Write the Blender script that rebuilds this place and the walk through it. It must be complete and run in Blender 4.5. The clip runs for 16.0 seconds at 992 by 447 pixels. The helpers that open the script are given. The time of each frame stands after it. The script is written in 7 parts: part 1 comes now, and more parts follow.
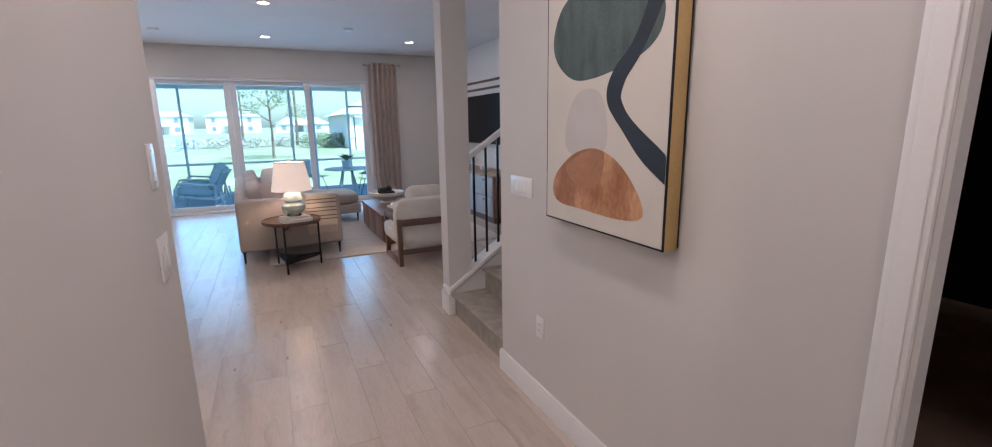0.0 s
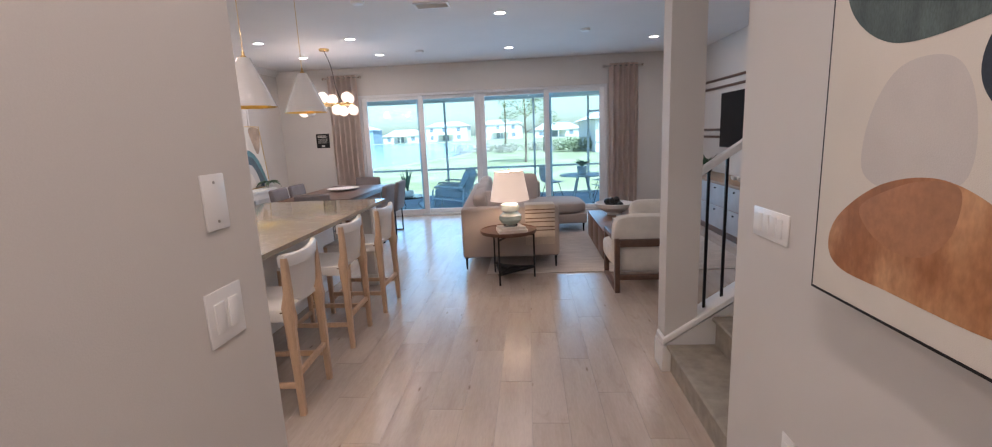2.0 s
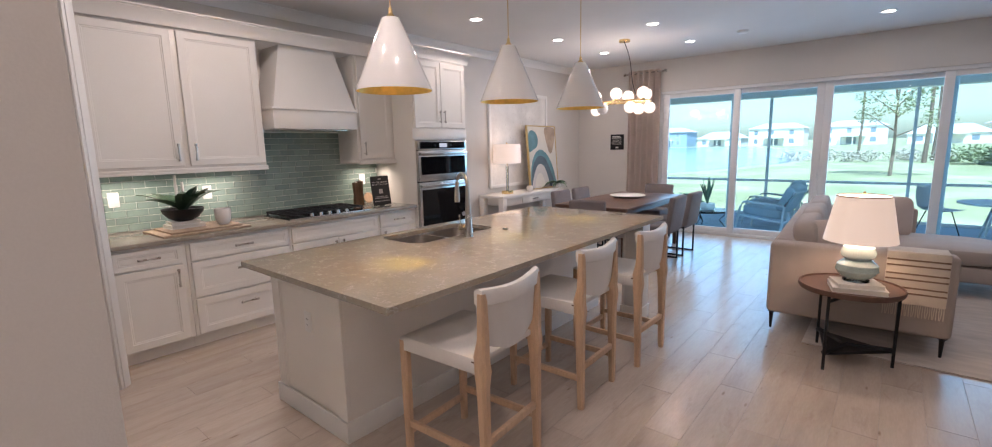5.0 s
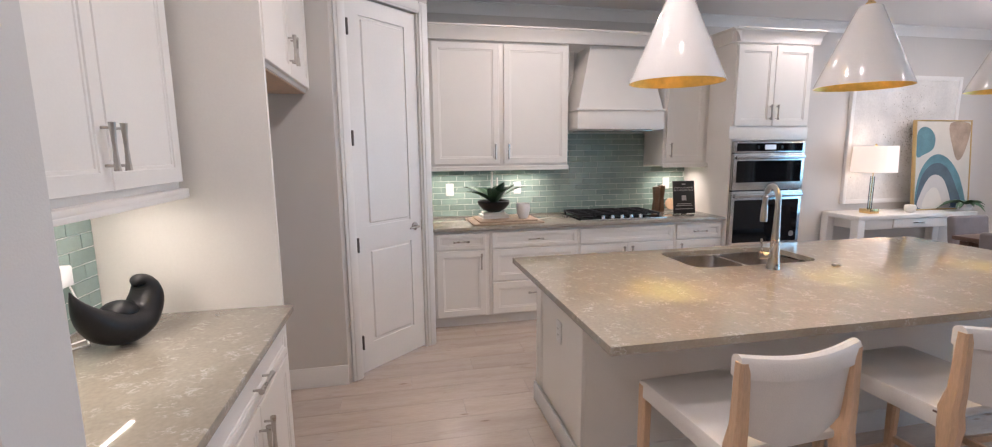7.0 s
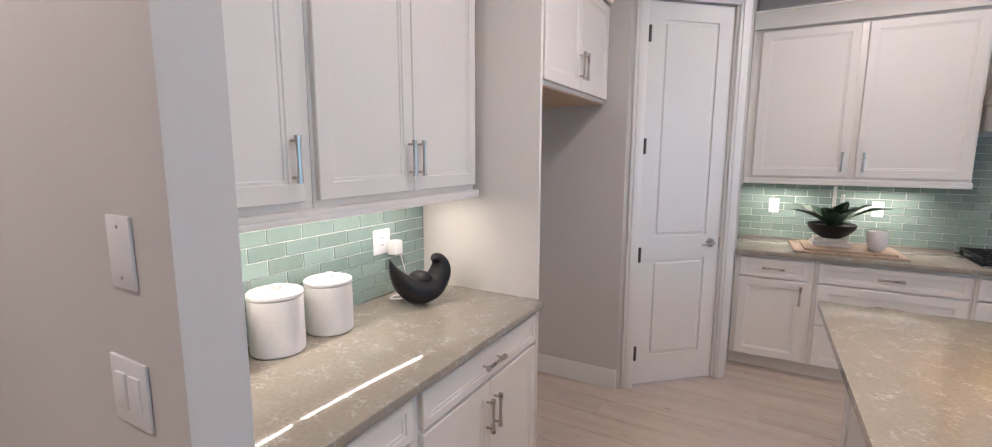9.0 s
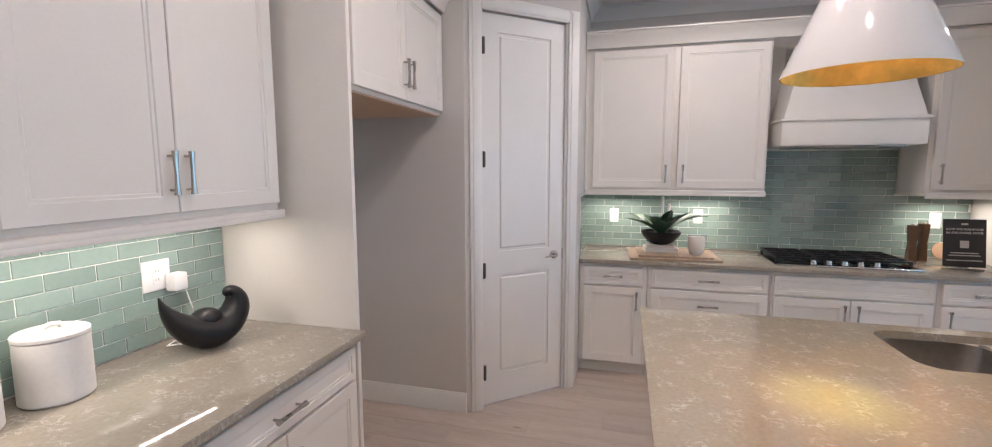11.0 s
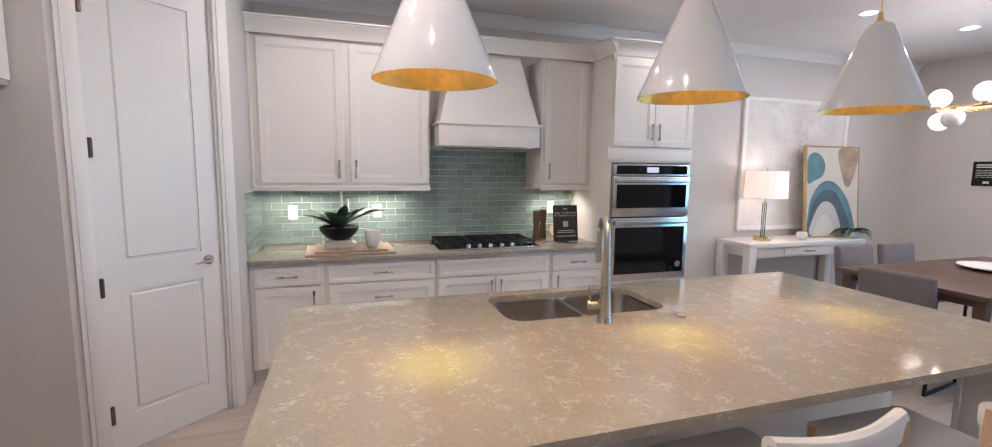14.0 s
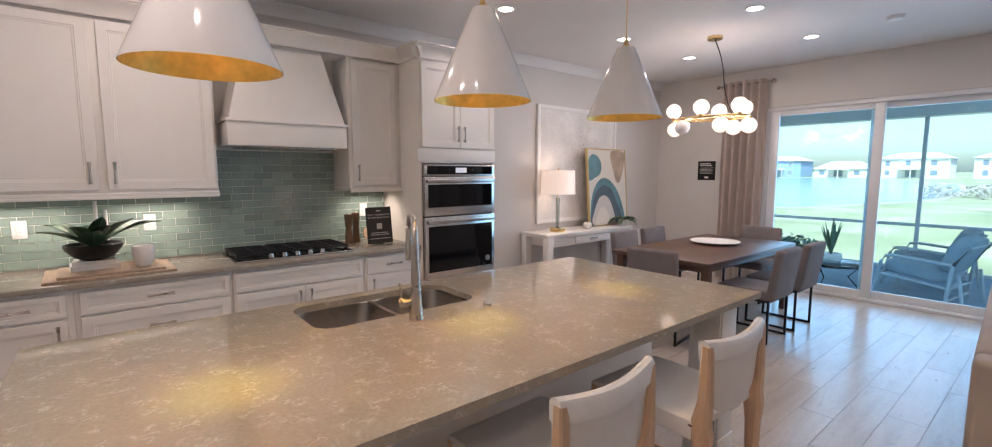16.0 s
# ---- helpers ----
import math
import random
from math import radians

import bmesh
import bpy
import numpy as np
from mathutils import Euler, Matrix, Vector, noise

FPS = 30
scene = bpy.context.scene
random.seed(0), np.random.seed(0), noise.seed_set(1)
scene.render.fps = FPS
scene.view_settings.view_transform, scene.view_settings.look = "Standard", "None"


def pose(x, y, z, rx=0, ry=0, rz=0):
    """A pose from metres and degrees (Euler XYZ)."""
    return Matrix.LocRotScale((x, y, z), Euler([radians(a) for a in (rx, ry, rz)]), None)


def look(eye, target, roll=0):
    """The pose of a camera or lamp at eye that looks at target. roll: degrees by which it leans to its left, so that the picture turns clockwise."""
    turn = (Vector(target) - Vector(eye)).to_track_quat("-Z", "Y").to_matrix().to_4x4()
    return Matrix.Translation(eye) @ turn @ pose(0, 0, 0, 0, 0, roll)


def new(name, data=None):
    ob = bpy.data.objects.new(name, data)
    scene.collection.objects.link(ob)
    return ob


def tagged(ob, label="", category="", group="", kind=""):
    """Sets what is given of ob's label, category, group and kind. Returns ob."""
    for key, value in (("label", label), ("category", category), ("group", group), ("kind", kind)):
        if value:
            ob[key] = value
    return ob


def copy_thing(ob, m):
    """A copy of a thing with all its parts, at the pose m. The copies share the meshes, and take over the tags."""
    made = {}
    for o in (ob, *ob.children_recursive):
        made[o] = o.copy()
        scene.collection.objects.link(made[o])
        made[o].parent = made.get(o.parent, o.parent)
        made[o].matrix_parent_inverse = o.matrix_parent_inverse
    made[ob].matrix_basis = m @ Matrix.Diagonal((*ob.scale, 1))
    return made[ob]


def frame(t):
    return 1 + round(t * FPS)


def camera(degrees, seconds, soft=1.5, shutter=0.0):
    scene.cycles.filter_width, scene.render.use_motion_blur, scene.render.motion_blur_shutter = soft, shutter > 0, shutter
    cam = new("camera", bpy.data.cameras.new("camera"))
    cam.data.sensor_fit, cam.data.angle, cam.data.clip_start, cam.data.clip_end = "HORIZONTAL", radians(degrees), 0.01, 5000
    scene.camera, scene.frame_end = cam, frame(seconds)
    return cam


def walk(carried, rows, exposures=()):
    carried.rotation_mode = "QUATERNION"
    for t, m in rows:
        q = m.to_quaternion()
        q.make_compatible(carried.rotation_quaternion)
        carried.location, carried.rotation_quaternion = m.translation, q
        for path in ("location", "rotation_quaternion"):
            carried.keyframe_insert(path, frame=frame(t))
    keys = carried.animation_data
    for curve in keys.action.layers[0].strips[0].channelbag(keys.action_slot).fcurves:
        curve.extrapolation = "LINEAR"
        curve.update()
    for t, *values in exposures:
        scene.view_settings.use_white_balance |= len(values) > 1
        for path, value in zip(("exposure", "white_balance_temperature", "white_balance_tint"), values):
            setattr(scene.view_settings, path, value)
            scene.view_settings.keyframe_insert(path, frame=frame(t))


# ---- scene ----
cam = camera(92.6, 16.0, soft=1.1)
PATH = [
    (0, (0.178, 0.363, 1.543), (1.01, 2.135, 1.133), -0.8),
    (0.5, (0.307, 0.491, 1.548), (0.928, 2.35, 1.151), -1.2),
    (1, (0.4, 0.635, 1.558), (0.845, 2.546, 1.168), -1.8),
    (1.5, (0.506, 0.801, 1.56), (0.665, 2.759, 1.185), -2.1),
    (2, (0.563, 0.945, 1.562), (0.417, 2.905, 1.193), -2.5),
    (2.5, (0.58, 1.123, 1.555), (0.218, 3.055, 1.187), -2.8),
    (3, (0.594, 1.283, 1.56), (0.078, 3.181, 1.198), -2.6),
    (3.2, (0.602, 1.35, 1.553), (0.01, 3.227, 1.195), -2.0),
    (5.3, (0.454, 2.031, 1.551), (-0.96, 3.409, 1.233), -1.4),
    (5.5, (0.44, 2.07, 1.555), (-1.078, 3.335, 1.239), -1.4),
    (6, (0.421, 2.192, 1.57), (-1.329, 3.11, 1.266), -0.7),
    (6.5, (0.397, 2.286, 1.571), (-1.486, 2.885, 1.263), -1.2),
    (7, (0.346, 2.408, 1.564), (-1.59, 2.807, 1.261), -0.5),
    (7.5, (0.305, 2.522, 1.57), (-1.666, 2.661, 1.264), -0.7),
    (8, (0.296, 2.624, 1.578), (-1.662, 2.346, 1.274), 0.3),
    (8.2, (0.308, 2.668, 1.588), (-1.612, 2.206, 1.276), 0.4),
    (9.25, (0.215, 2.83, 1.605), (-1.49, 1.828, 1.32), 0.2),
    (10.3, (0.075, 2.919, 1.618), (-1.733, 2.103, 1.359), 0.1),
    (10.5, (0.033, 2.939, 1.619), (-1.807, 2.197, 1.369), 0.4),
    (11, (-0.032, 2.989, 1.597), (-1.95, 2.471, 1.367), -0.1),
    (11.5, (-0.055, 3.059, 1.603), (-2.009, 2.701, 1.372), -0.0),
    (12, (-0.07, 3.144, 1.609), (-2.049, 2.97, 1.379), 0.2),
    (12.5, (-0.069, 3.217, 1.611), (-2.055, 3.211, 1.376), 0.1),
    (13, (-0.059, 3.269, 1.601), (-2.036, 3.453, 1.359), 0.1),
    (13.5, (-0.06, 3.307, 1.586), (-2.003, 3.715, 1.346), 0.5),
    (14, (-0.047, 3.327, 1.579), (-1.939, 3.933, 1.346), 0.7),
    (14.5, (-0.039, 3.32, 1.578), (-1.873, 4.084, 1.345), 0.5),
    (15, (-0.021, 3.328, 1.572), (-1.76, 4.288, 1.341), 0.6),
    (15.5, (-0.02, 3.34, 1.566), (-1.657, 4.466, 1.341), 0.6),
    (16, (-0.007, 3.372, 1.563), (-1.546, 4.632, 1.346), 0.0),
]
walk(cam, [(t, look(eye, target, roll)) for t, eye, target, roll in PATH],
     [(0, 1.58, 5850, 23), (1.5, 1.58, 6150, 24), (3, 1.58, 6250, 24), (5.5, 1.55, 6250, 24), (6.5, 1.74, 6120, 22), (7.2, 1.86, 5900, 20.5), (8.5, 1.78, 5830, 20.5), (10.5, 1.7, 5920, 20.5), (12.5, 1.76, 5900, 20), (13.5, 1.8, 5850, 19.5), (14, 1.8, 5850, 19.5), (14.5, 1.53, 5980, 20), (16, 1.48, 6330, 24)])

# ---- light ----
SUN_EL, SUN_AZ = radians(55), radians(152)
world = bpy.data.worlds.new("sky")
world.use_nodes = True
scene.world = world
wn = world.node_tree
sky = wn.nodes.new("ShaderNodeTexSky")
sky.sky_type = "NISHITA"
sky.sun_disc = False
sky.sun_elevation, sky.sun_rotation = SUN_EL, SUN_AZ
sky.air_density, sky.dust_density, sky.ozone_density = 1.2, 1.5, 1.0
wn.links.new(sky.outputs[0], wn.nodes["Background"].inputs[0])
wn.nodes["Background"].inputs[1].default_value = 0.13
sun = new("sun", bpy.data.lights.new("sun", "SUN"))
sun.data.energy, sun.data.angle, sun.data.color = 5.0, radians(0.5), (1.0, 0.96, 0.9)
SUN_DIR = Vector((math.sin(SUN_AZ) * math.cos(SUN_EL), math.cos(SUN_AZ) * math.cos(SUN_EL), math.sin(SUN_EL)))
sun.matrix_world = look(SUN_DIR * 50, (0, 0, 0))
LAMP_COLOUR = (1.0, 0.86, 0.72)
LAMP_POWER = 0.4

CEIL = 2.95
WALL_N = 10.35          # inner face of the window wall
WALL_W = -4.36          # inner face of the kitchen and dining wall
WIN = (-2.75, 2.09, 2.42)


def area(name, m, sx, sy, watts, colour, shape="RECTANGLE"):
    data = bpy.data.lights.new(name, "AREA")
    data.shape, data.size, data.size_y, data.energy, data.color = shape, sx, sy, watts * LAMP_POWER, colour
    ob = new(name, data)
    ob.matrix_world = m
    return ob


# daylight of the sky in the glazed opening
area("window_daylight", pose((WIN[0] + WIN[1]) / 2, WALL_N + 0.3, 1.25, -90, 0, 0), 4.7, 2.2, 42 / 0.4, (0.48, 0.755, 1.0))

# ---- materials ----


def material(name, colour, rough=0.5, metal=0.0, var=0.08, scale=6.0, fine=120.0, bump=0.05, coat=0.0, rand=0.0, stretch=(1, 1, 1), second=None, spec=0.5):
    """Principled material with broad stains and fine grain in colour and relief; second: a colour that the grain mixes in."""
    m = bpy.data.materials.new(name)
    m.use_nodes = True
    nt = m.node_tree
    n, l = nt.nodes, nt.links
    p = n["Principled BSDF"]
    p.inputs["Roughness"].default_value, p.inputs["Metallic"].default_value = rough, metal
    p.inputs["Coat Weight"].default_value, p.inputs["Coat Roughness"].default_value = coat, 0.06
    p.inputs["Specular IOR Level"].default_value = spec
    tc, mp = n.new("ShaderNodeTexCoord"), n.new("ShaderNodeMapping")
    mp.inputs["Scale"].default_value = stretch
    l.new(tc.outputs["Object"], mp.inputs[0])
    a, b = n.new("ShaderNodeTexNoise"), n.new("ShaderNodeTexNoise")
    a.inputs["Scale"].default_value, b.inputs["Scale"].default_value = scale, fine
    a.inputs["Detail"].default_value, b.inputs["Detail"].default_value = 5, 3
    info = n.new("ShaderNodeObjectInfo")
    if rand:
        off = n.new("ShaderNodeVectorMath")
        off.operation = "MULTIPLY_ADD"
        comb = n.new("ShaderNodeCombineXYZ")
        for i in range(3):
            l.new(info.outputs["Random"], comb.inputs[i])
        off.inputs[1].default_value = (37, 51, 23)
        l.new(comb.outputs[0], off.inputs[0])
        l.new(mp.outputs[0], off.inputs[2])
        src = off.outputs[0]
    else:
        src = mp.outputs[0]
    l.new(src, a.inputs["Vector"])
    l.new(src, b.inputs["Vector"])
    ramp = n.new("ShaderNodeMapRange")
    ramp.inputs[1].default_value, ramp.inputs[2].default_value = 0.3, 0.7
    ramp.inputs[3].default_value, ramp.inputs[4].default_value = 1 - var, 1 + var
    l.new(a.outputs[0], ramp.inputs[0])
    fr = n.new("ShaderNodeMapRange")
    fr.inputs[1].default_value, fr.inputs[2].default_value = 0.3, 0.7
    fr.inputs[3].default_value, fr.inputs[4].default_value = 1 - var * 0.6, 1 + var * 0.6
    l.new(b.outputs[0], fr.inputs[0])
    mul = n.new("ShaderNodeMath")
    mul.operation = "MULTIPLY"
    l.new(ramp.outputs[0], mul.inputs[0])
    l.new(fr.outputs[0], mul.inputs[1])
    val = mul.outputs[0]
    if rand:
        rr = n.new("ShaderNodeMapRange")
        rr.inputs[3].default_value, rr.inputs[4].default_value = 1 - rand, 1 + rand
        l.new(info.outputs["Random"], rr.inputs[0])
        m2 = n.new("ShaderNodeMath")
        m2.operation = "MULTIPLY"
        l.new(val, m2.inputs[0])
        l.new(rr.outputs[0], m2.inputs[1])
        val = m2.outputs[0]
    mix = n.new("ShaderNodeMix")
    mix.data_type, mix.blend_type = "RGBA", "MULTIPLY"
    mix.inputs[0].default_value = 1.0
    if second:
        base = n.new("ShaderNodeMix")
        base.data_type = "RGBA"
        base.inputs[6].default_value, base.inputs[7].default_value = (*colour, 1), (*second, 1)
        sr = n.new("ShaderNodeMapRange")
        sr.inputs[1].default_value, sr.inputs[2].default_value = 0.42, 0.68
        l.new(a.outputs[0], sr.inputs[0])
        l.new(sr.outputs[0], base.inputs[0])
        l.new(base.outputs[2], mix.inputs[6])
    else:
        mix.inputs[6].default_value = (*colour, 1)
    l.new(val, mix.inputs[7])
    l.new(mix.outputs[2], p.inputs["Base Color"])
    rm = n.new("ShaderNodeMapRange")
    rm.inputs[3].default_value, rm.inputs[4].default_value = max(0.02, rough * 0.85), min(1, rough * 1.15)
    l.new(a.outputs[0], rm.inputs[0])
    l.new(rm.outputs[0], p.inputs["Roughness"])
    if bump:
        bp = n.new("ShaderNodeBump")
        bp.inputs["Strength"].default_value, bp.inputs["Distance"].default_value = bump, 0.01
        l.new(b.outputs[0], bp.inputs["Height"])
        l.new(bp.outputs[0], p.inputs["Normal"])
    return m


def glow(name, colour, strength):
    m = bpy.data.materials.new(name)
    m.use_nodes = True
    p = m.node_tree.nodes["Principled BSDF"]
    p.inputs["Base Color"].default_value = (0.8, 0.8, 0.8, 1)
    p.inputs["Emission Color"].default_value = (*colour, 1)
    p.inputs["Emission Strength"].default_value = strength
    return m


def clear(name, tint, rough=0.0):
    """Thin pane: mostly straight through, with a gloss."""
    m = bpy.data.materials.new(name)
    m.use_nodes = True
    n, l = m.node_tree.nodes, m.node_tree.links
    n.remove(n["Principled BSDF"])
    t, g, mx = n.new("ShaderNodeBsdfTransparent"), n.new("ShaderNodeBsdfGlossy"), n.new("ShaderNodeMixShader")
    t.inputs[0].default_value = (*tint, 1)
    g.inputs["Roughness"].default_value = rough
    fr = n.new("ShaderNodeFresnel")
    fr.inputs[0].default_value = 1.45
    l.new(fr.outputs[0], mx.inputs[0])
    l.new(t.outputs[0], mx.inputs[1])
    l.new(g.outputs[0], mx.inputs[2])
    l.new(mx.outputs[0], n["Material Output"].inputs[0])
    return m


def stone():
    """Grey-beige quartz with clouds, fine speckle and thin pale veins."""
    m = material("quartz", (0.342, 0.304, 0.249), 0.07, var=0.12, scale=5, fine=70, bump=0.0, second=(0.272, 0.244, 0.202))
    n, l = m.node_tree.nodes, m.node_tree.links
    p = n["Principled BSDF"]
    old = p.inputs["Base Color"].links[0].from_socket
    tc = n.new("ShaderNodeTexCoord")
    warp = n.new("ShaderNodeTexNoise")
    warp.inputs["Scale"].default_value, warp.inputs["Detail"].default_value, warp.inputs["Roughness"].default_value = 27, 5, 0.6
    lie = n.new("ShaderNodeMapping")
    lie.inputs["Rotation"].default_value, lie.inputs["Scale"].default_value = (0, 0, 0.5), (1.3, 0.8, 1)
    l.new(tc.outputs["Object"], lie.inputs[0])
    l.new(lie.outputs[0], warp.inputs["Vector"])
    vein = n.new("ShaderNodeMapRange")
    sub, ab = n.new("ShaderNodeMath"), n.new("ShaderNodeMath")
    sub.operation, ab.operation = "SUBTRACT", "ABSOLUTE"
    sub.inputs[1].default_value = 0.5
    l.new(warp.outputs[0], sub.inputs[0])
    l.new(sub.outputs[0], ab.inputs[0])
    vein.inputs[1].default_value, vein.inputs[2].default_value, vein.inputs[3].default_value, vein.inputs[4].default_value = 0.0, 0.03, 1, 0
    l.new(ab.outputs[0], vein.inputs[0])
    patch = n.new("ShaderNodeTexNoise")
    patch.inputs["Scale"].default_value = 13
    l.new(tc.outputs["Object"], patch.inputs["Vector"])
    pr = n.new("ShaderNodeMapRange")
    pr.inputs[1].default_value, pr.inputs[2].default_value, pr.inputs[4].default_value = 0.48, 0.62, 0.62
    l.new(patch.outputs[0], pr.inputs[0])
    k = n.new("ShaderNodeMath")
    k.operation = "MULTIPLY"
    l.new(vein.outputs[0], k.inputs[0])
    l.new(pr.outputs[0], k.inputs[1])
    mx = n.new("ShaderNodeMix")
    mx.data_type = "RGBA"
    mx.inputs[7].default_value = (0.62, 0.59, 0.54, 1)
    l.new(k.outputs[0], mx.inputs[0])
    l.new(old, mx.inputs[6])
    l.new(mx.outputs[2], p.inputs["Base Color"])
    return m


def plank_wood():
    """Bleached wood-look tile: long cloudy grain, brown streaks and a few small knots, satin."""
    m = material("pale_wood_look_plank", (0.55, 0.47, 0.405), 0.24, var=0.07, scale=1.6, fine=18, bump=0.01, rand=0.05, stretch=(6, 0.9, 1), second=(0.44, 0.365, 0.305))
    n, l = m.node_tree.nodes, m.node_tree.links
    p = n["Principled BSDF"]
    old = p.inputs["Base Color"].links[0].from_socket
    geo, lie = n.new("ShaderNodeNewGeometry"), n.new("ShaderNodeMapping")
    lie.inputs["Scale"].default_value = (4.0, 1.1, 1)
    l.new(geo.outputs["Position"], lie.inputs[0])
    streak = n.new("ShaderNodeTexNoise")
    streak.inputs["Scale"].default_value, streak.inputs["Detail"].default_value, streak.inputs["Roughness"].default_value, streak.inputs["Distortion"].default_value = 2.6, 7, 0.66, 0.8
    l.new(lie.outputs[0], streak.inputs["Vector"])
    sr = n.new("ShaderNodeMapRange")
    sr.inputs[1].default_value, sr.inputs[2].default_value, sr.inputs[4].default_value = 0.57, 0.76, 0.45
    l.new(streak.outputs[0], sr.inputs[0])
    mx = n.new("ShaderNodeMix")
    mx.data_type = "RGBA"
    mx.inputs[7].default_value = (0.32, 0.23, 0.17, 1)
    l.new(sr.outputs[0], mx.inputs[0])
    l.new(old, mx.inputs[6])
    knot, kr, km = n.new("ShaderNodeTexVoronoi"), n.new("ShaderNodeMapRange"), n.new("ShaderNodeMix")
    knot.inputs["Scale"].default_value = 2.3
    l.new(lie.outputs[0], knot.inputs["Vector"])
    kr.inputs[1].default_value, kr.inputs[2].default_value, kr.inputs[3].default_value, kr.inputs[4].default_value = 0.03, 0.09, 0.7, 0.0
    l.new(knot.outputs["Distance"], kr.inputs[0])
    km.data_type = "RGBA"
    km.inputs[7].default_value = (0.22, 0.15, 0.11, 1)
    l.new(kr.outputs[0], km.inputs[0])
    l.new(mx.outputs[2], km.inputs[6])
    l.new(km.outputs[2], p.inputs["Base Color"])
    return m


PAINT = material("greige_wall_paint", (0.62, 0.595, 0.565), 0.75, var=0.025, scale=1.5, fine=350, bump=0.06)
CEILING = material("ceiling_paint", (0.74, 0.72, 0.7), 0.85, var=0.02, scale=2, fine=260, bump=0.1)
TRIM = material("white_trim_paint", (0.78, 0.77, 0.75), 0.38, var=0.02, scale=3, fine=90, bump=0.015)
CAB = material("white_cabinet_paint", (0.8, 0.77, 0.725), 0.36, var=0.02, scale=3, fine=110, bump=0.015)
QUARTZ = stone()
GLASS_TILE = material("aqua_glass_tile", (0.25, 0.335, 0.3), 0.08, var=0.05, scale=9, fine=60, bump=0.01, coat=0.6, rand=0.14)
GROUT = material("pale_grout", (0.76, 0.78, 0.74), 0.85, var=0.05, scale=20, fine=300, bump=0.1)
PLANK = plank_wood()
FLOOR_GROUT = material("floor_grout", (0.43, 0.38, 0.34), 0.85, var=0.06, scale=10, fine=200, bump=0.05)
CARPET = material("beige_carpet", (0.4, 0.36, 0.3), 0.95, var=0.16, scale=14, fine=420, bump=0.6)
RUG = material("woven_pale_rug", (0.56, 0.5, 0.45), 0.95, var=0.12, scale=5, fine=260, bump=0.4, stretch=(1, 3, 1))
OAK = material("pale_oak", (0.6, 0.41, 0.27), 0.45, var=0.1, scale=5, fine=40, bump=0.03, stretch=(6, 6, 0.8))
WALNUT = material("dark_walnut", (0.115, 0.062, 0.042), 0.4, var=0.22, scale=4, fine=40, bump=0.03, stretch=(5, 1, 5))
WALNUT_LIGHT = material("warm_walnut", (0.2, 0.105, 0.065), 0.42, var=0.22, scale=4, fine=40, bump=0.03, stretch=(5, 1, 5))
OAK_BOARD = material("greyed_oak_board", (0.36, 0.26, 0.18), 0.6, var=0.18, scale=5, fine=50, bump=0.04, stretch=(8, 1, 8))
LEATHER = material("white_leather", (0.74, 0.71, 0.68), 0.42, var=0.04, scale=7, fine=210, bump=0.12)
SOFA = material("stone_sofa_cloth", (0.42, 0.36, 0.32), 0.92, var=0.06, scale=4, fine=420, bump=0.35)
CREAM = material("cream_boucle", (0.7, 0.66, 0.6), 0.95, var=0.07, scale=9, fine=260, bump=0.5)
GREY_CLOTH = material("grey_chair_cloth", (0.2, 0.175, 0.175), 0.92, var=0.1, scale=7, fine=380, bump=0.35)
BLUE_CLOTH = material("slate_outdoor_cloth", (0.3, 0.36, 0.4), 0.9, var=0.08, scale=7, fine=300, bump=0.3)
CURTAIN = material("taupe_curtain_cloth", (0.8, 0.69, 0.62), 0.9, var=0.05, scale=6, fine=330, bump=0.2)
BLACK_METAL = material("black_metal", (0.018, 0.018, 0.02), 0.42, 0.6, var=0.1, scale=10, bump=0.01)
BLACK = material("matt_black_ceramic", (0.01, 0.01, 0.011), 0.42, var=0.15, scale=9, fine=90, bump=0.05, spec=0.3)
BLACK_GLASS = material("black_oven_glass", (0.006, 0.006, 0.007), 0.04, var=0.02, scale=5, bump=0, spec=0.45)
SCREEN = material("dark_screen", (0.004, 0.004, 0.005), 0.3, var=0.02, scale=5, bump=0, spec=0.12)
STEEL = material("brushed_steel", (0.62, 0.61, 0.59), 0.24, 1.0, var=0.06, scale=3, fine=70, bump=0.02, stretch=(1, 14, 14))
SINK_STEEL = material("satin_sink_steel", (0.42, 0.38, 0.34), 0.3, 1.0, var=0.08, scale=3, fine=70, bump=0.02, stretch=(1, 14, 14))
NICKEL = material("satin_nickel", (0.5, 0.47, 0.43), 0.28, 1.0, var=0.05, scale=10, bump=0.01)
BRASS = material("brushed_brass", (0.78, 0.56, 0.26), 0.26, 1.0, var=0.06, scale=8, bump=0.02)
GOLD_LEAF = material("gold_lining", (0.86, 0.58, 0.16), 0.42, 1.0, var=0.16, scale=9, fine=40, bump=0.15)
GOLD_FRAME = material("champagne_frame", (0.62, 0.44, 0.2), 0.38, 0.75, var=0.08, scale=5, bump=0.03)
ENAMEL = material("white_enamel", (0.8, 0.79, 0.78), 0.12, var=0.015, scale=5, bump=0, coat=0.5)
CERAMIC = material("white_stoneware", (0.74, 0.72, 0.69), 0.4, var=0.04, scale=12, fine=80, bump=0.05)
CELADON = material("celadon_glaze", (0.25, 0.33, 0.32), 0.12, var=0.14, scale=11, bump=0.02, coat=0.6)
PLASTIC = material("white_plastic", (0.8, 0.8, 0.79), 0.3, var=0.01, scale=8, bump=0)
IRON = material("cast_iron", (0.02, 0.02, 0.022), 0.55, 0.3, var=0.15, scale=20, fine=200, bump=0.2)
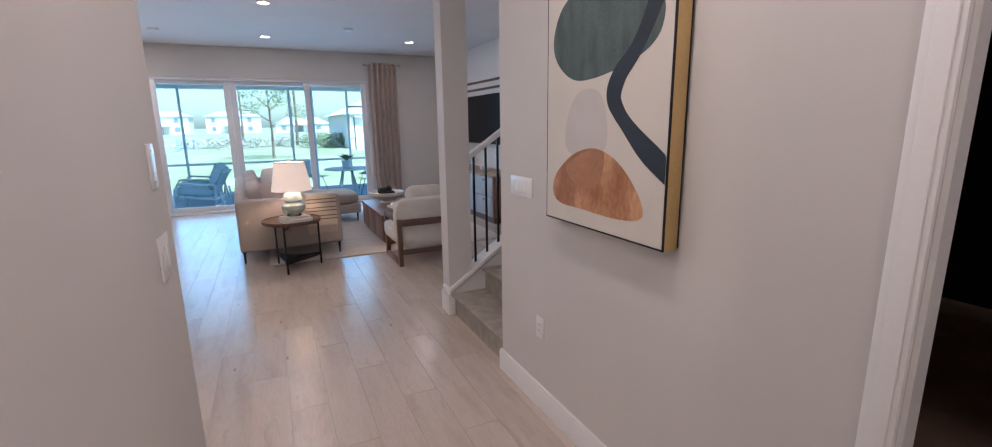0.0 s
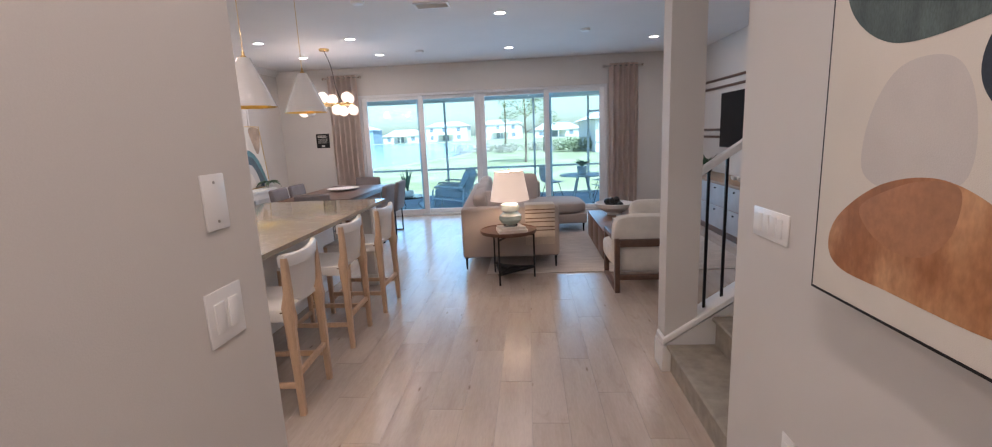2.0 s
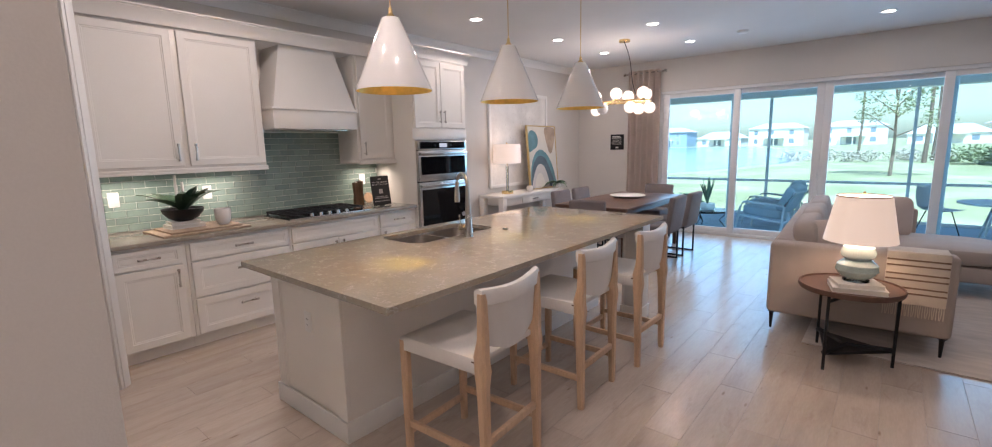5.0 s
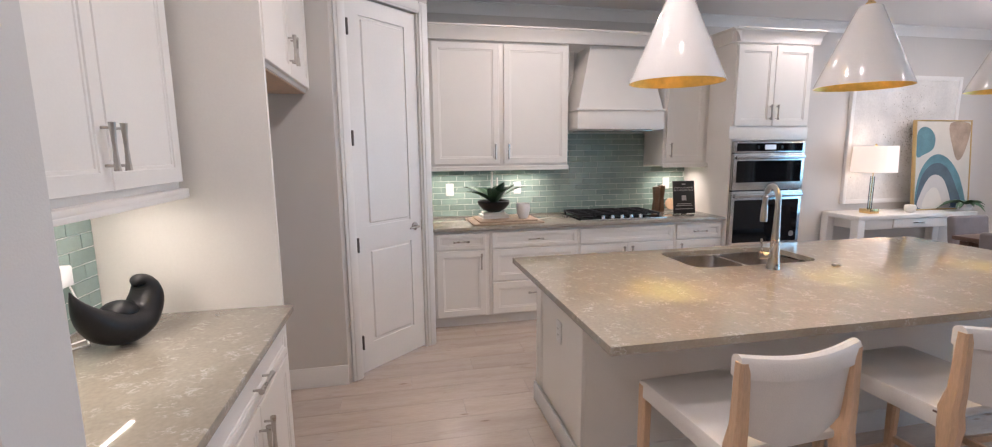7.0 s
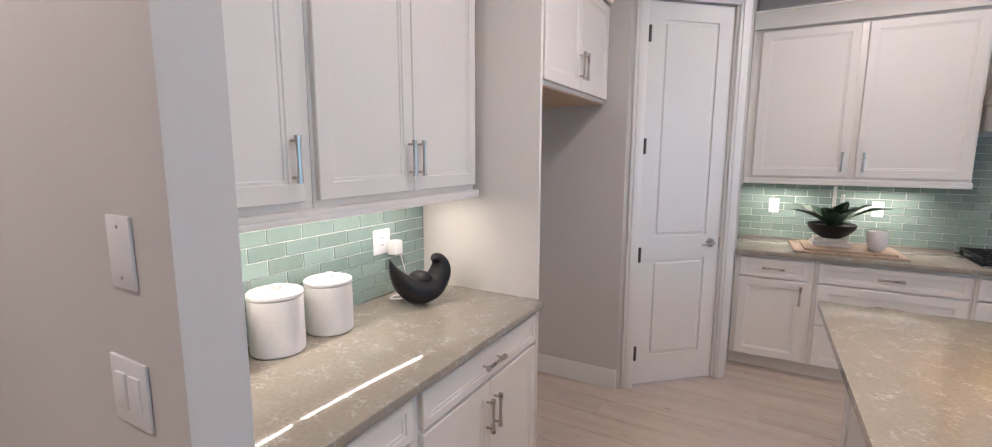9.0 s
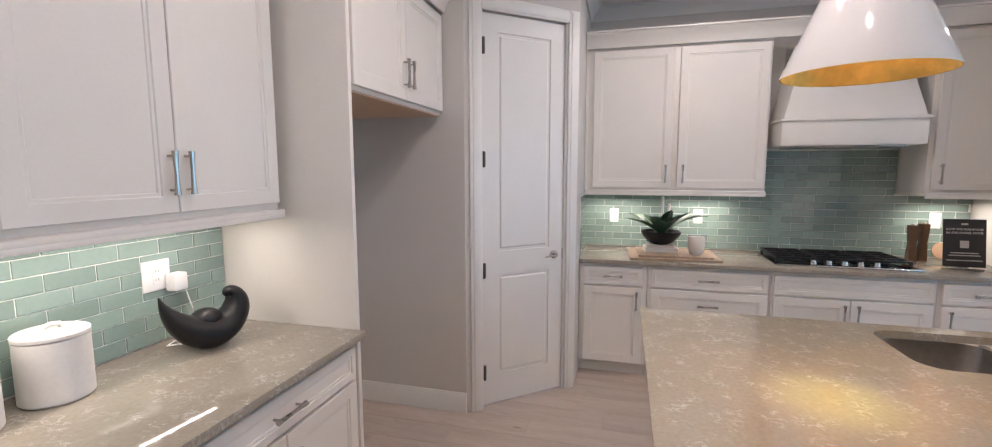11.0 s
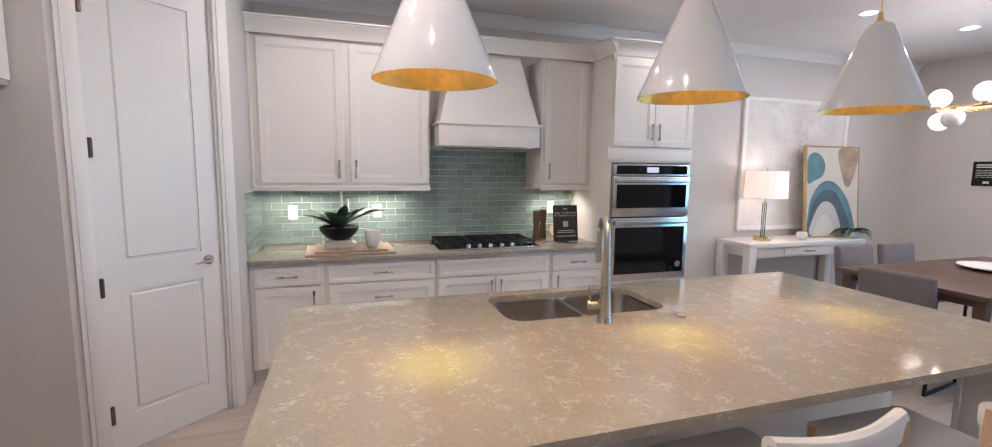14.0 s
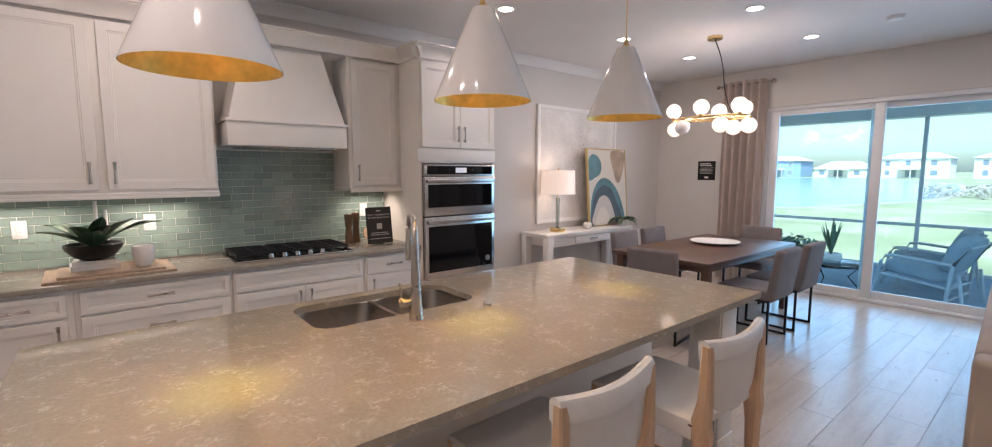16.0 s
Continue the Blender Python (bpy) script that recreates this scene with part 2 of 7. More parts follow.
PAPER = material("book_paper", (0.72, 0.69, 0.64), 0.8, var=0.05, scale=8, fine=200, bump=0.05)
LEAF = material("dark_succulent_leaf", (0.03, 0.075, 0.04), 0.45, var=0.3, scale=14, fine=60, bump=0.05)
LEAF2 = material("grey_green_leaf", (0.12, 0.2, 0.12), 0.5, var=0.3, scale=14, fine=60, bump=0.05)
ALU = material("white_aluminium", (0.72, 0.73, 0.74), 0.4, 0.1, var=0.02, scale=4, bump=0)
PATIO = material("blue_grey_patio_mat", (0.3, 0.38, 0.44), 0.85, var=0.18, scale=3, fine=60, bump=0.1)
TAPE = material("pale_lampshade", (0.82, 0.76, 0.68), 0.8, var=0.02, scale=20, fine=300, bump=0.1)
PANE = clear("window_pane", (0.66, 0.84, 0.9))
CLEAR = clear("clear_glass", (0.86, 0.95, 0.96))
LAMP_ON = glow("lamp_disc", (1.0, 0.93, 0.84), 8)
BULB = glow("warm_bulb", (1.0, 0.72, 0.36), 10)
GLOBE = glow("opal_globe", (1.0, 0.8, 0.58), 0.42)
LED = glow("led_strip", (1.0, 0.9, 0.75), 0.7)
SHADE = glow("lit_linen_shade", (1.0, 0.72, 0.48), 0.18)

# ---- mesh helpers ----


def join_into(b, t, m=None):
    if m is not None:
        bmesh.ops.transform(t, matrix=m, verts=t.verts)
    me = bpy.data.meshes.new("tmp")
    t.to_mesh(me)
    t.free()
    b.from_mesh(me)
    bpy.data.meshes.remove(me)
    return b


def box(b, x0, x1, y0, y1, z0, z1, bev=0.0, m=None, seg=2):
    t = bmesh.new()
    bmesh.ops.create_cube(t, size=1)
    for v in t.verts:
        v.co = Vector(((x0 + x1) / 2 + v.co.x * (x1 - x0), (y0 + y1) / 2 + v.co.y * (y1 - y0), (z0 + z1) / 2 + v.co.z * (z1 - z0)))
    if bev:
        bmesh.ops.bevel(t, geom=t.edges[:], offset=bev, segments=seg, profile=0.5, affect="EDGES")
    return join_into(b, t, m)


def boxed(*a, **k):
    return box(bmesh.new(), *a, **k)


def lathe(b, prof, seg=28, at=(0, 0, 0), m=None, caps=True):
    """Turned body: prof is a list of (radius, height)."""
    t = bmesh.new()
    rings = []
    for r, z in prof:
        rings.append([t.verts.new((r * math.cos(2 * math.pi * i / seg) + at[0], r * math.sin(2 * math.pi * i / seg) + at[1], z + at[2])) for i in range(seg)])
    for a, c in zip(rings, rings[1:]):
        for i in range(seg):
            t.faces.new((a[i], a[(i + 1) % seg], c[(i + 1) % seg], c[i]))
    if caps:
        t.faces.new(rings[0][::-1])
        t.faces.new(rings[-1])
    return join_into(b, t, m)


def tube(b, pts, r, seg=10, m=None, closed=False):
    """Round bar along points; r may be one radius or one for each point."""
    t = bmesh.new()
    pts = [Vector(p) for p in pts]
    rs = r if isinstance(r, (list, tuple)) else [r] * len(pts)
    rings = []
    for i, p in enumerate(pts):
        if closed:
            d = pts[(i + 1) % len(pts)] - pts[i - 1]
        else:
            d = pts[min(i + 1, len(pts) - 1)] - pts[max(i - 1, 0)]
        d.normalize()
        up = Vector((0, 0, 1)) if abs(d.z) < 0.95 else Vector((1, 0, 0))
        u = d.cross(up).normalized()
        v = u.cross(d)
        rings.append([t.verts.new(p + (u * math.cos(2 * math.pi * k / seg) + v * math.sin(2 * math.pi * k / seg)) * rs[i]) for k in range(seg)])
    pairs = list(zip(rings, rings[1:])) + ([(rings[-1], rings[0])] if closed else [])
    for a, c in pairs:
        for k in range(seg):
            t.faces.new((a[k], a[(k + 1) % seg], c[(k + 1) % seg], c[k]))
    if not closed:
        t.faces.new(rings[0][::-1])
        t.faces.new(rings[-1])
    bmesh.ops.recalc_face_normals(t, faces=t.faces)
    return join_into(b, t, m)


def extrude_outline(b, pts, y0, y1, m=None, bev=0.0):
    """Flat outline in x and z, made thick along y."""
    t = bmesh.new()
    a = [t.verts.new((x, y0, z)) for x, z in pts]
    c = [t.verts.new((x, y1, z)) for x, z in pts]
    n = len(pts)
    t.faces.new(a)
    t.faces.new(c[::-1])
    for i in range(n):
        t.faces.new((a[i], c[i], c[(i + 1) % n], a[(i + 1) % n]))
    bmesh.ops.recalc_face_normals(t, faces=t.faces)
    if bev:
        bmesh.ops.bevel(t, geom=t.edges[:], offset=bev, segments=2, profile=0.5, affect="EDGES")
    return join_into(b, t, m)


def rounded(cx, cy, w, h, r, n=6):
    out = []
    for qx, qy, a0 in ((1, 1, 0), (-1, 1, 90), (-1, -1, 180), (1, -1, 270)):
        for i in range(n + 1):
            a = radians(a0 + 90 * i / n)
            out.append((cx + qx * (w / 2 - r) + r * math.cos(a), cy + qy * (h / 2 - r) + r * math.sin(a)))
    return out


def mesh_of(name, b, mat, angle=35):
    me = bpy.data.meshes.new(name)
    b.to_mesh(me)
    b.free()
    me.materials.append(mat)
    me.shade_smooth()
    me.set_sharp_from_angle(angle=radians(angle))
    return me


def part(name, b, mat, parent, label=""):
    ob = new(name, mesh_of(name, b, mat))
    ob.parent = parent
    return tagged(ob, label)


def thing(name, m, label, category, group="", kind=""):
    ob = new(name)
    ob.empty_display_size = 0.1
    ob.matrix_world = m
    return tagged(ob, label, category, group, kind)


def solid(name, b, mat, label="", category="", kind="structure", m=None, group=""):
    ob = new(name, mesh_of(name, b, mat))
    if m is not None:
        ob.matrix_world = m
    return tagged(ob, label, category, group, kind)


def bulb(name, at, watts, colour, r=0.04):
    data = bpy.data.lights.new(name, "POINT")
    data.energy, data.color, data.shadow_soft_size = watts * LAMP_POWER, colour, r
    ob = new(name, data)
    ob.location = at
    return ob


# ---- structure ----
def wall(name, *boxes, label="smooth greige painted wall"):
    b = bmesh.new()
    for x in boxes:
        box(b, *x)
    return solid(name, b, PAINT, label, "wall")


X_E = 3.78              # inner face of the television wall
wall("wall_north", (WALL_W - 0.15, WIN[0], WALL_N, WALL_N + 0.2, 0, CEIL), (WIN[1], X_E + 0.15, WALL_N, WALL_N + 0.2, 0, CEIL), (WIN[0], WIN[1], WALL_N, WALL_N + 0.2, WIN[2], CEIL), label="pale wall around the wide sliding doors")
wall("wall_west", (WALL_W - 0.15, WALL_W, 2.67, WALL_N, 0, CEIL), label="pale kitchen and dining wall")
wall("wall_east", (X_E, X_E + 0.15, 3.0, WALL_N, 0, CEIL), label="pale wall behind the television")
wall("wall_kitchen_return", (WALL_W - 0.15, -3.42, 2.55, 2.67, 0, CEIL))
wall("wall_alcove", (-2.96, -2.84, 1.1, 2.03, 0, CEIL), (-2.84, -0.217, 1.1, 1.22, 0, CEIL), label="greige wall around the refrigerator alcove")
wall("wall_hall_left", (-0.217, -0.115, -1.2, 2.06, 0, CEIL))
wall("wall_hall_right", (1.40, 1.52, 1.0, 2.89, 0, CEIL), (1.40, 1.452, 0.84, 1.0, 0, CEIL), (1.40, 1.52, -1.2, -0.05, 0, CEIL), (1.40, 1.52, -0.05, 0.84, 2.1, CEIL))
wall("wall_stair", (1.52, 5.2, 2.77, 2.89, 0, CEIL))
wall("wall_south", (-0.33, 5.2, -1.35, -1.2, 0, CEIL))
wall("wall_stair_end", (5.2, 5.3, 2.77, 4.02, 0, CEIL), (X_E + 0.15, 5.2, 3.9, 4.02, 0, CEIL))
wall("wall_side_room", (4.95, 5.07, -1.2, 2.77, 0, CEIL))
diag = math.hypot(0.58, 0.64)
DOOR_M = pose(-2.84, 2.03, 0, 0, 0, math.degrees(math.atan2(0.64, -0.58)))
# the diagonal pantry wall: local x runs along it, local y is into the pantry
b = bmesh.new()
W0, W1, DH = 0.115, 0.765, 2.56
box(b, 0, W0, 0, 0.12, 0, CEIL)
box(b, W1, diag, 0, 0.12, 0, CEIL)
box(b, W0, W1, 0, 0.12, DH + 0.01, CEIL)
solid("wall_pantry", b, PAINT, "greige diagonal pantry wall", "wall", m=DOOR_M)
box_c = bmesh.new()
box(box_c, WALL_W - 0.15, 5.3, -1.35, WALL_N + 0.2, CEIL, CEIL + 0.15)
solid("ceiling", box_c, CEILING, "smooth flat white ceiling", "ceiling")


def crown(name, m, length, h=0.1, d=0.09, label="white stepped crown moulding", mat=None, up=True):
    """Moulding along local x, its wall at local y = 0, out towards -y, hanging down from z = 0."""
    pr = [(0, -h), (-0.012, -h), (-0.016, -h * 0.82), (-d * 0.42, -h * 0.45), (-d * 0.8, -h * 0.2), (-d * 0.82, -h * 0.12), (-d, -h * 0.1), (-d, 0), (0, 0)]
    t = bmesh.new()
    a = [t.verts.new((0, y, z)) for y, z in pr]
    c = [t.verts.new((length, y, z)) for y, z in pr]
    t.faces.new(a)
    t.faces.new(c[::-1])
    for i in range(len(pr)):
        t.faces.new((a[i], c[i], c[(i + 1) % len(pr)], a[(i + 1) % len(pr)]))
    bmesh.ops.recalc_face_normals(t, faces=t.faces)
    return t


def put_crown(m, length, **k):
    return solid("trim", crown("", m, length, **k), TRIM, "white stepped crown moulding", "moulding", m=m)


FACE_E = 90     # local frame of a face that looks to +x: local x runs along world +y
FACE_N = 180    # local frame of a face that looks to +y: local x runs along world -x
put_crown(pose(WALL_W, 2.67, CEIL - 0.002, 0, 0, FACE_E), WALL_N - 2.67)
put_crown(pose(-3.42, 2.67, CEIL - 0.004, 0, 0, FACE_N), -3.42 - WALL_W)


def base_trim(m, length, h=0.135):
    b = bmesh.new()
    extrude = [(0, 0), (-0.016, 0), (-0.016, h - 0.02), (-0.008, h), (0, h)]
    t = bmesh.new()
    a = [t.verts.new((0, y, z)) for y, z in extrude]
    c = [t.verts.new((length, y, z)) for y, z in extrude]
    t.faces.new(a)
    t.faces.new(c[::-1])
    for i in range(5):
        t.faces.new((a[i], c[i], c[(i + 1) % 5], a[(i + 1) % 5]))
    bmesh.ops.recalc_face_normals(t, faces=t.faces)
    return solid("baseboard", t, TRIM, "white painted baseboard", "baseboard", m=m)


base_trim(pose(1.40, 2.906, 0, 0, 0, -90), 2.906 - 0.93)                # hall, right wall
base_trim(pose(1.40 + 0.12, 2.89, 0, 0, 0, 180), 0.12)
base_trim(pose(-0.115, -1.2, 0, 0, 0, 90), 3.26)                        # hall, left wall
base_trim(pose(-0.115, 2.06, 0, 0, 0, 180), 0.102)
base_trim(pose(-2.84, 1.22, 0, 0, 0, 90), 0.81)                         # alcove
base_trim(pose(-1.82, 1.22, 0, 0, 0, 180), 1.02)
base_trim(pose(WALL_W, 6.34, 0, 0, 0, 90), WALL_N - 6.34)
base_trim(pose(WIN[0], WALL_N, 0, 0, 0, 0) @ pose(WALL_W - WIN[0], 0, 0), WIN[0] - WALL_W)
base_trim(pose(WIN[1], WALL_N, 0), X_E - WIN[1])
base_trim(pose(X_E, WALL_N, 0, 0, 0, -90), WALL_N - 4.02)

# ---- doors, switches, sliding doors ----


def panel_front(b, x0, x1, z0, z1, y=0.0, t=0.02, rail=0.055, deep=0.009, slope=0.012):
    """Framed panel whose front lies at local y and whose field is sunk."""
    tb = bmesh.new()

    def loop(i, yy):
        return [tb.verts.new(p) for p in ((x0 + i, yy, z0 + i), (x1 - i, yy, z0 + i), (x1 - i, yy, z1 - i), (x0 + i, yy, z1 - i))]

    e = 0.003
    loops = [loop(0, y + t), loop(0, y + e), loop(e, y), loop(rail, y), loop(rail + 0.003, y + deep * 0.55), loop(rail + slope, y + deep * 0.6), loop(rail + slope + 0.003, y + deep)]
    for a, c in zip(loops, loops[1:]):
        for i in range(4):
            tb.faces.new((a[i], a[(i + 1) % 4], c[(i + 1) % 4], c[i]))
    tb.faces.new(loops[-1])
    tb.faces.new(loops[0][::-1])
    bmesh.ops.recalc_face_normals(tb, faces=tb.faces)
    return join_into(b, tb)


def pull(x, z, vertical=True, length=0.14, y=-0.0):
    """Waisted bar pull on two posts, standing out from local y."""
    b = bmesh.new()
    h = length / 2
    ax = (lambda s, o: (x, y - o, z + s)) if vertical else (lambda s, o: (x + s, y - o, z))
    tube(b, [ax(-h, 0.03), ax(-h * 0.6, 0.03), ax(0, 0.03), ax(h * 0.6, 0.03), ax(h, 0.03)], [0.0105, 0.008, 0.0062, 0.008, 0.0105], 8)
    for s in (-h * 0.78, h * 0.78):
        tube(b, [ax(s, 0), ax(s, 0.03)], 0.0045, 8)
    return b


def casing(name, m, w0, w1, h, width=0.085, jamb=0.118):
    b = bmesh.new()
    for x0, x1, z0, z1 in ((w0 - width, w0, 0, h + width), (w1, w1 + width, 0, h + width), (w0, w1, h, h + width)):
        box(b, x0, x1, -0.016, 0, z0, z1, 0.004)
        if x1 - x0 < 0.2:
            box(b, x0 + 0.02, x1 - 0.012, -0.022, -0.015, z0, z1 - 0.02, 0.003)
        else:
            box(b, x0, x1, -0.022, -0.015, z0 + 0.012, z1 - 0.02, 0.003)
    for x0, x1 in ((w0, w0 + 0.012), (w1 - 0.012, w1)):
        box(b, x0, x1, 0.001, jamb, 0, h)
    return solid(name, b, TRIM, "white moulded door casing", "casing", m=m)


casing("trim", DOOR_M, W0, W1, DH)
door = thing("door_1", DOOR_M, "tall white two-panel pantry door, closed", "door", kind="structure")
# leaf with two raised panels
DW0, DW1 = W0 + 0.015, W1 - 0.015
leaf = bmesh.new()
z_rows = (0.012, 0.215, 0.895, 1.055, DH - 0.115, DH - 0.006)
x_cols = (DW0, DW0 + 0.11, DW1 - 0.11, DW1)
box(leaf, DW0, DW1, 0.0275, 0.055, z_rows[0], z_rows[5])
for x0, x1, z0, z1 in ((x_cols[0], x_cols[1], z_rows[0], z_rows[5]), (x_cols[2], x_cols[3], z_rows[0], z_rows[5]), (x_cols[1], x_cols[2], z_rows[0], z_rows[1]), (x_cols[1], x_cols[2], z_rows[2], z_rows[3]), (x_cols[1], x_cols[2], z_rows[4], z_rows[5])):
    box(leaf, x0, x1, 0.018, 0.0276, z0, z1)
for z0, z1 in ((z_rows[1], z_rows[2]), (z_rows[3], z_rows[4])):
    box(leaf, x_cols[1] + 0.018, x_cols[2] - 0.018, 0.0185, 0.036, z0 + 0.018, z1 - 0.018, 0.0085, seg=1)
part("leaf", leaf, TRIM, door)
h = bmesh.new()
lathe(h, [(0.03, 0), (0.03, 0.008), (0.022, 0.014)], 20, m=pose(DW1 - 0.07, 0.018, 1.0, 90))
tube(h, [(DW1 - 0.07, 0.01, 1.0), (DW1 - 0.07, -0.03, 1.0), (DW1 - 0.09, -0.045, 1.0), (DW1 - 0.13, -0.047, 1.002), (DW1 - 0.175, -0.045, 0.997)], [0.009, 0.009, 0.009, 0.008, 0.006], 10)
part("handle", h, NICKEL, door, "satin nickel lever handle")
DARK_NICKEL = material("dark_nickel", (0.12, 0.11, 0.1), 0.35, 0.8, var=0.1, scale=10, bump=0.01)
for z in (0.246, 0.939, 1.655, 2.351):
    h = boxed(DW0 - 0.012, DW0 + 0.004, 0.008, 0.02, z - 0.045, z + 0.045, 0.003)
    tube(h, [(DW0 + 0.001, -0.004, z - 0.05), (DW0 + 0.001, -0.004, z + 0.05)], 0.009, 10)
    box(h, DW0 + 0.001, DW0 + 0.012, -0.004, 0.018, z - 0.045, z + 0.045)
    part("hinge", h, DARK_NICKEL, door, "dark nickel hinge")
part("latch_plate", boxed(DW1 - 0.002, DW1 + 0.012, 0.012, 0.02, 0.96, 1.04, 0.002), NICKEL, door)

# side room opening off the hall
HALL_DOOR = pose(1.40, 0.84, 0, 0, 0, -90)
casing("trim", HALL_DOOR, 0.0, 0.87, 2.09, 0.072, 0.051)
# near-black base colour for the side room's far and back walls
DARK_ROOM = material("near_black_wall", (0.012, 0.011, 0.011), 0.85, var=0.1, scale=3, fine=100, bump=0.02)
BROWN_FLOOR = material("brown_floor", (0.4, 0.27, 0.19), 0.6, var=0.15, scale=4, fine=90, bump=0.1)
BROWN_TRIM = material("brown_room_trim", (0.5, 0.38, 0.3), 0.5, var=0.05, scale=4, bump=0.02)
solid("floor_side_room", boxed(1.453, 4.95, -1.2, 2.77, 0.002, 0.012), BROWN_FLOOR, "dark brown carpet in the side room", "floor")
solid("wall_side_room_dark", boxed(4.93, 4.948, -1.2, 2.77, 0.0, CEIL), DARK_ROOM, "near-black far wall of the side room", "wall")
solid("baseboard_side_room", boxed(4.914, 4.93, -1.2, 2.74, 0.012, 0.14, 0.003), BROWN_TRIM, "brown baseboard under the black wall", "baseboard")
solid("baseboard_side_room_back", boxed(1.53, 4.914, 2.724, 2.74, 0.012, 0.14, 0.003), BROWN_TRIM, "brown baseboard under the black wall", "baseboard")
solid("wall_side_room_back", boxed(1.53, 4.93, 2.74, 2.768, 0.0, CEIL), DARK_ROOM, "near-black wall of the side room", "wall")


def plate(m, w, h, rockers, label, toggles="rocker"):
    ob = thing("switch_plate" if rockers else "wall_outlet", m, label, "switch" if rockers else "outlet")
    part("plate", boxed(-w / 2, w / 2, -0.006, 0, -h / 2, h / 2, 0.0025), PLASTIC, ob)
    n = max(rockers, 1)
    for i in range(n):
        cx = (i - (n - 1) / 2) * 0.046
        if rockers:
            t = boxed(cx - 0.0165, cx + 0.0165, -0.0095, -0.003, -0.033, 0.033, 0.002)
            part("rocker", t, PLASTIC, ob)
        else:
            t = boxed(-0.017, 0.017, -0.008, -0.003, -0.034, 0.034, 0.002)
            f = part("socket_face", t, PLASTIC, ob)
            for z in (-0.017, 0.017):
                s = bmesh.new()
                box(s, -0.007, -0.005, -0.0086, -0.0078, z - 0.004, z + 0.005)
                box(s, 0.005, 0.007, -0.0086, -0.0078, z - 0.004, z + 0.005)
                part("slot", s, BLACK_METAL, f)
    return ob


blank = thing("blank_plate", pose(-0.115, 1.912, 1.445, 0, 0, 90), "blank white wall plate with two screws", "wall plate")
part("plate", boxed(-0.0375, 0.0375, -0.006, 0, -0.06, 0.06, 0.0025), PLASTIC, blank)
for z in (-0.042, 0.042):
    part("screw", lathe(bmesh.new(), [(0.0035, 0), (0.003, 0.0012)], 10, m=pose(0, -0.006, z, 90)), NICKEL, blank)
plate(pose(-0.115, 1.892, 1.2, 0, 0, 90), 0.12, 0.12, 2, "double white rocker switch plate on the hall wall")
plate(pose(1.40, 2.63, 1.21, 0, 0, -90), 0.24, 0.105, 4, "four-gang white switch plate on the hall wall")
plate(pose(1.40, 2.42, 0.47, 0, 0, -90), 0.075, 0.12, 0, "white wall outlet low on the hall wall")

# wide sliding glass door
slider = thing("window_1", pose(0, WALL_N, 0), "wide four-panel white sliding glass door", "sliding door", kind="structure")
x0, x1, zt = WIN
b = bmesh.new()
box(b, x0, x1, 0.02, 0.18, zt - 0.05, zt, 0.004)
box(b, x0, x0 + 0.05, 0.02, 0.18, 0, zt - 0.05, 0.004)
box(b, x1 - 0.05, x1, 0.02, 0.18, 0, zt - 0.05, 0.004)
box(b, x0 + 0.05, x1 - 0.05, 0.02, 0.18, 0, 0.035, 0.004)
part("outer_frame", b, ALU, slider, "white aluminium frame and track")
ST = 0.1
for i, (a, c) in enumerate(((x0 + 0.05, -1.475), (-1.62, -0.371), (-0.369, 1.03), (0.885, x1 - 0.05))):
    yy = 0.05 if i in (0, 3) else 0.11
    b = bmesh.new()
    box(b, a, a + ST, yy, yy + 0.04, 0.035, zt - 0.05, 0.004)
    box(b, c - ST, c, yy, yy + 0.04, 0.035, zt - 0.05, 0.004)
    box(b, a + ST, c - ST, yy, yy + 0.04, zt - 0.12, zt - 0.05, 0.004)
    box(b, a + ST, c - ST, yy, yy + 0.04, 0.035, 0.125, 0.004)
    sash = part("sash", b, ALU, slider)
    g = part("pane", boxed(a + ST - 0.005, c - ST + 0.005, yy + 0.018, yy + 0.022, 0.12, zt - 0.115), PANE, sash)
    g.visible_shadow = False
    if i in (1, 2):
        hx = c - 0.03 if i == 1 else a + 0.03
        hb = boxed(hx - 0.012, hx + 0.012, yy - 0.022, yy, 0.98, 1.2, 0.006)
        part("door_pull", hb, ALU, sash, "white slim door pull")

# ---- kitchen ----
CAB_X = -3.66       # cabinet faces
TOP = 0.915


def cabinet(m, w, d, z0, z1, fronts, label, toe=0.0, name="base_cabinet", light=False, cornice=False):
    """Cabinet with its face at local y = 0; fronts: (kind, x0, x1, z0, z1, pull x, pull z, vertical)."""
    ob = thing(name, m, label, "cabinet", "white kitchen cabinets")
    b = bmesh.new()
    box(b, 0, w, 0.022, d, z0 + toe, z1, 0.002)
    if toe:
        box(b, 0.0, w, 0.085, d, z0, z0 + toe + 0.001)
    part("body", b, CAB, ob)
    for kind, a, c, e, f, px, pz, vert in fronts:
        b = bmesh.new()
        panel_front(b, a, c, e, f, rail=0.055 if f - e > 0.25 else 0.03, deep=0.008)
        dr = part(kind, b, CAB, ob)
        if px is not None:
            part("handle", pull(px, pz, vert), NICKEL, dr, "satin nickel bar pull")
    return ob


def two_doors(w, z0, z1, low=True, edge=0.012):
    pz = z0 + 0.13 if low else z1 - 0.13
    return [("door", edge, w / 2 - 0.002, z0, z1, w / 2 - 0.03, pz, True), ("door", w / 2 + 0.002, w - edge, z0, z1, w / 2 + 0.03, pz, True)]


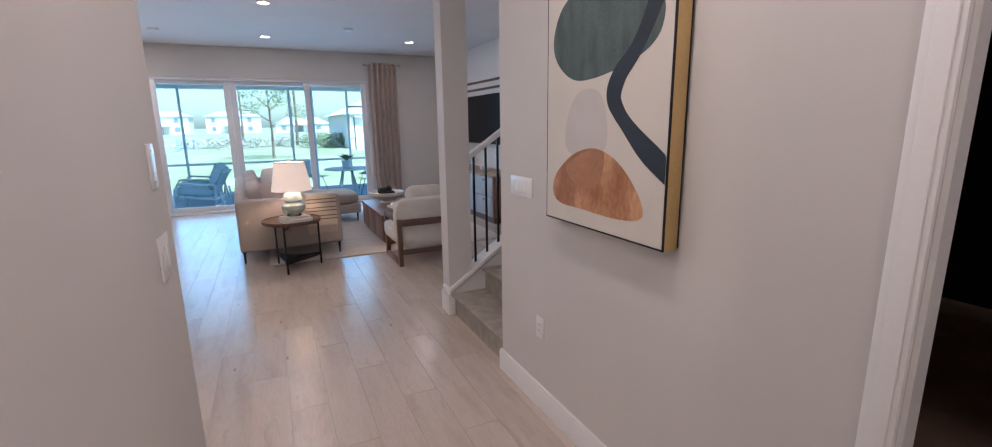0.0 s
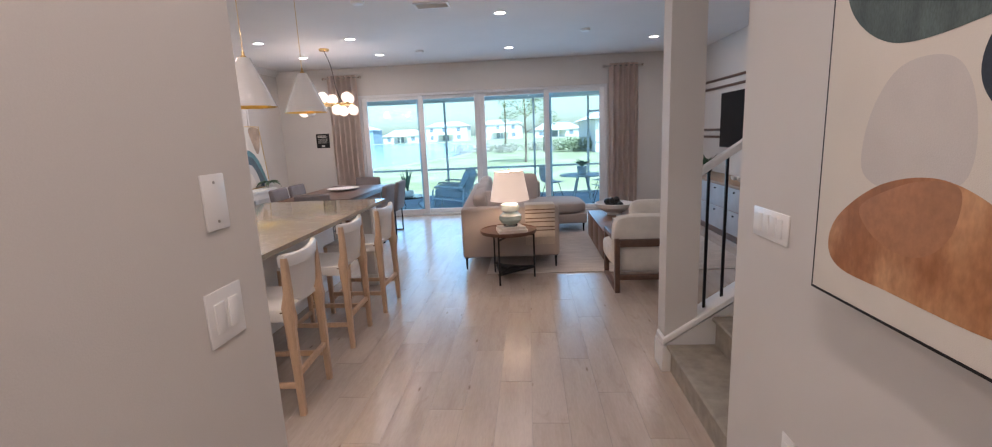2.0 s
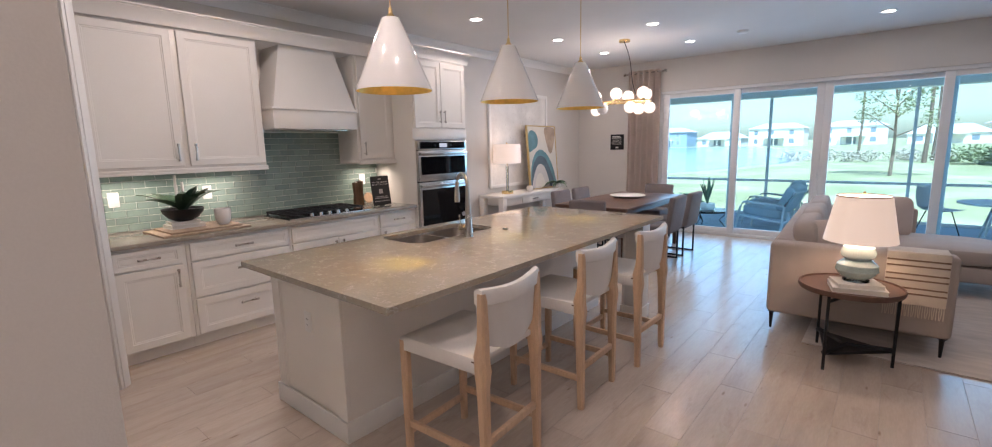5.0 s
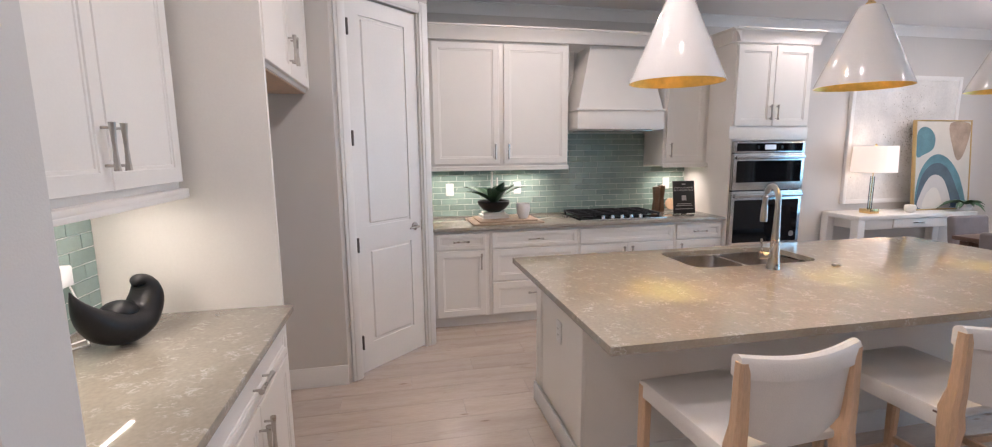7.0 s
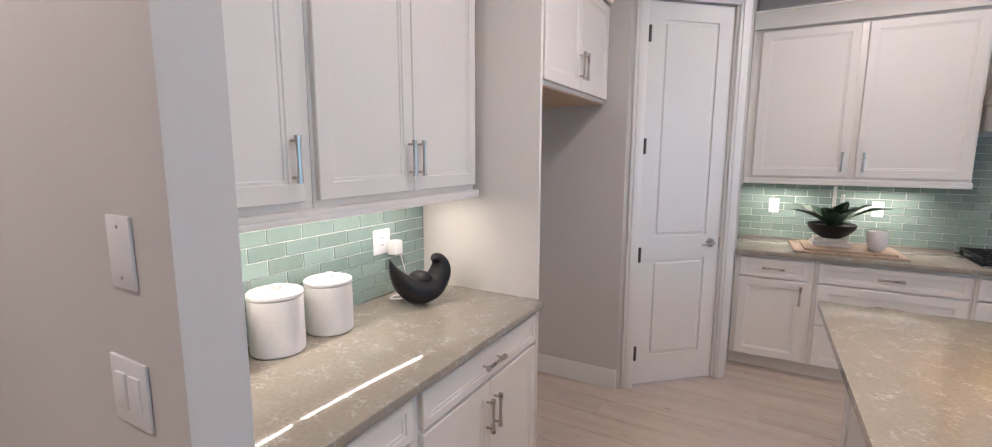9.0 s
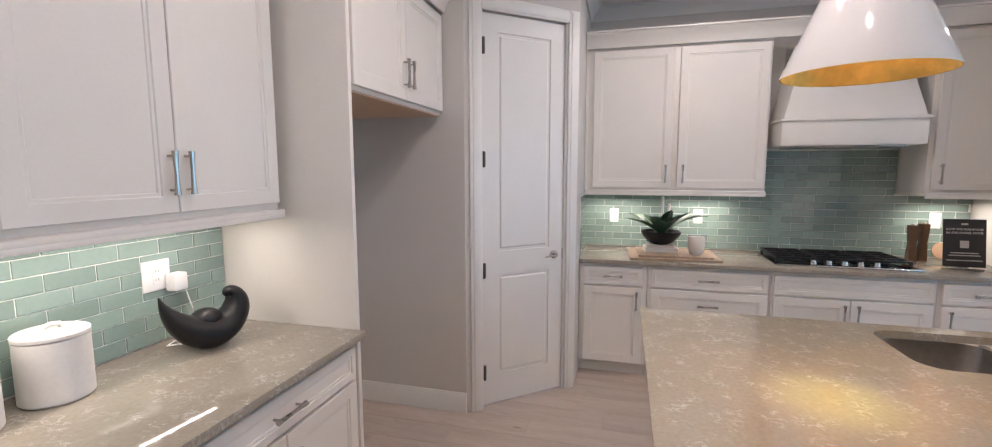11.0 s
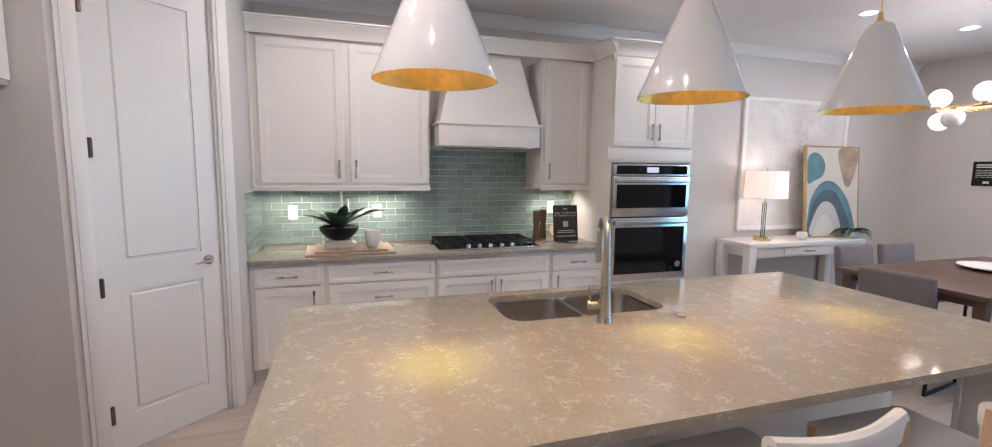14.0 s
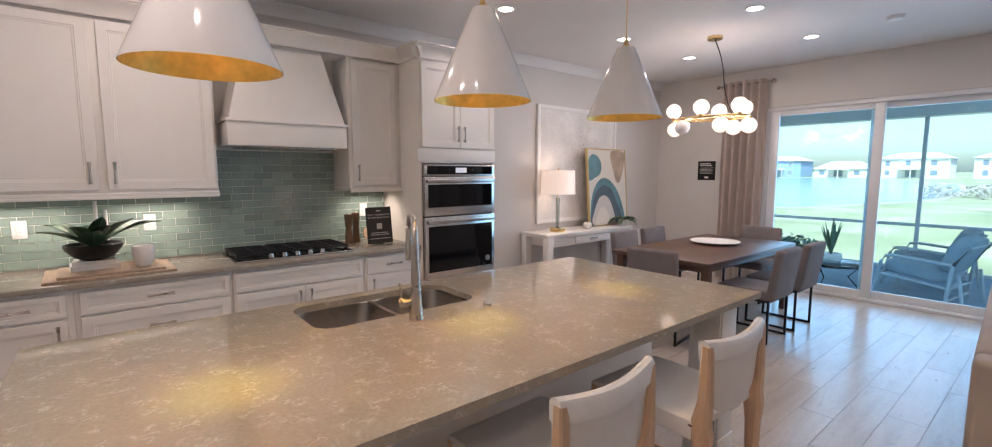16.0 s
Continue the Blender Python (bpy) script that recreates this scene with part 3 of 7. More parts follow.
D_B = CAB_X - WALL_W - 0.004
zt = TOP - 0.034
y = 2.674
cabinet(pose(CAB_X, y, 0, 0, 0, 90), 0.50, D_B, 0, zt, [("drawer", 0.035, 0.467, 0.72, 0.855, 0.25, 0.79, False), ("door", 0.035, 0.467, 0.115, 0.705, 0.425, 0.61, True)], "white base cabinet with one drawer over a door", 0.105)
cabinet(pose(CAB_X, 3.176, 0, 0, 0, 90), 0.828, D_B, 0, zt, [("drawer", 0.024, 0.808, 0.72, 0.855, 0.416, 0.79, False), ("drawer", 0.024, 0.808, 0.42, 0.705, 0.416, 0.6, False), ("drawer", 0.024, 0.808, 0.115, 0.405, 0.416, 0.3, False)], "white base cabinet with three drawers", 0.105)
cabinet(pose(CAB_X, 4.006, 0, 0, 0, 90), 0.966, D_B, 0, zt, [("false_front", 0.013, 0.946, 0.72, 0.855, None, 0, False), ("door", 0.013, 0.478, 0.115, 0.705, 0.44, 0.61, True), ("door", 0.482, 0.946, 0.115, 0.705, 0.52, 0.61, True)], "white base cabinet under the cooktop", 0.105)
cabinet(pose(CAB_X, 4.974, 0, 0, 0, 90), 0.516, D_B, 0, zt, [("drawer", 0.019, 0.491, 0.72, 0.855, 0.25, 0.79, False), ("door", 0.019, 0.491, 0.115, 0.705, 0.06, 0.61, True)], "white base cabinet with one drawer over a door", 0.105)
ctop = solid("kitchen_worktop", boxed(WALL_W + 0.002, -3.632, 2.672, 5.49, TOP - 0.032, TOP, 0.004), QUARTZ, "polished grey-beige quartz worktop along the wall", "worktop", kind="thing")

# wall cabinets
UF, UZ0, UZ1 = -3.97, 1.425, 2.53
D_U = UF - WALL_W - 0.004
f = [("door", 0.045, 0.645, UZ0 + 0.02, UZ1 - 0.02, 0.605, UZ0 + 0.13, True), ("door", 0.69, 1.3, UZ0 + 0.02, UZ1 - 0.02, 0.73, UZ0 + 0.13, True)]
up1 = cabinet(pose(UF, 2.69, 0, 0, 0, 90), 1.315, D_U, UZ0, UZ1, f, "tall white two-door wall cabinet", name="wall_cabinet")
up2 = cabinet(pose(UF, 5.0, 0, 0, 0, 90), 0.49, D_U, UZ0, UZ1, [("door", 0.03, 0.44, UZ0 + 0.02, UZ1 - 0.02, 0.07, UZ0 + 0.13, True)], "narrow white wall cabinet with one door", name="wall_cabinet")
part("filler", boxed(-0.017, 0.0, 0.012, D_U, UZ0, UZ1), CAB, up1)
for u, w in ((up1, 1.315), (up2, 0.49)):
    b = boxed(-0.006, w, -0.014, D_U, UZ0 - 0.022, UZ0 + 0.001, 0.004)
    box(b, -0.006, w, -0.014, 0.002, UZ0 - 0.04, UZ0 - 0.02, 0.003)
    part("light_rail", b, CAB, u)
    part("led_strip", boxed(0.15, w - 0.15, 0.05, 0.075, UZ0 - 0.03, UZ0 - 0.0221), LED, u)
for yy, ln in ((2.95, 0.42), (3.62, 0.42), (5.24, 0.3)):
    area("under_cabinet_lamp", pose(-4.19, yy, UZ0 - 0.032), 0.025, ln, 2.4 * ln / 0.42, (1.0, 0.87, 0.68)).data.spread = radians(140)
b = bmesh.new()
up_tr = crown("", None, 2.86, h=0.115, d=0.085)
solid("cabinet_crown", up_tr, CAB, "white stepped crown on the wall cabinets", "moulding", m=pose(UF + 0.002, 2.674, UZ1 + 0.115, 0, 0, 90))

# tall oven cabinet
OY0, OY1, OF = 5.492, 6.325, -3.64
tall = thing("oven_cabinet", pose(OF, OY0, 0, 0, 0, 90), "tall white cabinet that holds two built-in ovens", "cabinet", "white kitchen cabinets")
OW, OD = OY1 - OY0, OF - WALL_W - 0.004
b = bmesh.new()
box(b, 0, 0.02, 0.0, OD, 0.0, 2.53, 0.002)
box(b, OW - 0.02, OW, 0.0, OD, 0.0, 2.53, 0.002)
box(b, 0.02, OW - 0.02, 0.45, OD, 0.0, 2.53)
box(b, 0.02, OW - 0.02, 0.002, 0.45, 1.64, 2.53)
box(b, 0.02, OW - 0.02, 0.002, 0.45, 0.0, 0.59)
part("body", b, CAB, tall)
part("filler", boxed(-0.03, OW + 0.0, -0.012, 0.004, 1.655, 1.77, 0.003), CAB, tall)
for kind, a, c, px in (("door", 0.015, OW / 2 - 0.002, OW / 2 - 0.035), ("door", OW / 2 + 0.002, OW - 0.015, OW / 2 + 0.035)):
    b = bmesh.new()
    panel_front(b, a, c, 1.775, 2.505, y=-0.02)
    dr = part(kind, b, CAB, tall)
    part("handle", pull(px, 1.9, True, y=-0.02), NICKEL, dr, "satin nickel bar pull")
b = bmesh.new()
panel_front(b, 0.015, OW - 0.015, 0.115, 0.57, y=-0.02)
dr = part("drawer", b, CAB, tall)
part("handle", pull(OW / 2, 0.45, False, y=-0.02), NICKEL, dr, "satin nickel bar pull")
part("crown", crown("", None, OW + 0.12, h=0.115, d=0.085), CAB, tall).location = (-0.06, 0.0, 2.645)
sc = part("crown_side", crown("", None, OD + 0.06, h=0.115, d=0.085), CAB, tall)
sc.matrix_local = pose(0.0, OD, 2.645, 0, 0, -90)

oven = thing("double_oven", pose(OF - 0.002, OY0 + 0.024, 0, 0, 0, 90), "stainless microwave and wall oven with black glass", "oven")
w = OW - 0.05
part("housing", boxed(0.0, w, 0.004, 0.44, 0.6, 1.63), BLACK_METAL, oven)
part("control_panel", boxed(0.0, w, -0.03, 0.003, 1.525, 1.628, 0.003), STEEL, oven)
cp = part("control_glass", boxed(0.03, w - 0.03, -0.033, -0.029, 1.54, 1.615), BLACK_GLASS, oven)
DISPLAY = glow("oven_display", (0.45, 0.6, 0.75), 0.1)
part("display", boxed(0.33, 0.45, -0.0345, -0.0332, 1.555, 1.6), DISPLAY, oven)
for x in (0.26, 0.52):
    part("knob", lathe(bmesh.new(), [(0.014, 0), (0.013, 0.004)], 14, m=pose(x, -0.033, 1.578, 90)), BLACK_METAL, oven)
for name, z0, z1, g0, g1, hz in (("microwave_door", 1.17, 1.52, 1.245, 1.45, 1.487), ("oven_door", 0.6, 1.16, 0.66, 1.075, 1.12)):
    d = part(name, boxed(0.0, w, -0.035, 0.003, z0, z1, 0.004), STEEL, oven)
    part("glass", boxed(0.035, w - 0.035, -0.038, -0.034, g0, g1), BLACK_GLASS, d, "black door glass")
    b = bmesh.new()
    box(b, 0.015, w - 0.015, -0.07, -0.05, hz - 0.018, hz + 0.018, 0.008)
    box(b, 0.03, 0.06, -0.052, -0.034, hz - 0.01, hz + 0.01)
    box(b, w - 0.06, w - 0.03, -0.052, -0.034, hz - 0.01, hz + 0.01)
    part("handle", b, STEEL, d, "flat stainless handle bar")
part("round_badge", lathe(bmesh.new(), [(0.028, 0), (0.028, 0.0015)], 24, m=pose(w - 0.09, -0.0382, 0.73, 90)), NICKEL, oven)

# range hood
hood = thing("range_hood", pose(-3.93, 4.07, 0, 0, 0, 90), "white tapered wooden range hood over the cooktop", "range hood")
HW, HD = 0.885, -3.93 - WALL_W - 0.004
b = bmesh.new()
box(b, 0, HW, -0.02, HD, 1.757, 1.93, 0.003)
box(b, -0.012, HW + 0.012, -0.034, HD, 1.93, 1.952, 0.004)
part("apron", b, CAB, hood)
b = bmesh.new()
lo = [(0.012, -0.016), (HW - 0.012, -0.016), (HW - 0.012, HD), (0.012, HD)]
hi = [(0.16, 0.09), (HW - 0.16, 0.09), (HW - 0.16, HD), (0.16, HD)]
va, vb = [b.verts.new((x, yy, 1.952)) for x, yy in lo], [b.verts.new((x, yy, 2.53)) for x, yy in hi]
b.faces.new(va[::-1])
b.faces.new(vb)
for i in range(4):
    b.faces.new((va[i], va[(i + 1) % 4], vb[(i + 1) % 4], vb[i]))
part("chimney", b, CAB, hood)
part("insert", boxed(0.1, HW - 0.1, 0.02, HD - 0.05, 1.742, 1.757, 0.003), STEEL, hood, "steel hood insert")
for a, c in ((-0.063, 0.1), (HW - 0.1, HW + 0.044)):
    part("back_panel", boxed(a, c, HD - 0.06, HD, 1.76, 2.53), CAB, hood)

# cooktop
cook = thing("gas_cooktop", pose(-3.72, 4.04, TOP, 0, 0, 90), "black gas cooktop with five steel knobs in the worktop", "cooktop")
CW, CD = 0.87, 0.52
part("tray", boxed(0, CW, 0, CD, 0.001, 0.012, 0.004), BLACK_GLASS, cook)
part("front_trim", boxed(0, CW, -0.008, 0.004, 0.001, 0.014, 0.003), STEEL, cook)
for gx in (0.02, 0.305, 0.59):
    b = bmesh.new()
    g1 = gx + 0.265
    for yy in (0.10, 0.2, 0.3, 0.4, 0.5):
        box(b, gx, g1, yy - 0.006, yy + 0.006, 0.036, 0.05, 0.002)
    for xx in (gx + 0.006, (gx + g1) / 2, g1 - 0.006):
        box(b, xx - 0.006, xx + 0.006, 0.1, 0.5, 0.03, 0.048, 0.002)
    for xx in (gx + 0.01, g1 - 0.01):
        for yy in (0.105, 0.495):
            box(b, xx - 0.008, xx + 0.008, yy - 0.008, yy + 0.008, 0.011, 0.04)
    part("grate", b, IRON, cook, "cast iron pan grate")
for x, yy in ((0.15, 0.2), (0.15, 0.4), (0.435, 0.3), (0.72, 0.2), (0.72, 0.4)):
    part("burner", lathe(bmesh.new(), [(0.05, 0.012), (0.05, 0.02), (0.036, 0.022), (0.036, 0.03), (0.0, 0.03)], 18, (x, yy, 0), caps=False), IRON, cook)
for i in range(5):
    x = 0.245 + i * 0.095
    part("knob", lathe(bmesh.new(), [(0.022, 0.012), (0.021, 0.02), (0.018, 0.04), (0.014, 0.042)], 16, (x, 0.05, 0)), STEEL, cook, "steel burner knob")


def backsplash(name, m, w, z0, z1, holes=(), label="", extra=()):
    """Grout bed with running-bond glass tiles; local x along the wall, tiles proud towards -y. extra: (x0, x1, z0, z1)."""
    b = bmesh.new()
    for a, c, e, f in ((0, w, z0, z1), *extra):
        box(b, a, c, -0.0045, -0.001, e, f)
    ob = solid(name, b, GROUT, label, "backsplash", m=m)
    L, H, G = 0.152, 0.0545, 0.0038
    row = 0
    z = z0 + 0.003
    spans = []
    top = max([z1] + [e[3] for e in extra])
    while z + H <= top + 0.03:
        segs = []
        if z + 0.03 < z1:
            segs.append((0, w, min(z + H, z1 - 0.002)))
        else:
            segs += [(a, c, min(z + H, f - 0.002)) for a, c, e, f in extra if z + 0.03 < f]
        for a, c, zz in segs:
            x = a - (L + G) * (0.5 if row % 2 else 0.0)
            while x < c - 0.005:
                p, q = max(x, a + 0.001), min(x + L, c - 0.001)
                if q - p > 0.015:
                    spans.append((round(q - p, 4), round(zz - z, 4), p, z))
                x += L + G
        z += H + G
        row += 1
    cache = {}
    for ww, hh, px, pz in spans:
        if (ww, hh) not in cache:
            cache[(ww, hh)] = mesh_of("tile", box(bmesh.new(), 0, ww, -0.0085, -0.004, 0, hh, 0.0014, seg=1), GLASS_TILE)
        t = new("tile", cache[(ww, hh)])
        t.parent = ob
        t.location = (px, 0, pz)
    return ob


backsplash("backsplash_kitchen", pose(WALL_W, 2.672, 0, 0, 0, 90), 2.818, TOP + 0.002, UZ0 - 0.024, label="aqua glass subway tiles behind the cooktop", extra=((1.335, 2.325, UZ0 - 0.024, 1.765),))
backsplash("backsplash_return", pose(-3.66, 2.671, 0, 0, 0, 180), 0.69, TOP + 0.002, UZ0 - 0.024, label="aqua glass subway tiles on the short return")
backsplash("backsplash_side", pose(-0.219, 1.22, 0, 0, 0, 180), 1.55, TOP + 0.002, 1.405, label="aqua glass subway tiles over the side counter")

# side counter
SF = 1.915
cabinet(pose(-0.84, SF, 0, 0, 0, 180), 0.925, SF - 1.224, 0, zt - 0.002, [("drawer", 0.03, 0.895, 0.72, 0.855, 0.46, 0.79, False), *two_doors(0.925, 0.115, 0.705, False, 0.03)], "white base cabinet with a drawer over two doors", 0.105)
cabinet(pose(-0.22, SF, 0, 0, 0, 180), 0.618, SF - 1.224, 0, zt - 0.002, [("drawer", 0.02, 0.6, 0.72, 0.855, 0.3, 0.79, False), ("door", 0.02, 0.6, 0.115, 0.705, 0.42, 0.61, True)], "white base cabinet with one drawer over a door", 0.105)
solid("side_worktop", boxed(-1.775, -0.219, 1.222, 1.943, TOP - 0.034, TOP - 0.002, 0.004), QUARTZ, "polished grey-beige quartz side counter", "worktop", kind="thing")
SU = 1.585
cabinet(pose(-0.78, SU, 0, 0, 0, 180), 0.96, SU - 1.224, 1.43, 2.53, two_doors(0.96, 1.455, 2.51, edge=0.012), "tall white two-door wall cabinet over the side counter", name="wall_cabinet")
cabinet(pose(-0.22, SU, 0, 0, 0, 180), 0.558, SU - 1.224, 1.43, 2.53, [("door", 0.012, 0.515, 1.455, 2.51, 0.475, 1.585, True)], "tall narrow white wall cabinet over the side counter", name="wall_cabinet")
solid("light_rail", box(boxed(-1.742, -0.22, 1.24, SU + 0.012, 1.408, 1.429, 0.004), -1.742, -0.22, SU - 0.004, SU + 0.013, 1.392, 1.41, 0.003), CAB, "white rail under the side wall cabinets", "trim")
area("under_cabinet_lamp", pose(-1.2, 1.42, 1.4), 0.84, 0.018, 3.1, (1.0, 0.87, 0.68))
area("under_cabinet_lamp", pose(-0.5, 1.42, 1.4), 0.45, 0.018, 1.8, (1.0, 0.87, 0.68))
solid("end_panel", boxed(-1.80, -1.7755, 1.222, 1.9, 0.0, 2.53, 0.002), CAB, "tall white cabinet end panel beside the alcove", "cabinet panel", kind="thing")
fcab = cabinet(pose(-1.802, 1.9, 0, 0, 0, 180), 1.035, 0.67, 1.925, 2.53, two_doors(1.035, 1.945, 2.51, edge=0.02), "white two-door cabinet over the empty refrigerator alcove", name="wall_cabinet")
part("underside", boxed(0.01, 1.02, 0.03, 0.66, 1.918, 1.924), OAK, fcab, "bare wood underside")
solid("cabinet_crown", crown("", None, 1.55, h=0.115, d=0.085), CAB, "white stepped crown on the side cabinets", "moulding", m=pose(-0.22, SU + 0.002, 2.645, 0, 0, 180))
solid("cabinet_crown", crown("", None, 1.045, h=0.115, d=0.085), CAB, "white crown over the alcove cabinet", "moulding", m=pose(-1.792, 1.9, 2.645, 0, 0, 180))

# ---- island ----
IX0, IX1, IY0, IY1 = -2.42, -1.04, 3.08, 6.08
island = thing("kitchen_island", pose(0, 0, 0), "long white panelled kitchen island base", "kitchen island")
BX0, BX1, BY0, BY1 = -2.37, -1.63, 3.22, 5.98
part("seat_side", boxed(BX1 - 0.02, BX1, BY0 + 0.02, BY1 - 0.02, 0.0, TOP - 0.034), CAB, island)
part("floor_board", boxed(BX0 + 0.04, BX1 - 0.02, BY0 + 0.02, BY1 - 0.02, 0.1, 0.12), CAB, island)
for i, (a, c) in enumerate(((BY0 + 0.02, 3.9), (3.904, 4.92), (4.924, BY1 - 0.02))):
    b = bmesh.new()
    panel_front(b, 0, (c - a) / 2 - 0.002, 0.115, TOP - 0.05)
    d = part("door", b, CAB, island)
    d.matrix_local = pose(BX0, c, 0, 0, 0, -90)
    part("handle", pull((c - a) / 2 - 0.05, 0.75), NICKEL, d, "satin nickel bar pull")
    b = bmesh.new()
    panel_front(b, 0, (c - a) / 2 - 0.002, 0.115, TOP - 0.05)
    d = part("door", b, CAB, island)
    d.matrix_local = pose(BX0, (a + c) / 2, 0, 0, 0, -90)
    part("handle", pull(0.05, 0.75), NICKEL, d, "satin nickel bar pull")
part("toe_board", boxed(BX0 + 0.06, BX0 + 0.075, BY0 + 0.02, BY1 - 0.02, 0.0, 0.1), CAB, island)
for yy, rot in ((BY0, 0), (BY1, 180)):
    b = bmesh.new()
    panel_front(b, 0, BX1 - BX0 + 0.0, 0.0, TOP - 0.035, t=0.019, rail=0.09)
    e = part("end_panel", b, CAB, island)
    e.matrix_local = pose(BX0 if rot == 0 else BX1, yy, 0, 0, 0, rot)
    b = boxed(-0.012, BX1 - BX0 + 0.012, -0.014, 0.0, 0.0, 0.12, 0.004)
    e = part("plinth", b, TRIM, island)
    e.matrix_local = pose(BX0 if rot == 0 else BX1, yy, 0, 0, 0, rot)
part("plinth", boxed(BX1, BX1 + 0.014, BY0 - 0.014, BY1 + 0.014, 0, 0.12, 0.004), TRIM, island)
b = boxed(-1.3, -1.12, 5.82, 5.98, 0.0, TOP - 0.034, 0.003)
for a, c in ((-1.29, -1.275), (-1.145, -1.13)):
    box(b, a, c, 5.812, 5.821, 0.12, TOP - 0.06, 0.002)
box(b, -1.31, -1.11, 5.81, 5.99, 0.0, 0.12, 0.004)
part("post", b, CAB, island, "square white corner post")
part("apron", boxed(BX1, -1.3, 5.88, 5.95, TOP - 0.2, TOP - 0.034, 0.002), CAB, island)

plate(pose(BX0 + 0.4, BY0 + 0.0085, 0.6), 0.075, 0.12, 0, "white wall outlet in the island end panel")
SX, SY, SW, SH = -2.125, 4.41, 0.42, 0.82     # sink opening


def slab_with_hole(x0, x1, y0, y1, z0, z1, hole):
    b = bmesh.new()
    n = len(hole)
    cx, cy = sum(p[0] for p in hole) / n, sum(p[1] for p in hole) / n
    angs = [math.atan2(p[1] - cy, p[0] - cx) for p in hole]
    corners = [(x1, y1), (x0, y1), (x0, y0), (x1, y0)]

    def out(a):
        dx, dy = math.cos(a), math.sin(a)
        k = min(((x1 - cx) / dx if dx > 1e-9 else (x0 - cx) / dx if dx < -1e-9 else 1e9), ((y1 - cy) / dy if dy > 1e-9 else (y0 - cy) / dy if dy < -1e-9 else 1e9))
        return (cx + dx * k, cy + dy * k)

    outer = [out(a) for a in angs]
    for c in corners:
        ca = math.atan2(c[1] - cy, c[0] - cx)
        i = min(range(n), key=lambda k: abs((angs[k] - ca + math.pi) % (2 * math.pi) - math.pi))
        outer[i] = c
    rings = []
    for pts, z in ((hole, z0), (hole, z1), (outer, z1), (outer, z0)):
        rings.append([b.verts.new((p[0], p[1], z)) for p in pts])
    for k in range(4):
        a, c = rings[k], rings[(k + 1) % 4]
        for i in range(n):
            b.faces.new((a[i], a[(i + 1) % n], c[(i + 1) % n], c[i]))
    bmesh.ops.recalc_face_normals(b, faces=b.faces)
    return b


b = slab_with_hole(IX0, IX1, IY0, IY1, TOP - 0.032, TOP, rounded(SX, SY, SW, SH, 0.09))
solid("island_worktop", b, QUARTZ, "polished grey-beige quartz island top with a sink opening", "worktop", kind="thing")
sink = thing("double_sink", pose(0, 0, 0), "undermount stainless steel sink with two bowls", "sink")
for cy, ww in ((SY - 0.205, 0.385), (SY + 0.205, 0.385)):
    b = bmesh.new()
    lo = []
    for z, k, r in ((TOP - 0.034, 0.0, 0.08), (TOP - 0.19, 0.012, 0.075), (TOP - 0.215, 0.03, 0.06)):
        lo.append([b.verts.new((p[0], p[1], z)) for p in rounded(SX, cy, SW - 2 * k + 0.01, ww - 2 * k, r)])
    for a, c in zip(lo, lo[1:]):
        for i in range(len(a)):
            b.faces.new((a[i], c[i], c[(i + 1) % len(a)], a[(i + 1) % len(a)]))
    b.faces.new(lo[-1])
    bowl = part("bowl", b, SINK_STEEL, sink, "stainless bowl")
    part("drain", lathe(bmesh.new(), [(0.045, TOP - 0.2148), (0.04, TOP - 0.212), (0.02, TOP - 0.2135)], 18, (SX, cy, 0)), STEEL, bowl)
part("divider", boxed(SX - SW / 2 - 0.004, SX + SW / 2 + 0.004, SY - 0.0125, SY + 0.0125, TOP - 0.06, TOP - 0.034, 0.004), SINK_STEEL, sink)
part("shell", boxed(SX - SW / 2 - 0.02, SX + SW / 2 + 0.02, SY - SH / 2 - 0.02, SY + SH / 2 + 0.02, TOP - 0.245, TOP - 0.235), STEEL, sink)

fau = thing("kitchen_faucet", pose(-1.815, 4.395, TOP, 0, 0, -20), "brushed nickel pull-down kitchen faucet with a side lever", "faucet")
b = bmesh.new()
lathe(b, [(0.033, 0), (0.031, 0.01), (0.027, 0.06), (0.022, 0.15), (0.017, 0.27), (0.015, 0.33)], 22)
arc = [(0, 0, 0.33)] + [(-0.085 + 0.085 * math.cos(a), 0, 0.36 + 0.085 * math.sin(a)) for a in [math.pi * i / 12 for i in range(13)]]
tube(b, arc + [(-0.172, 0, 0.33)], 0.0145, 12)
part("body", b, NICKEL, fau)
part("spray_head", lathe(bmesh.new(), [(0.018, 0.235), (0.02, 0.25), (0.018, 0.31), (0.0155, 0.335)], 18, (-0.172, 0, 0)), NICKEL, fau)
part("spray_button", boxed(-0.194, -0.188, -0.008, 0.008, 0.265, 0.305, 0.002), BLACK, fau)
b = bmesh.new()
tube(b, [(0, -0.02, 0.075), (0, -0.075, 0.075)], [0.018, 0.02], 14)
tube(b, [(0, -0.062, 0.085), (0, -0.066, 0.12), (0, -0.07, 0.165)], [0.006, 0.005, 0.006], 8)
part("lever", b, NICKEL, fau, "nickel lever at the side")
solid("air_switch", lathe(bmesh.new(), [(0.02, 0), (0.02, 0.006), (0.016, 0.009)], 18, (-1.79, 4.78, TOP + 0.0005)), NICKEL, "round nickel air switch on the island", "switch", kind="thing")

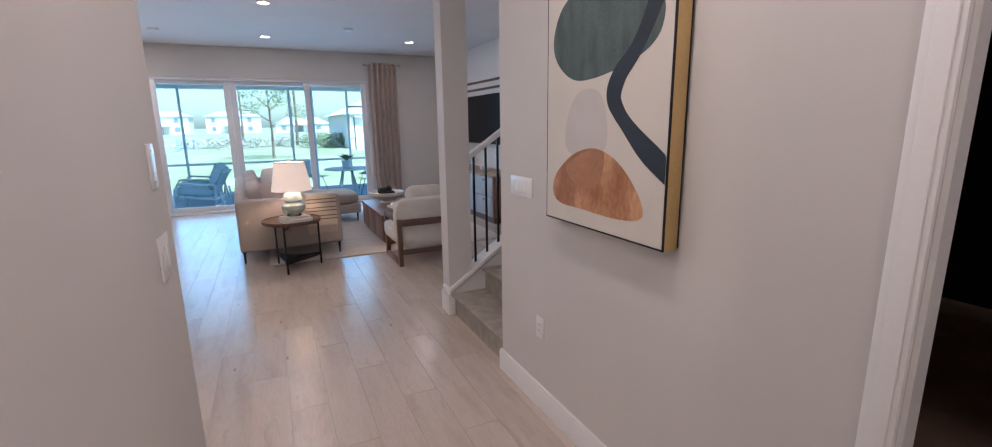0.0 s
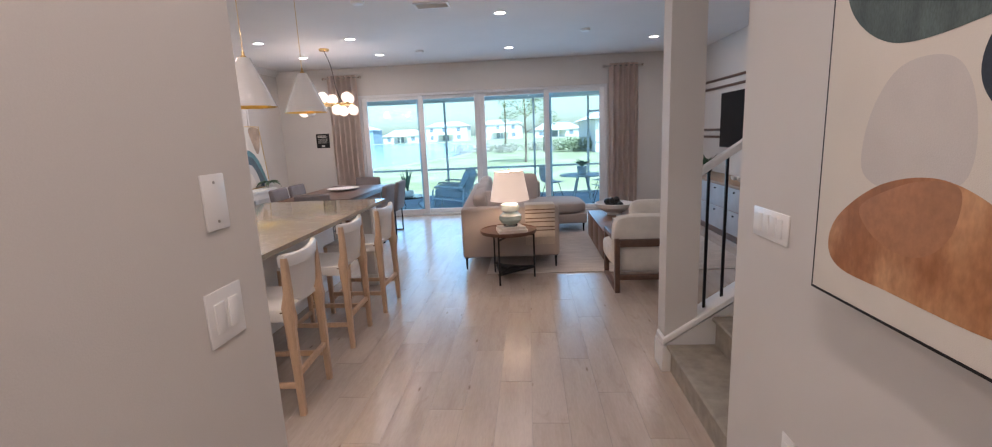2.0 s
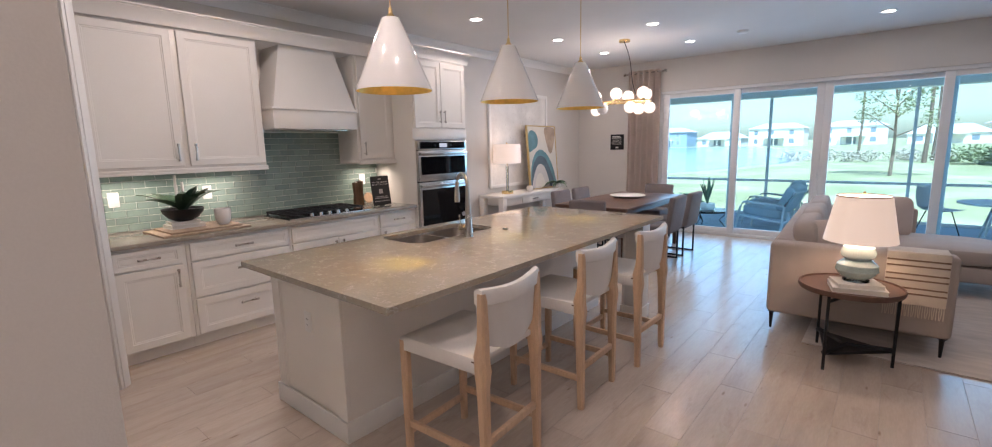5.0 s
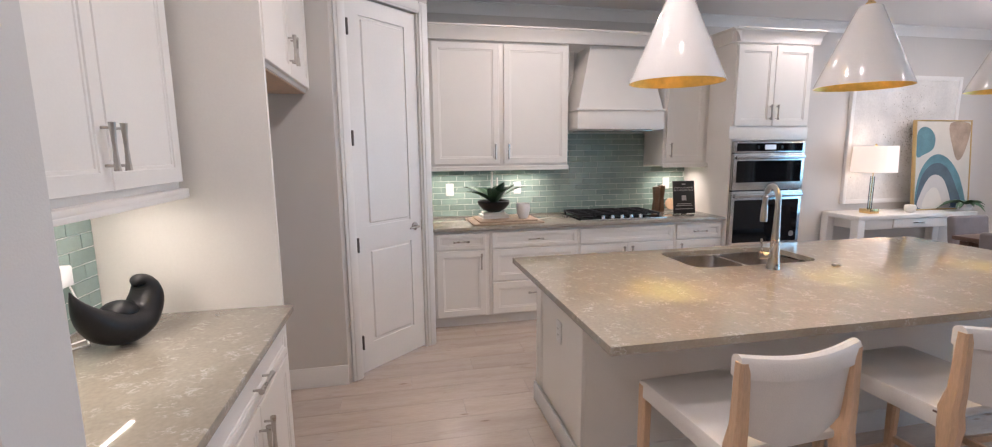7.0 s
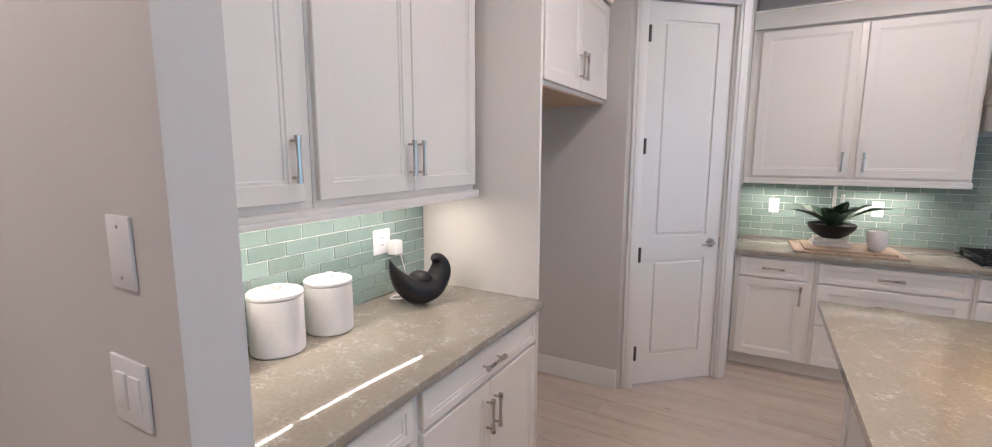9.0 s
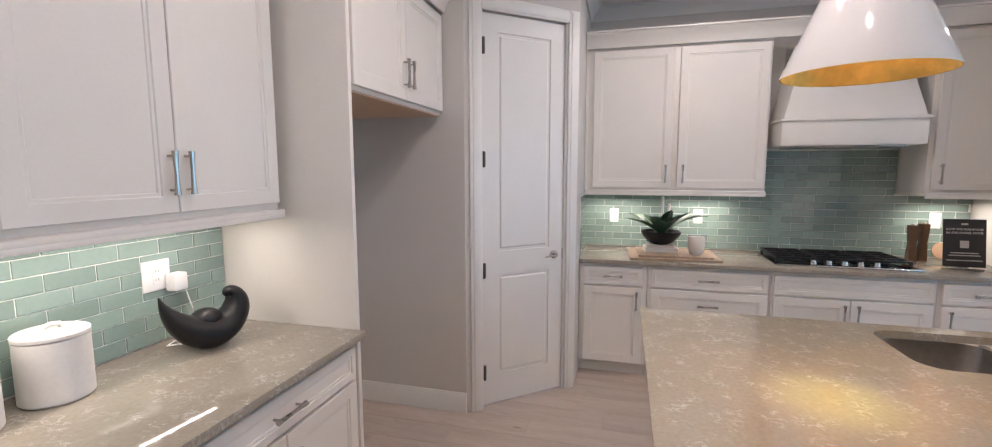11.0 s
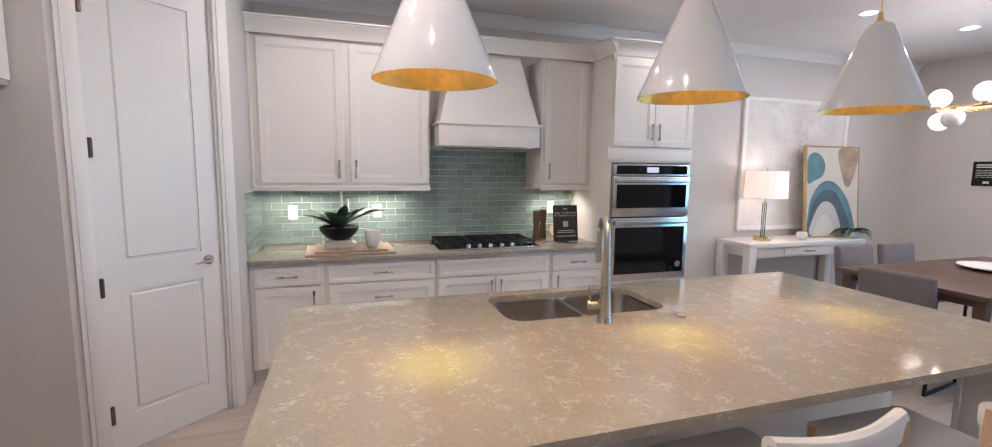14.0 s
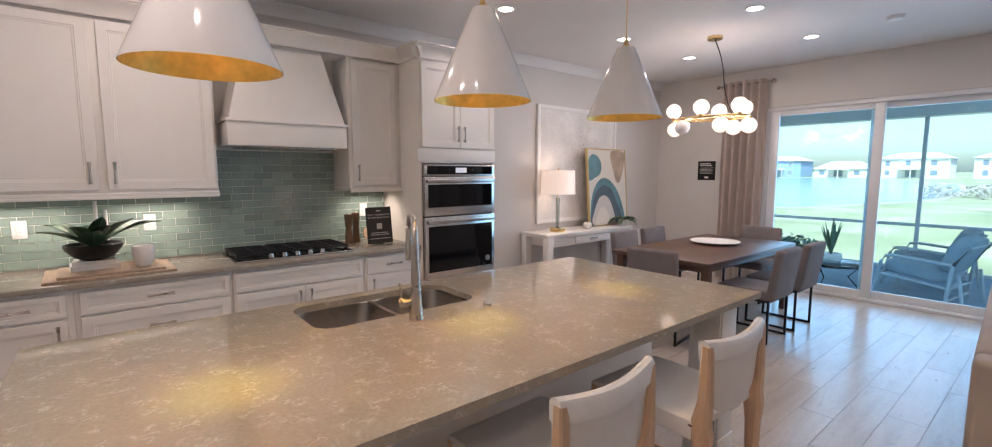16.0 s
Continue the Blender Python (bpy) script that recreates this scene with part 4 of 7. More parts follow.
# ---- lamps ----
# the last three are added on unseen ceiling to brighten kitchen and alcove
for x, yy in ((0.28, 6.8), (0.29, 9.1), (-1.87, 7.75), (-3.14, 9.0), (-1.87, 9.1), (-3.23, 6.12), (-3.15, 7.68), (2.55, 8.85), (2.55, 6.6), (-3.1, 3.6), (-0.6, 3.3), (-1.6, 2.8)):
    lamp = thing("recessed_light", pose(x, yy, CEIL), "lit round recessed downlight in the white ceiling, last three added", "ceiling light", "recessed downlights")
    part("ring", lathe(bmesh.new(), [(0.082, 0.0), (0.082, -0.004), (0.078, -0.008), (0.062, -0.006), (0.058, 0.0)], 28, caps=False), TRIM, lamp)
    part("lens", lathe(bmesh.new(), [(0.06, -0.0005), (0.06, -0.003)], 24), LAMP_ON, lamp)
    area("downlight", pose(x, yy, CEIL - 0.012), 0.11, 0.11, 9 if yy < 6 else 5.5, LAMP_COLOUR, "DISK")


def pendant(x, yy):
    p = thing("pendant_lamp", pose(x, yy, 1.85), "white enamel cone pendant with a gold lining, lit", "pendant lamp", "pendants over the island")
    R, h = 0.198, 0.365
    part("shade", lathe(bmesh.new(), [(R, 0.0), (R, 0.004), (0.049, h - 0.006), (0.043, h), (0.0, h + 0.001)], 48, caps=False), ENAMEL, p, "glossy white conical shade")
    part("lining", lathe(bmesh.new(), [(R - 0.0006, 0.0), (R - 0.004, 0.001), (0.044, h - 0.01), (0.0, h - 0.009)], 48, caps=False), GOLD_LEAF, p, "gold leaf lining")
    part("cap", lathe(bmesh.new(), [(0.02, h), (0.02, h + 0.012), (0.012, h + 0.02), (0.008, h + 0.05)], 18), BRASS, p)
    part("cord", tube(bmesh.new(), [(0, 0, h + 0.04), (0, 0, CEIL - 1.85 - 0.02)], 0.0032, 6), BRASS, p)
    part("canopy", lathe(bmesh.new(), [(0.06, CEIL - 1.85), (0.06, CEIL - 1.85 - 0.018), (0.01, CEIL - 1.85 - 0.022)], 24), BRASS, p)
    part("bulb", lathe(bmesh.new(), [(0.012, 0.33), (0.026, 0.3), (0.028, 0.28), (0.018, 0.258), (0.0, 0.25)], 16, caps=False), BULB, p)
    bulb("pendant_bulb", (x, yy, 1.85 + 0.235), 6, (1.0, 0.82, 0.52), 0.02)
    # the tight golden beam that the polished lining throws straight down
    beam = bpy.data.lights.new("pendant_beam", "SPOT")
    beam.energy, beam.color, beam.shadow_soft_size = 40 * LAMP_POWER, (1.0, 0.8, 0.01), 0.06
    beam.spot_size, beam.spot_blend = radians(21), 1.0
    new("pendant_beam", beam).location = (x, yy, 1.85 + 0.24)


for yy in (3.61, 4.59, 5.55):
    pendant(-1.58, yy)

# ---- hall: painting and stairs ----


def blob(b, pts, x, n=10):
    """Smooth closed flat shape through a few hand-set points (y, z), at depth x, facing -x."""
    k = len(pts)
    out = []
    for i in range(k):
        p0, p1, p2, p3 = (Vector(pts[(i + j - 1) % k]) for j in range(4))
        for s in range(n):
            t = s / n
            out.append(0.5 * ((2 * p1) + (p2 - p0) * t + (2 * p0 - 5 * p1 + 4 * p2 - p3) * t * t + (3 * p1 - p0 - 3 * p2 + p3) * t ** 3))
    vs = [b.verts.new((x, v[0], v[1])) for v in out]
    f = b.faces.new(vs)
    bmesh.ops.triangulate(b, faces=[f], ngon_method="EAR_CLIP")
    return b


CANVAS = material("ivory_canvas", (0.66, 0.62, 0.55), 0.8, var=0.03, scale=5, fine=420, bump=0.15)
INK = material("blue_black_paint", (0.02, 0.03, 0.045), 0.7, var=0.2, scale=8, fine=200, bump=0.1)
PINE = material("dark_green_paint", (0.075, 0.105, 0.1), 0.7, var=0.3, scale=6, fine=90, bump=0.1, stretch=(1, 3, 1))
COPPER = material("copper_brown_paint", (0.36, 0.14, 0.045), 0.5, var=0.18, scale=5, fine=40, bump=0.05, stretch=(1, 1.6, 0.9), second=(0.5, 0.27, 0.13))
WASHED_COPPER = material("washed_copper_paint", (0.38, 0.175, 0.08), 0.6, var=0.16, scale=5, fine=60, bump=0.05)
PALE = material("pale_grey_wash", (0.56, 0.53, 0.5), 0.8, var=0.05, scale=6, fine=300, bump=0.1)
TEAL = material("teal_paint", (0.12, 0.25, 0.28), 0.7, var=0.2, scale=7, fine=200, bump=0.1)
NAVY = material("slate_blue_paint", (0.09, 0.13, 0.16), 0.7, var=0.2, scale=7, fine=200, bump=0.1)
BEIGE = material("tan_paint", (0.4, 0.3, 0.22), 0.7, var=0.2, scale=7, fine=200, bump=0.1)

AY0, AY1, AZ0, AZ1, AD = 1.505, 2.245, 1.118, 2.3, 0.078
art = thing("abstract_painting", pose(1.40, 0, 0), "large abstract canvas in a deep champagne floater frame", "painting")
b = bmesh.new()
box(b, -AD + 0.0078, -0.014, AY0, AY0 + 0.005, AZ0, AZ1, 0.001)
box(b, -AD + 0.0078, -0.014, AY1 - 0.005, AY1, AZ0, AZ1, 0.001)
box(b, -AD + 0.0078, -0.014, AY0 + 0.005, AY1 - 0.005, AZ0, AZ0 + 0.005, 0.001)
box(b, -AD + 0.0078, -0.014, AY0 + 0.005, AY1 - 0.005, AZ1 - 0.005, AZ1, 0.001)
part("frame", b, GOLD_FRAME, art, "champagne gold frame")
part("front_lip", boxed(-AD + 0.003, -AD + 0.0075, AY0 - 0.0005, AY1 + 0.0005, AZ0 - 0.0005, AZ1 + 0.0005), BLACK, art, "thin black front edge")
part("shadow_gap", boxed(-AD + 0.012, -0.002, AY0 + 0.005, AY1 - 0.005, AZ0 + 0.005, AZ1 - 0.005), BLACK, art)
cv = part("canvas", boxed(-AD + 0.002, -0.004, AY0 + 0.007, AY1 - 0.007, AZ0 + 0.007, AZ1 - 0.007), CANVAS, art)
XF = -AD + 0.0012


def art_yz(u, v):
    """u: 0 at the far edge to 1 at the near edge; v: 0 at the bottom to 1 at the top."""
    u = u * 2.15 / (1.6 + 0.55 * u)
    return (AY1 - 0.013 - u * (AY1 - AY0 - 0.026), AZ0 + 0.013 + v * (AZ1 - AZ0 - 0.026))


shapes = (("pale_shape", PALE, 0.0002, ((0.16, 0.27), (0.17, 0.38), (0.26, 0.46), (0.42, 0.46), (0.5, 0.38), (0.49, 0.27), (0.3, 0.24))),
          ("copper_shape", COPPER, 0.0, ((0.05, 0.1), (0.08, 0.17), (0.22, 0.245), (0.4, 0.272), (0.57, 0.245), (0.72, 0.185), (0.83, 0.11), (0.81, 0.066), (0.6, 0.05), (0.3, 0.054), (0.11, 0.06))),
          ("washed_shape", WASHED_COPPER, -0.0002, ((0.165, 0.2), (0.3, 0.252), (0.42, 0.268), (0.49, 0.255), (0.48, 0.19), (0.42, 0.145), (0.33, 0.13), (0.22, 0.15))),
          ("green_shape", PINE, 0.0, ((0.04, 0.65), (0.12, 0.76), (0.35, 0.81), (0.65, 0.79), (0.9, 0.7), (0.93, 0.62), (0.82, 0.56), (0.55, 0.515), (0.25, 0.5), (0.09, 0.56))))
for name, mt, dx, pts in shapes:
    part(name, blob(bmesh.new(), [art_yz(u, v) for u, v in pts], XF + dx), mt, cv)
ctr = [Vector(art_yz(u, v)) for u, v in ((0.985, 0.93), (0.95, 0.82), (0.86, 0.68), (0.73, 0.57), (0.6, 0.5), (0.555, 0.44), (0.6, 0.39), (0.7, 0.335), (0.83, 0.28), (1.0, 0.225), (1.2, 0.16))]
fine = []
for i in range(len(ctr) - 1):
    q = [ctr[max(i - 1, 0)], ctr[i], ctr[i + 1], ctr[min(i + 2, len(ctr) - 1)]]
    for k in range(8):
        t = k / 8
        fine.append(0.5 * (2 * q[1] + (q[2] - q[0]) * t + (2 * q[0] - 5 * q[1] + 4 * q[2] - q[3]) * t * t + (3 * q[1] - q[0] - 3 * q[2] + q[3]) * t ** 3))
b = bmesh.new()
prev = None
for i in range(1, len(fine)):
    d = (fine[i] - fine[i - 1]).normalized()
    nrm = Vector((-d[1], d[0])) * (0.036 + 0.006 * math.sin(i * 0.21))
    lim = (AY0 + 0.0075, AY1 - 0.0075)
    row = [b.verts.new((XF - 0.0002, min(max(p[0], lim[0]), lim[1]), p[1])) for p in (fine[i] - nrm, fine[i] + nrm)]
    if prev:
        b.faces.new((prev[0], prev[1], row[1], row[0]))
    prev = row
part("dark_stroke", b, INK, cv)

# carpeted stairs
stairs = thing("staircase", pose(1.44, 2.894, 0), "beige carpeted stairs climbing beside the hall", "stairs", kind="structure")
for i in range(10):
    prof = [(i * 0.275, 0 if i == 0 else i * 0.185 - 0.02), (i * 0.275, (i + 1) * 0.185 - 0.035), (i * 0.275 - 0.025, (i + 1) * 0.185 - 0.022), (i * 0.275 - 0.028, (i + 1) * 0.185 - 0.008), (i * 0.275 - 0.018, (i + 1) * 0.185), (i * 0.275 + 0.3, (i + 1) * 0.185), (i * 0.275 + 0.3, 0 if i == 0 else i * 0.185 - 0.02)]
    part("step", extrude_outline(bmesh.new(), prof, 0.0, 0.968), CARPET, stairs)
# stringer wall with its cap, the full-height column, rail and balusters
X0, SL = 1.40, 0.672
b = bmesh.new()
extrude_outline(b, [(1.42, 0.0), (3.7, 0.0), (3.7, 0.19 + SL * 2.3), (1.42, 0.19)], 3.868, 3.985)
solid("wall_stringer", b, TRIM, "white sloping stair stringer wall", "wall")
b = bmesh.new()
extrude_outline(b, [(1.385, 0.185), (3.7, 0.185 + SL * 2.315), (3.7, 0.225 + SL * 2.315), (1.385, 0.225)], 3.852, 4.01, bev=0.004)
solid("trim", b, TRIM, "white cap on the stair stringer", "trim")
b = bmesh.new()
box(b, 1.40, 1.60, 3.875, 4.03, 0.0, CEIL)
solid("wall_column", b, PAINT, "slim full-height painted column beside the stairs", "column")
solid("baseboard", boxed(1.384, 1.44, 3.858, 4.046, 0.0, 0.17, 0.004), TRIM, "white block at the foot of the column", "baseboard")
rail = thing("stair_railing", pose(0, 0, 0), "white handrail on slim black balusters", "railing")
b = bmesh.new()
pr = [(-0.03, 0.0), (-0.034, 0.022), (-0.028, 0.044), (0.028, 0.044), (0.034, 0.022), (0.03, 0.0)]
va = [b.verts.new((1.6, 3.935 + p, 1.255 + q)) for p, q in pr]
vb = [b.verts.new((3.6, 3.935 + p, 1.255 + q + SL * 2.0)) for p, q in pr]
b.faces.new(va)
b.faces.new(vb[::-1])
for i in range(6):
    b.faces.new((va[i], vb[i], vb[(i + 1) % 6], va[(i + 1) % 6]))
bmesh.ops.recalc_face_normals(b, faces=b.faces)
part("handrail", b, TRIM, rail, "white handrail")
for i in range(14):
    x = 1.66 + i * 0.108
    part("baluster", boxed(x - 0.008, x + 0.008, 3.927, 3.943, 0.222 + SL * (x - 1.385), 1.258 + SL * (x - 1.6), 0.001), BLACK_METAL, rail, "slim black metal baluster")

# ---- counter stools ----
def stool(m):
    s = thing("counter_stool", m, "pale oak counter stool with white leather sling seat and back", "bar stool", "stools along the island")
    W = 0.21
    for sx, top, lean in ((-0.265, 0.63, 0.0), (0.222, 0.945, 0.022)):
        for sy in (-1, 1):
            b = bmesh.new()
            rows = [(0.0, 0.018, 0.02), (0.3, 0.022, 0.024), (0.52, 0.026, 0.026), (0.6, 0.036, 0.028), (0.66, 0.032, 0.027), (0.74, 0.023, 0.024), (top, 0.017, 0.02)] if lean else [(0.0, 0.017, 0.017), (0.3, 0.021, 0.021), (top, 0.023, 0.022)]
            prev = None
            for z, rx, ry in rows:
                cx = sx + lean * (0.4 - 0.0 if z < 0.01 else (0.2 if z < 0.4 else 0.0 if z < 0.62 else (-0.2 if z < 0.7 else 0.3)))
                ring = [b.verts.new((cx + a * rx, sy * W + c * ry, z)) for a, c in ((-1, -0.6), (-0.6, -1), (0.6, -1), (1, -0.6), (1, 0.6), (0.6, 1), (-0.6, 1), (-1, 0.6))]
                if prev:
                    for i in range(8):
                        b.faces.new((prev[i], prev[(i + 1) % 8], ring[(i + 1) % 8], ring[i]))
                else:
                    b.faces.new(ring[::-1])
                prev = ring
            b.faces.new(prev)
            part("leg", b, OAK, s)
    for sy in (-1, 1):
        part("stretcher", boxed(-0.265, 0.23, sy * W - 0.011, sy * W + 0.011, 0.17, 0.205, 0.003), OAK, s)
        part("seat_rail", boxed(-0.265, 0.23, sy * W - 0.012, sy * W + 0.012, 0.59, 0.622, 0.004), OAK, s)
    part("stretcher", boxed(0.215, 0.24, -W, W, 0.235, 0.27, 0.003), OAK, s)
    part("stretcher", boxed(-0.276, -0.254, -W, W, 0.12, 0.155, 0.003), OAK, s)
    b = bmesh.new()
    t = bmesh.new()
    nx, ny = 12, 10
    grid = [[t.verts.new((-0.285 + 0.5 * i / nx, (j / ny - 0.5) * 0.462, 0.652 - 0.022 * math.sin(math.pi * i / nx) * math.sin(math.pi * j / ny) - (0.012 if i == 0 else 0))) for j in range(ny + 1)] for i in range(nx + 1)]
    low = [[t.verts.new((v.co.x, v.co.y, v.co.z - 0.075 if j in (0, ny) else v.co.z - 0.03)) for j, v in enumerate(r)] for r in grid]
    for g, flip in ((grid, False), (low, True)):
        for i in range(nx):
            for j in range(ny):
                q = (g[i][j], g[i + 1][j], g[i + 1][j + 1], g[i][j + 1])
                t.faces.new(q[::-1] if flip else q)
    for i in range(nx):
        for j in (0, ny):
            t.faces.new((grid[i][j], grid[i + 1][j], low[i + 1][j], low[i][j]))
    for j in range(ny):
        for i in (0, nx):
            t.faces.new((grid[i][j], grid[i][j + 1], low[i][j + 1], low[i][j]))
    bmesh.ops.recalc_face_normals(t, faces=t.faces)
    bmesh.ops.bevel(t, geom=[e for e in t.edges if e.calc_face_angle(0) > 0.9], offset=0.008, segments=2, profile=0.5, affect="EDGES")
    part("seat", t, LEATHER, s, "white leather sling seat")
    t = bmesh.new()
    n = 14
    rows = ((0.655, 0.004), (0.72, -0.004), (0.82, -0.002), (0.893, -0.004), (0.897, -0.013), (0.95, -0.014), (0.962, -0.006), (0.967, 0.008), (0.962, 0.022), (0.948, 0.03), (0.895, 0.028), (0.89, 0.018), (0.82, 0.012), (0.72, 0.008))
    grid = []
    for i in range(n + 1):
        yy = (i / n - 0.5) * 0.45
        c = math.cos(math.pi * (i / n - 0.5))
        edge = 1 - c ** 0.6
        grid.append([t.verts.new((0.212 + 0.03 * c + dx, yy, z - 0.016 * c * (z > 0.88) + (0.1 * edge if z < 0.7 else 0.05 * edge if z < 0.8 else 0))) for z, dx in rows])
    k = len(rows)
    for i in range(n):
        for j in range(k):
            t.faces.new((grid[i][j], grid[i + 1][j], grid[i + 1][(j + 1) % k], grid[i][(j + 1) % k]))
    t.faces.new(grid[0])
    t.faces.new(grid[-1][::-1])
    bmesh.ops.recalc_face_normals(t, faces=t.faces)
    part("backrest", t, LEATHER, s, "white leather sling back")
    for sy in (-1, 1):
        part("strap", boxed(0.176, 0.196, sy * W - 0.022, sy * W + 0.022, 0.63, 0.64, 0.003), WALNUT, s, "dark leather strap end")
    return s


first = stool(pose(-1.035, 3.58, 0, 0, 0, 3))
for x, yy, rz in ((-1.06, 4.475, 1), (-1.015, 5.205, -1)):
    copy_thing(first, pose(x, yy, 0, 0, 0, rz))

# ---- dining ----
TBX, TBY = -2.49, 8.38
table = thing("dining_table", pose(TBX, TBY, 0), "dark walnut rectangular dining table", "dining table")
part("tabletop", boxed(-0.52, 0.52, -1.0, 1.0, 0.722, 0.762, 0.008), WALNUT, table)
b = bmesh.new()
for a, c, d, e in ((-0.44, 0.44, -0.9, -0.875), (-0.44, 0.44, 0.875, 0.9), (-0.44, -0.415, -0.875, 0.875), (0.415, 0.44, -0.875, 0.875)):
    box(b, a, c, d, e, 0.655, 0.722)
part("apron", b, WALNUT, table)
for sx in (-1, 1):
    for sy in (-1, 1):
        b = bmesh.new()
        lo, hi = [], []
        for qx, qy in ((-1, -1), (1, -1), (1, 1), (-1, 1)):
            lo.append(b.verts.new((sx * 0.45 + qx * 0.026, sy * 0.91 + qy * 0.026, 0)))
            hi.append(b.verts.new((sx * 0.45 + qx * 0.036, sy * 0.91 + qy * 0.036, 0.722)))
        b.faces.new(lo[::-1])
        b.faces.new(hi)
        for i in range(4):
            b.faces.new((lo[i], lo[(i + 1) % 4], hi[(i + 1) % 4], hi[i]))
        part("leg", b, WALNUT, table)
plt = solid("serving_plate", lathe(bmesh.new(), [(0.12, 0.0), (0.13, 0.004), (0.21, 0.016), (0.255, 0.03), (0.258, 0.034), (0.25, 0.034), (0.2, 0.022), (0.1, 0.012), (0.0, 0.011)], 40, caps=False), PAPER, "wide pale stoneware platter on the dining table", "plate", "thing", pose(-2.52, 8.6, 0.763))


def dining_chair(m):
    c = thing("dining_chair", m, "grey upholstered dining chair on black metal sled legs", "chair", "chairs round the dining table")
    part("seat", boxed(-0.25, 0.24, -0.235, 0.235, 0.40, 0.495, 0.03, seg=3), GREY_CLOTH, c)
    part("backrest", boxed(0.0, 0.075, -0.235, 0.235, 0.0, 0.47, 0.028, m=pose(0.195, 0, 0.41, 0, 8, 0), seg=3), GREY_CLOTH, c)
    for sy in (-1, 1):
        b = bmesh.new()
        for a in ((-0.235, -0.215, 0.012, 0.41), (0.215, 0.235, 0.012, 0.41)):
            box(b, a[0], a[1], sy * 0.215 - 0.01, sy * 0.215 + 0.01, a[2], a[3], 0.001)
        box(b, -0.235, 0.235, sy * 0.215 - 0.01, sy * 0.215 + 0.01, 0.0, 0.02, 0.001)
        box(b, -0.215, 0.215, sy * 0.215 - 0.01, sy * 0.215 + 0.01, 0.385, 0.405, 0.001)
        part("sled_leg", b, BLACK_METAL, c, "black metal sled leg")
    part("crossbar", boxed(0.215, 0.235, -0.205, 0.205, 0.385, 0.405, 0.001), BLACK_METAL, c)
    return c


first = dining_chair(pose(-1.9, 8.12, 0, 0, 0, 0))
for x, yy, rz in ((-1.88, 8.72, 0), (-3.08, 8.1, 180), (-3.08, 8.7, 180), (-2.42, 7.42, -82), (-2.5, 9.5, 90)):
    copy_thing(first, pose(x, yy, 0, 0, 0, rz))

chand = thing("globe_chandelier", pose(-2.55, 8.4, 0), "brass chandelier with lit opal glass globes", "chandelier")
ZC = 2.13
part("canopy", lathe(bmesh.new(), [(0.075, CEIL), (0.075, CEIL - 0.025), (0.07, CEIL - 0.03), (0.012, CEIL - 0.034)], 28, (0.05, -0.06, 0)), BRASS, chand)
cord = [(0.05 + 0.19 * t + 0.02 * math.sin(t * 6.28), -0.06 * (1 - t), CEIL - 0.03 - t * (CEIL - 0.03 - ZC - 0.01)) for t in [i / 16 for i in range(17)]]
part("cord", tube(bmesh.new(), cord, 0.005, 8), BLACK, chand, "dark fabric cord")
ringp = [(0.40 * math.cos(2 * math.pi * i / 40), 0.24 * math.sin(2 * math.pi * i / 40), ZC) for i in range(40)]
b = tube(bmesh.new(), ringp, 0.011, 10, closed=True)
tube(b, [(-0.4, 0, ZC), (0.4, 0, ZC)], 0.009, 10)
part("ring", b, BRASS, chand)
for deg, up in ((210, 1), (274, 1), (92, 1), (333, 1), (44, 1), (180, -1), (242, -1), (303, -1), (67, -1), (23, -1)):
    cx, cy = 0.40 * math.cos(radians(deg)), 0.24 * math.sin(radians(deg))
    arm = part("socket", lathe(bmesh.new(), [(0.02, 0.0), (0.026, 0.014), (0.026, 0.03)], 14, m=pose(cx, cy, ZC, 0 if up > 0 else 180)), BRASS, chand)
    lit = deg != 242
    part("globe", lathe(bmesh.new(), [(0.078 * math.sin(math.pi * k / 16), ZC + up * 0.095 - 0.078 * math.cos(math.pi * k / 16)) for k in range(17)], 24, (cx, cy, 0), caps=False), GLOBE if lit else ENAMEL, chand, "lit opal glass globe" if lit else "unlit white glass globe")
for dx in (-0.25, 0.25):
    bulb("chandelier_light", (-2.55 + dx, 8.4, ZC), 7, (1.0, 0.86, 0.7), 0.07)

# console and what stands on it
con = thing("console_table", pose(WALL_W + 0.018, 7.33, 0), "white lacquered console table with one drawer", "console table")
part("top", boxed(0, 0.47, 0, 1.67, 0.775, 0.82, 0.003), CAB, con)
part("apron", boxed(0.02, 0.44, 0.09, 1.58, 0.66, 0.775, 0.002), CAB, con)
dr = part("drawer", boxed(0.44, 0.455, 0.5, 1.17, 0.672, 0.765, 0.003), CAB, con)
part("handle", boxed(0.455, 0.47, 0.76, 0.92, 0.715, 0.727, 0.003), STEEL, dr, "slim metal drawer pull")
for a, c in ((0.0, 0.09), (0.38, 0.47)):
    for d in (0.0, 1.58):
        part("leg", boxed(a, c, d, d + 0.09, 0.0, 0.775, 0.003), CAB, con)

SPECK = material("silver_speckled_canvas", (0.68, 0.66, 0.63), 0.7, var=0.08, scale=3, fine=45, bump=0.15, second=(0.74, 0.72, 0.69))
big = thing("large_wall_art", pose(WALL_W + 0.001, 0, 0), "large pale canvas with a silver speckled burst in a white frame", "painting")
b = bmesh.new()
for a, c, d, e in ((7.58, 7.63, 0.9, 2.4), (9.12, 9.17, 0.9, 2.4), (7.63, 9.12, 0.9, 0.95), (7.63, 9.12, 2.35, 2.4)):
    box(b, 0.0, 0.04, a, c, d, e, 0.003)
part("frame", b, TRIM, big)
cvs = part("canvas", boxed(0.002, 0.03, 7.63, 9.12, 0.95, 2.35), SPECK, big)
rs = random.Random(5)
b = bmesh.new()
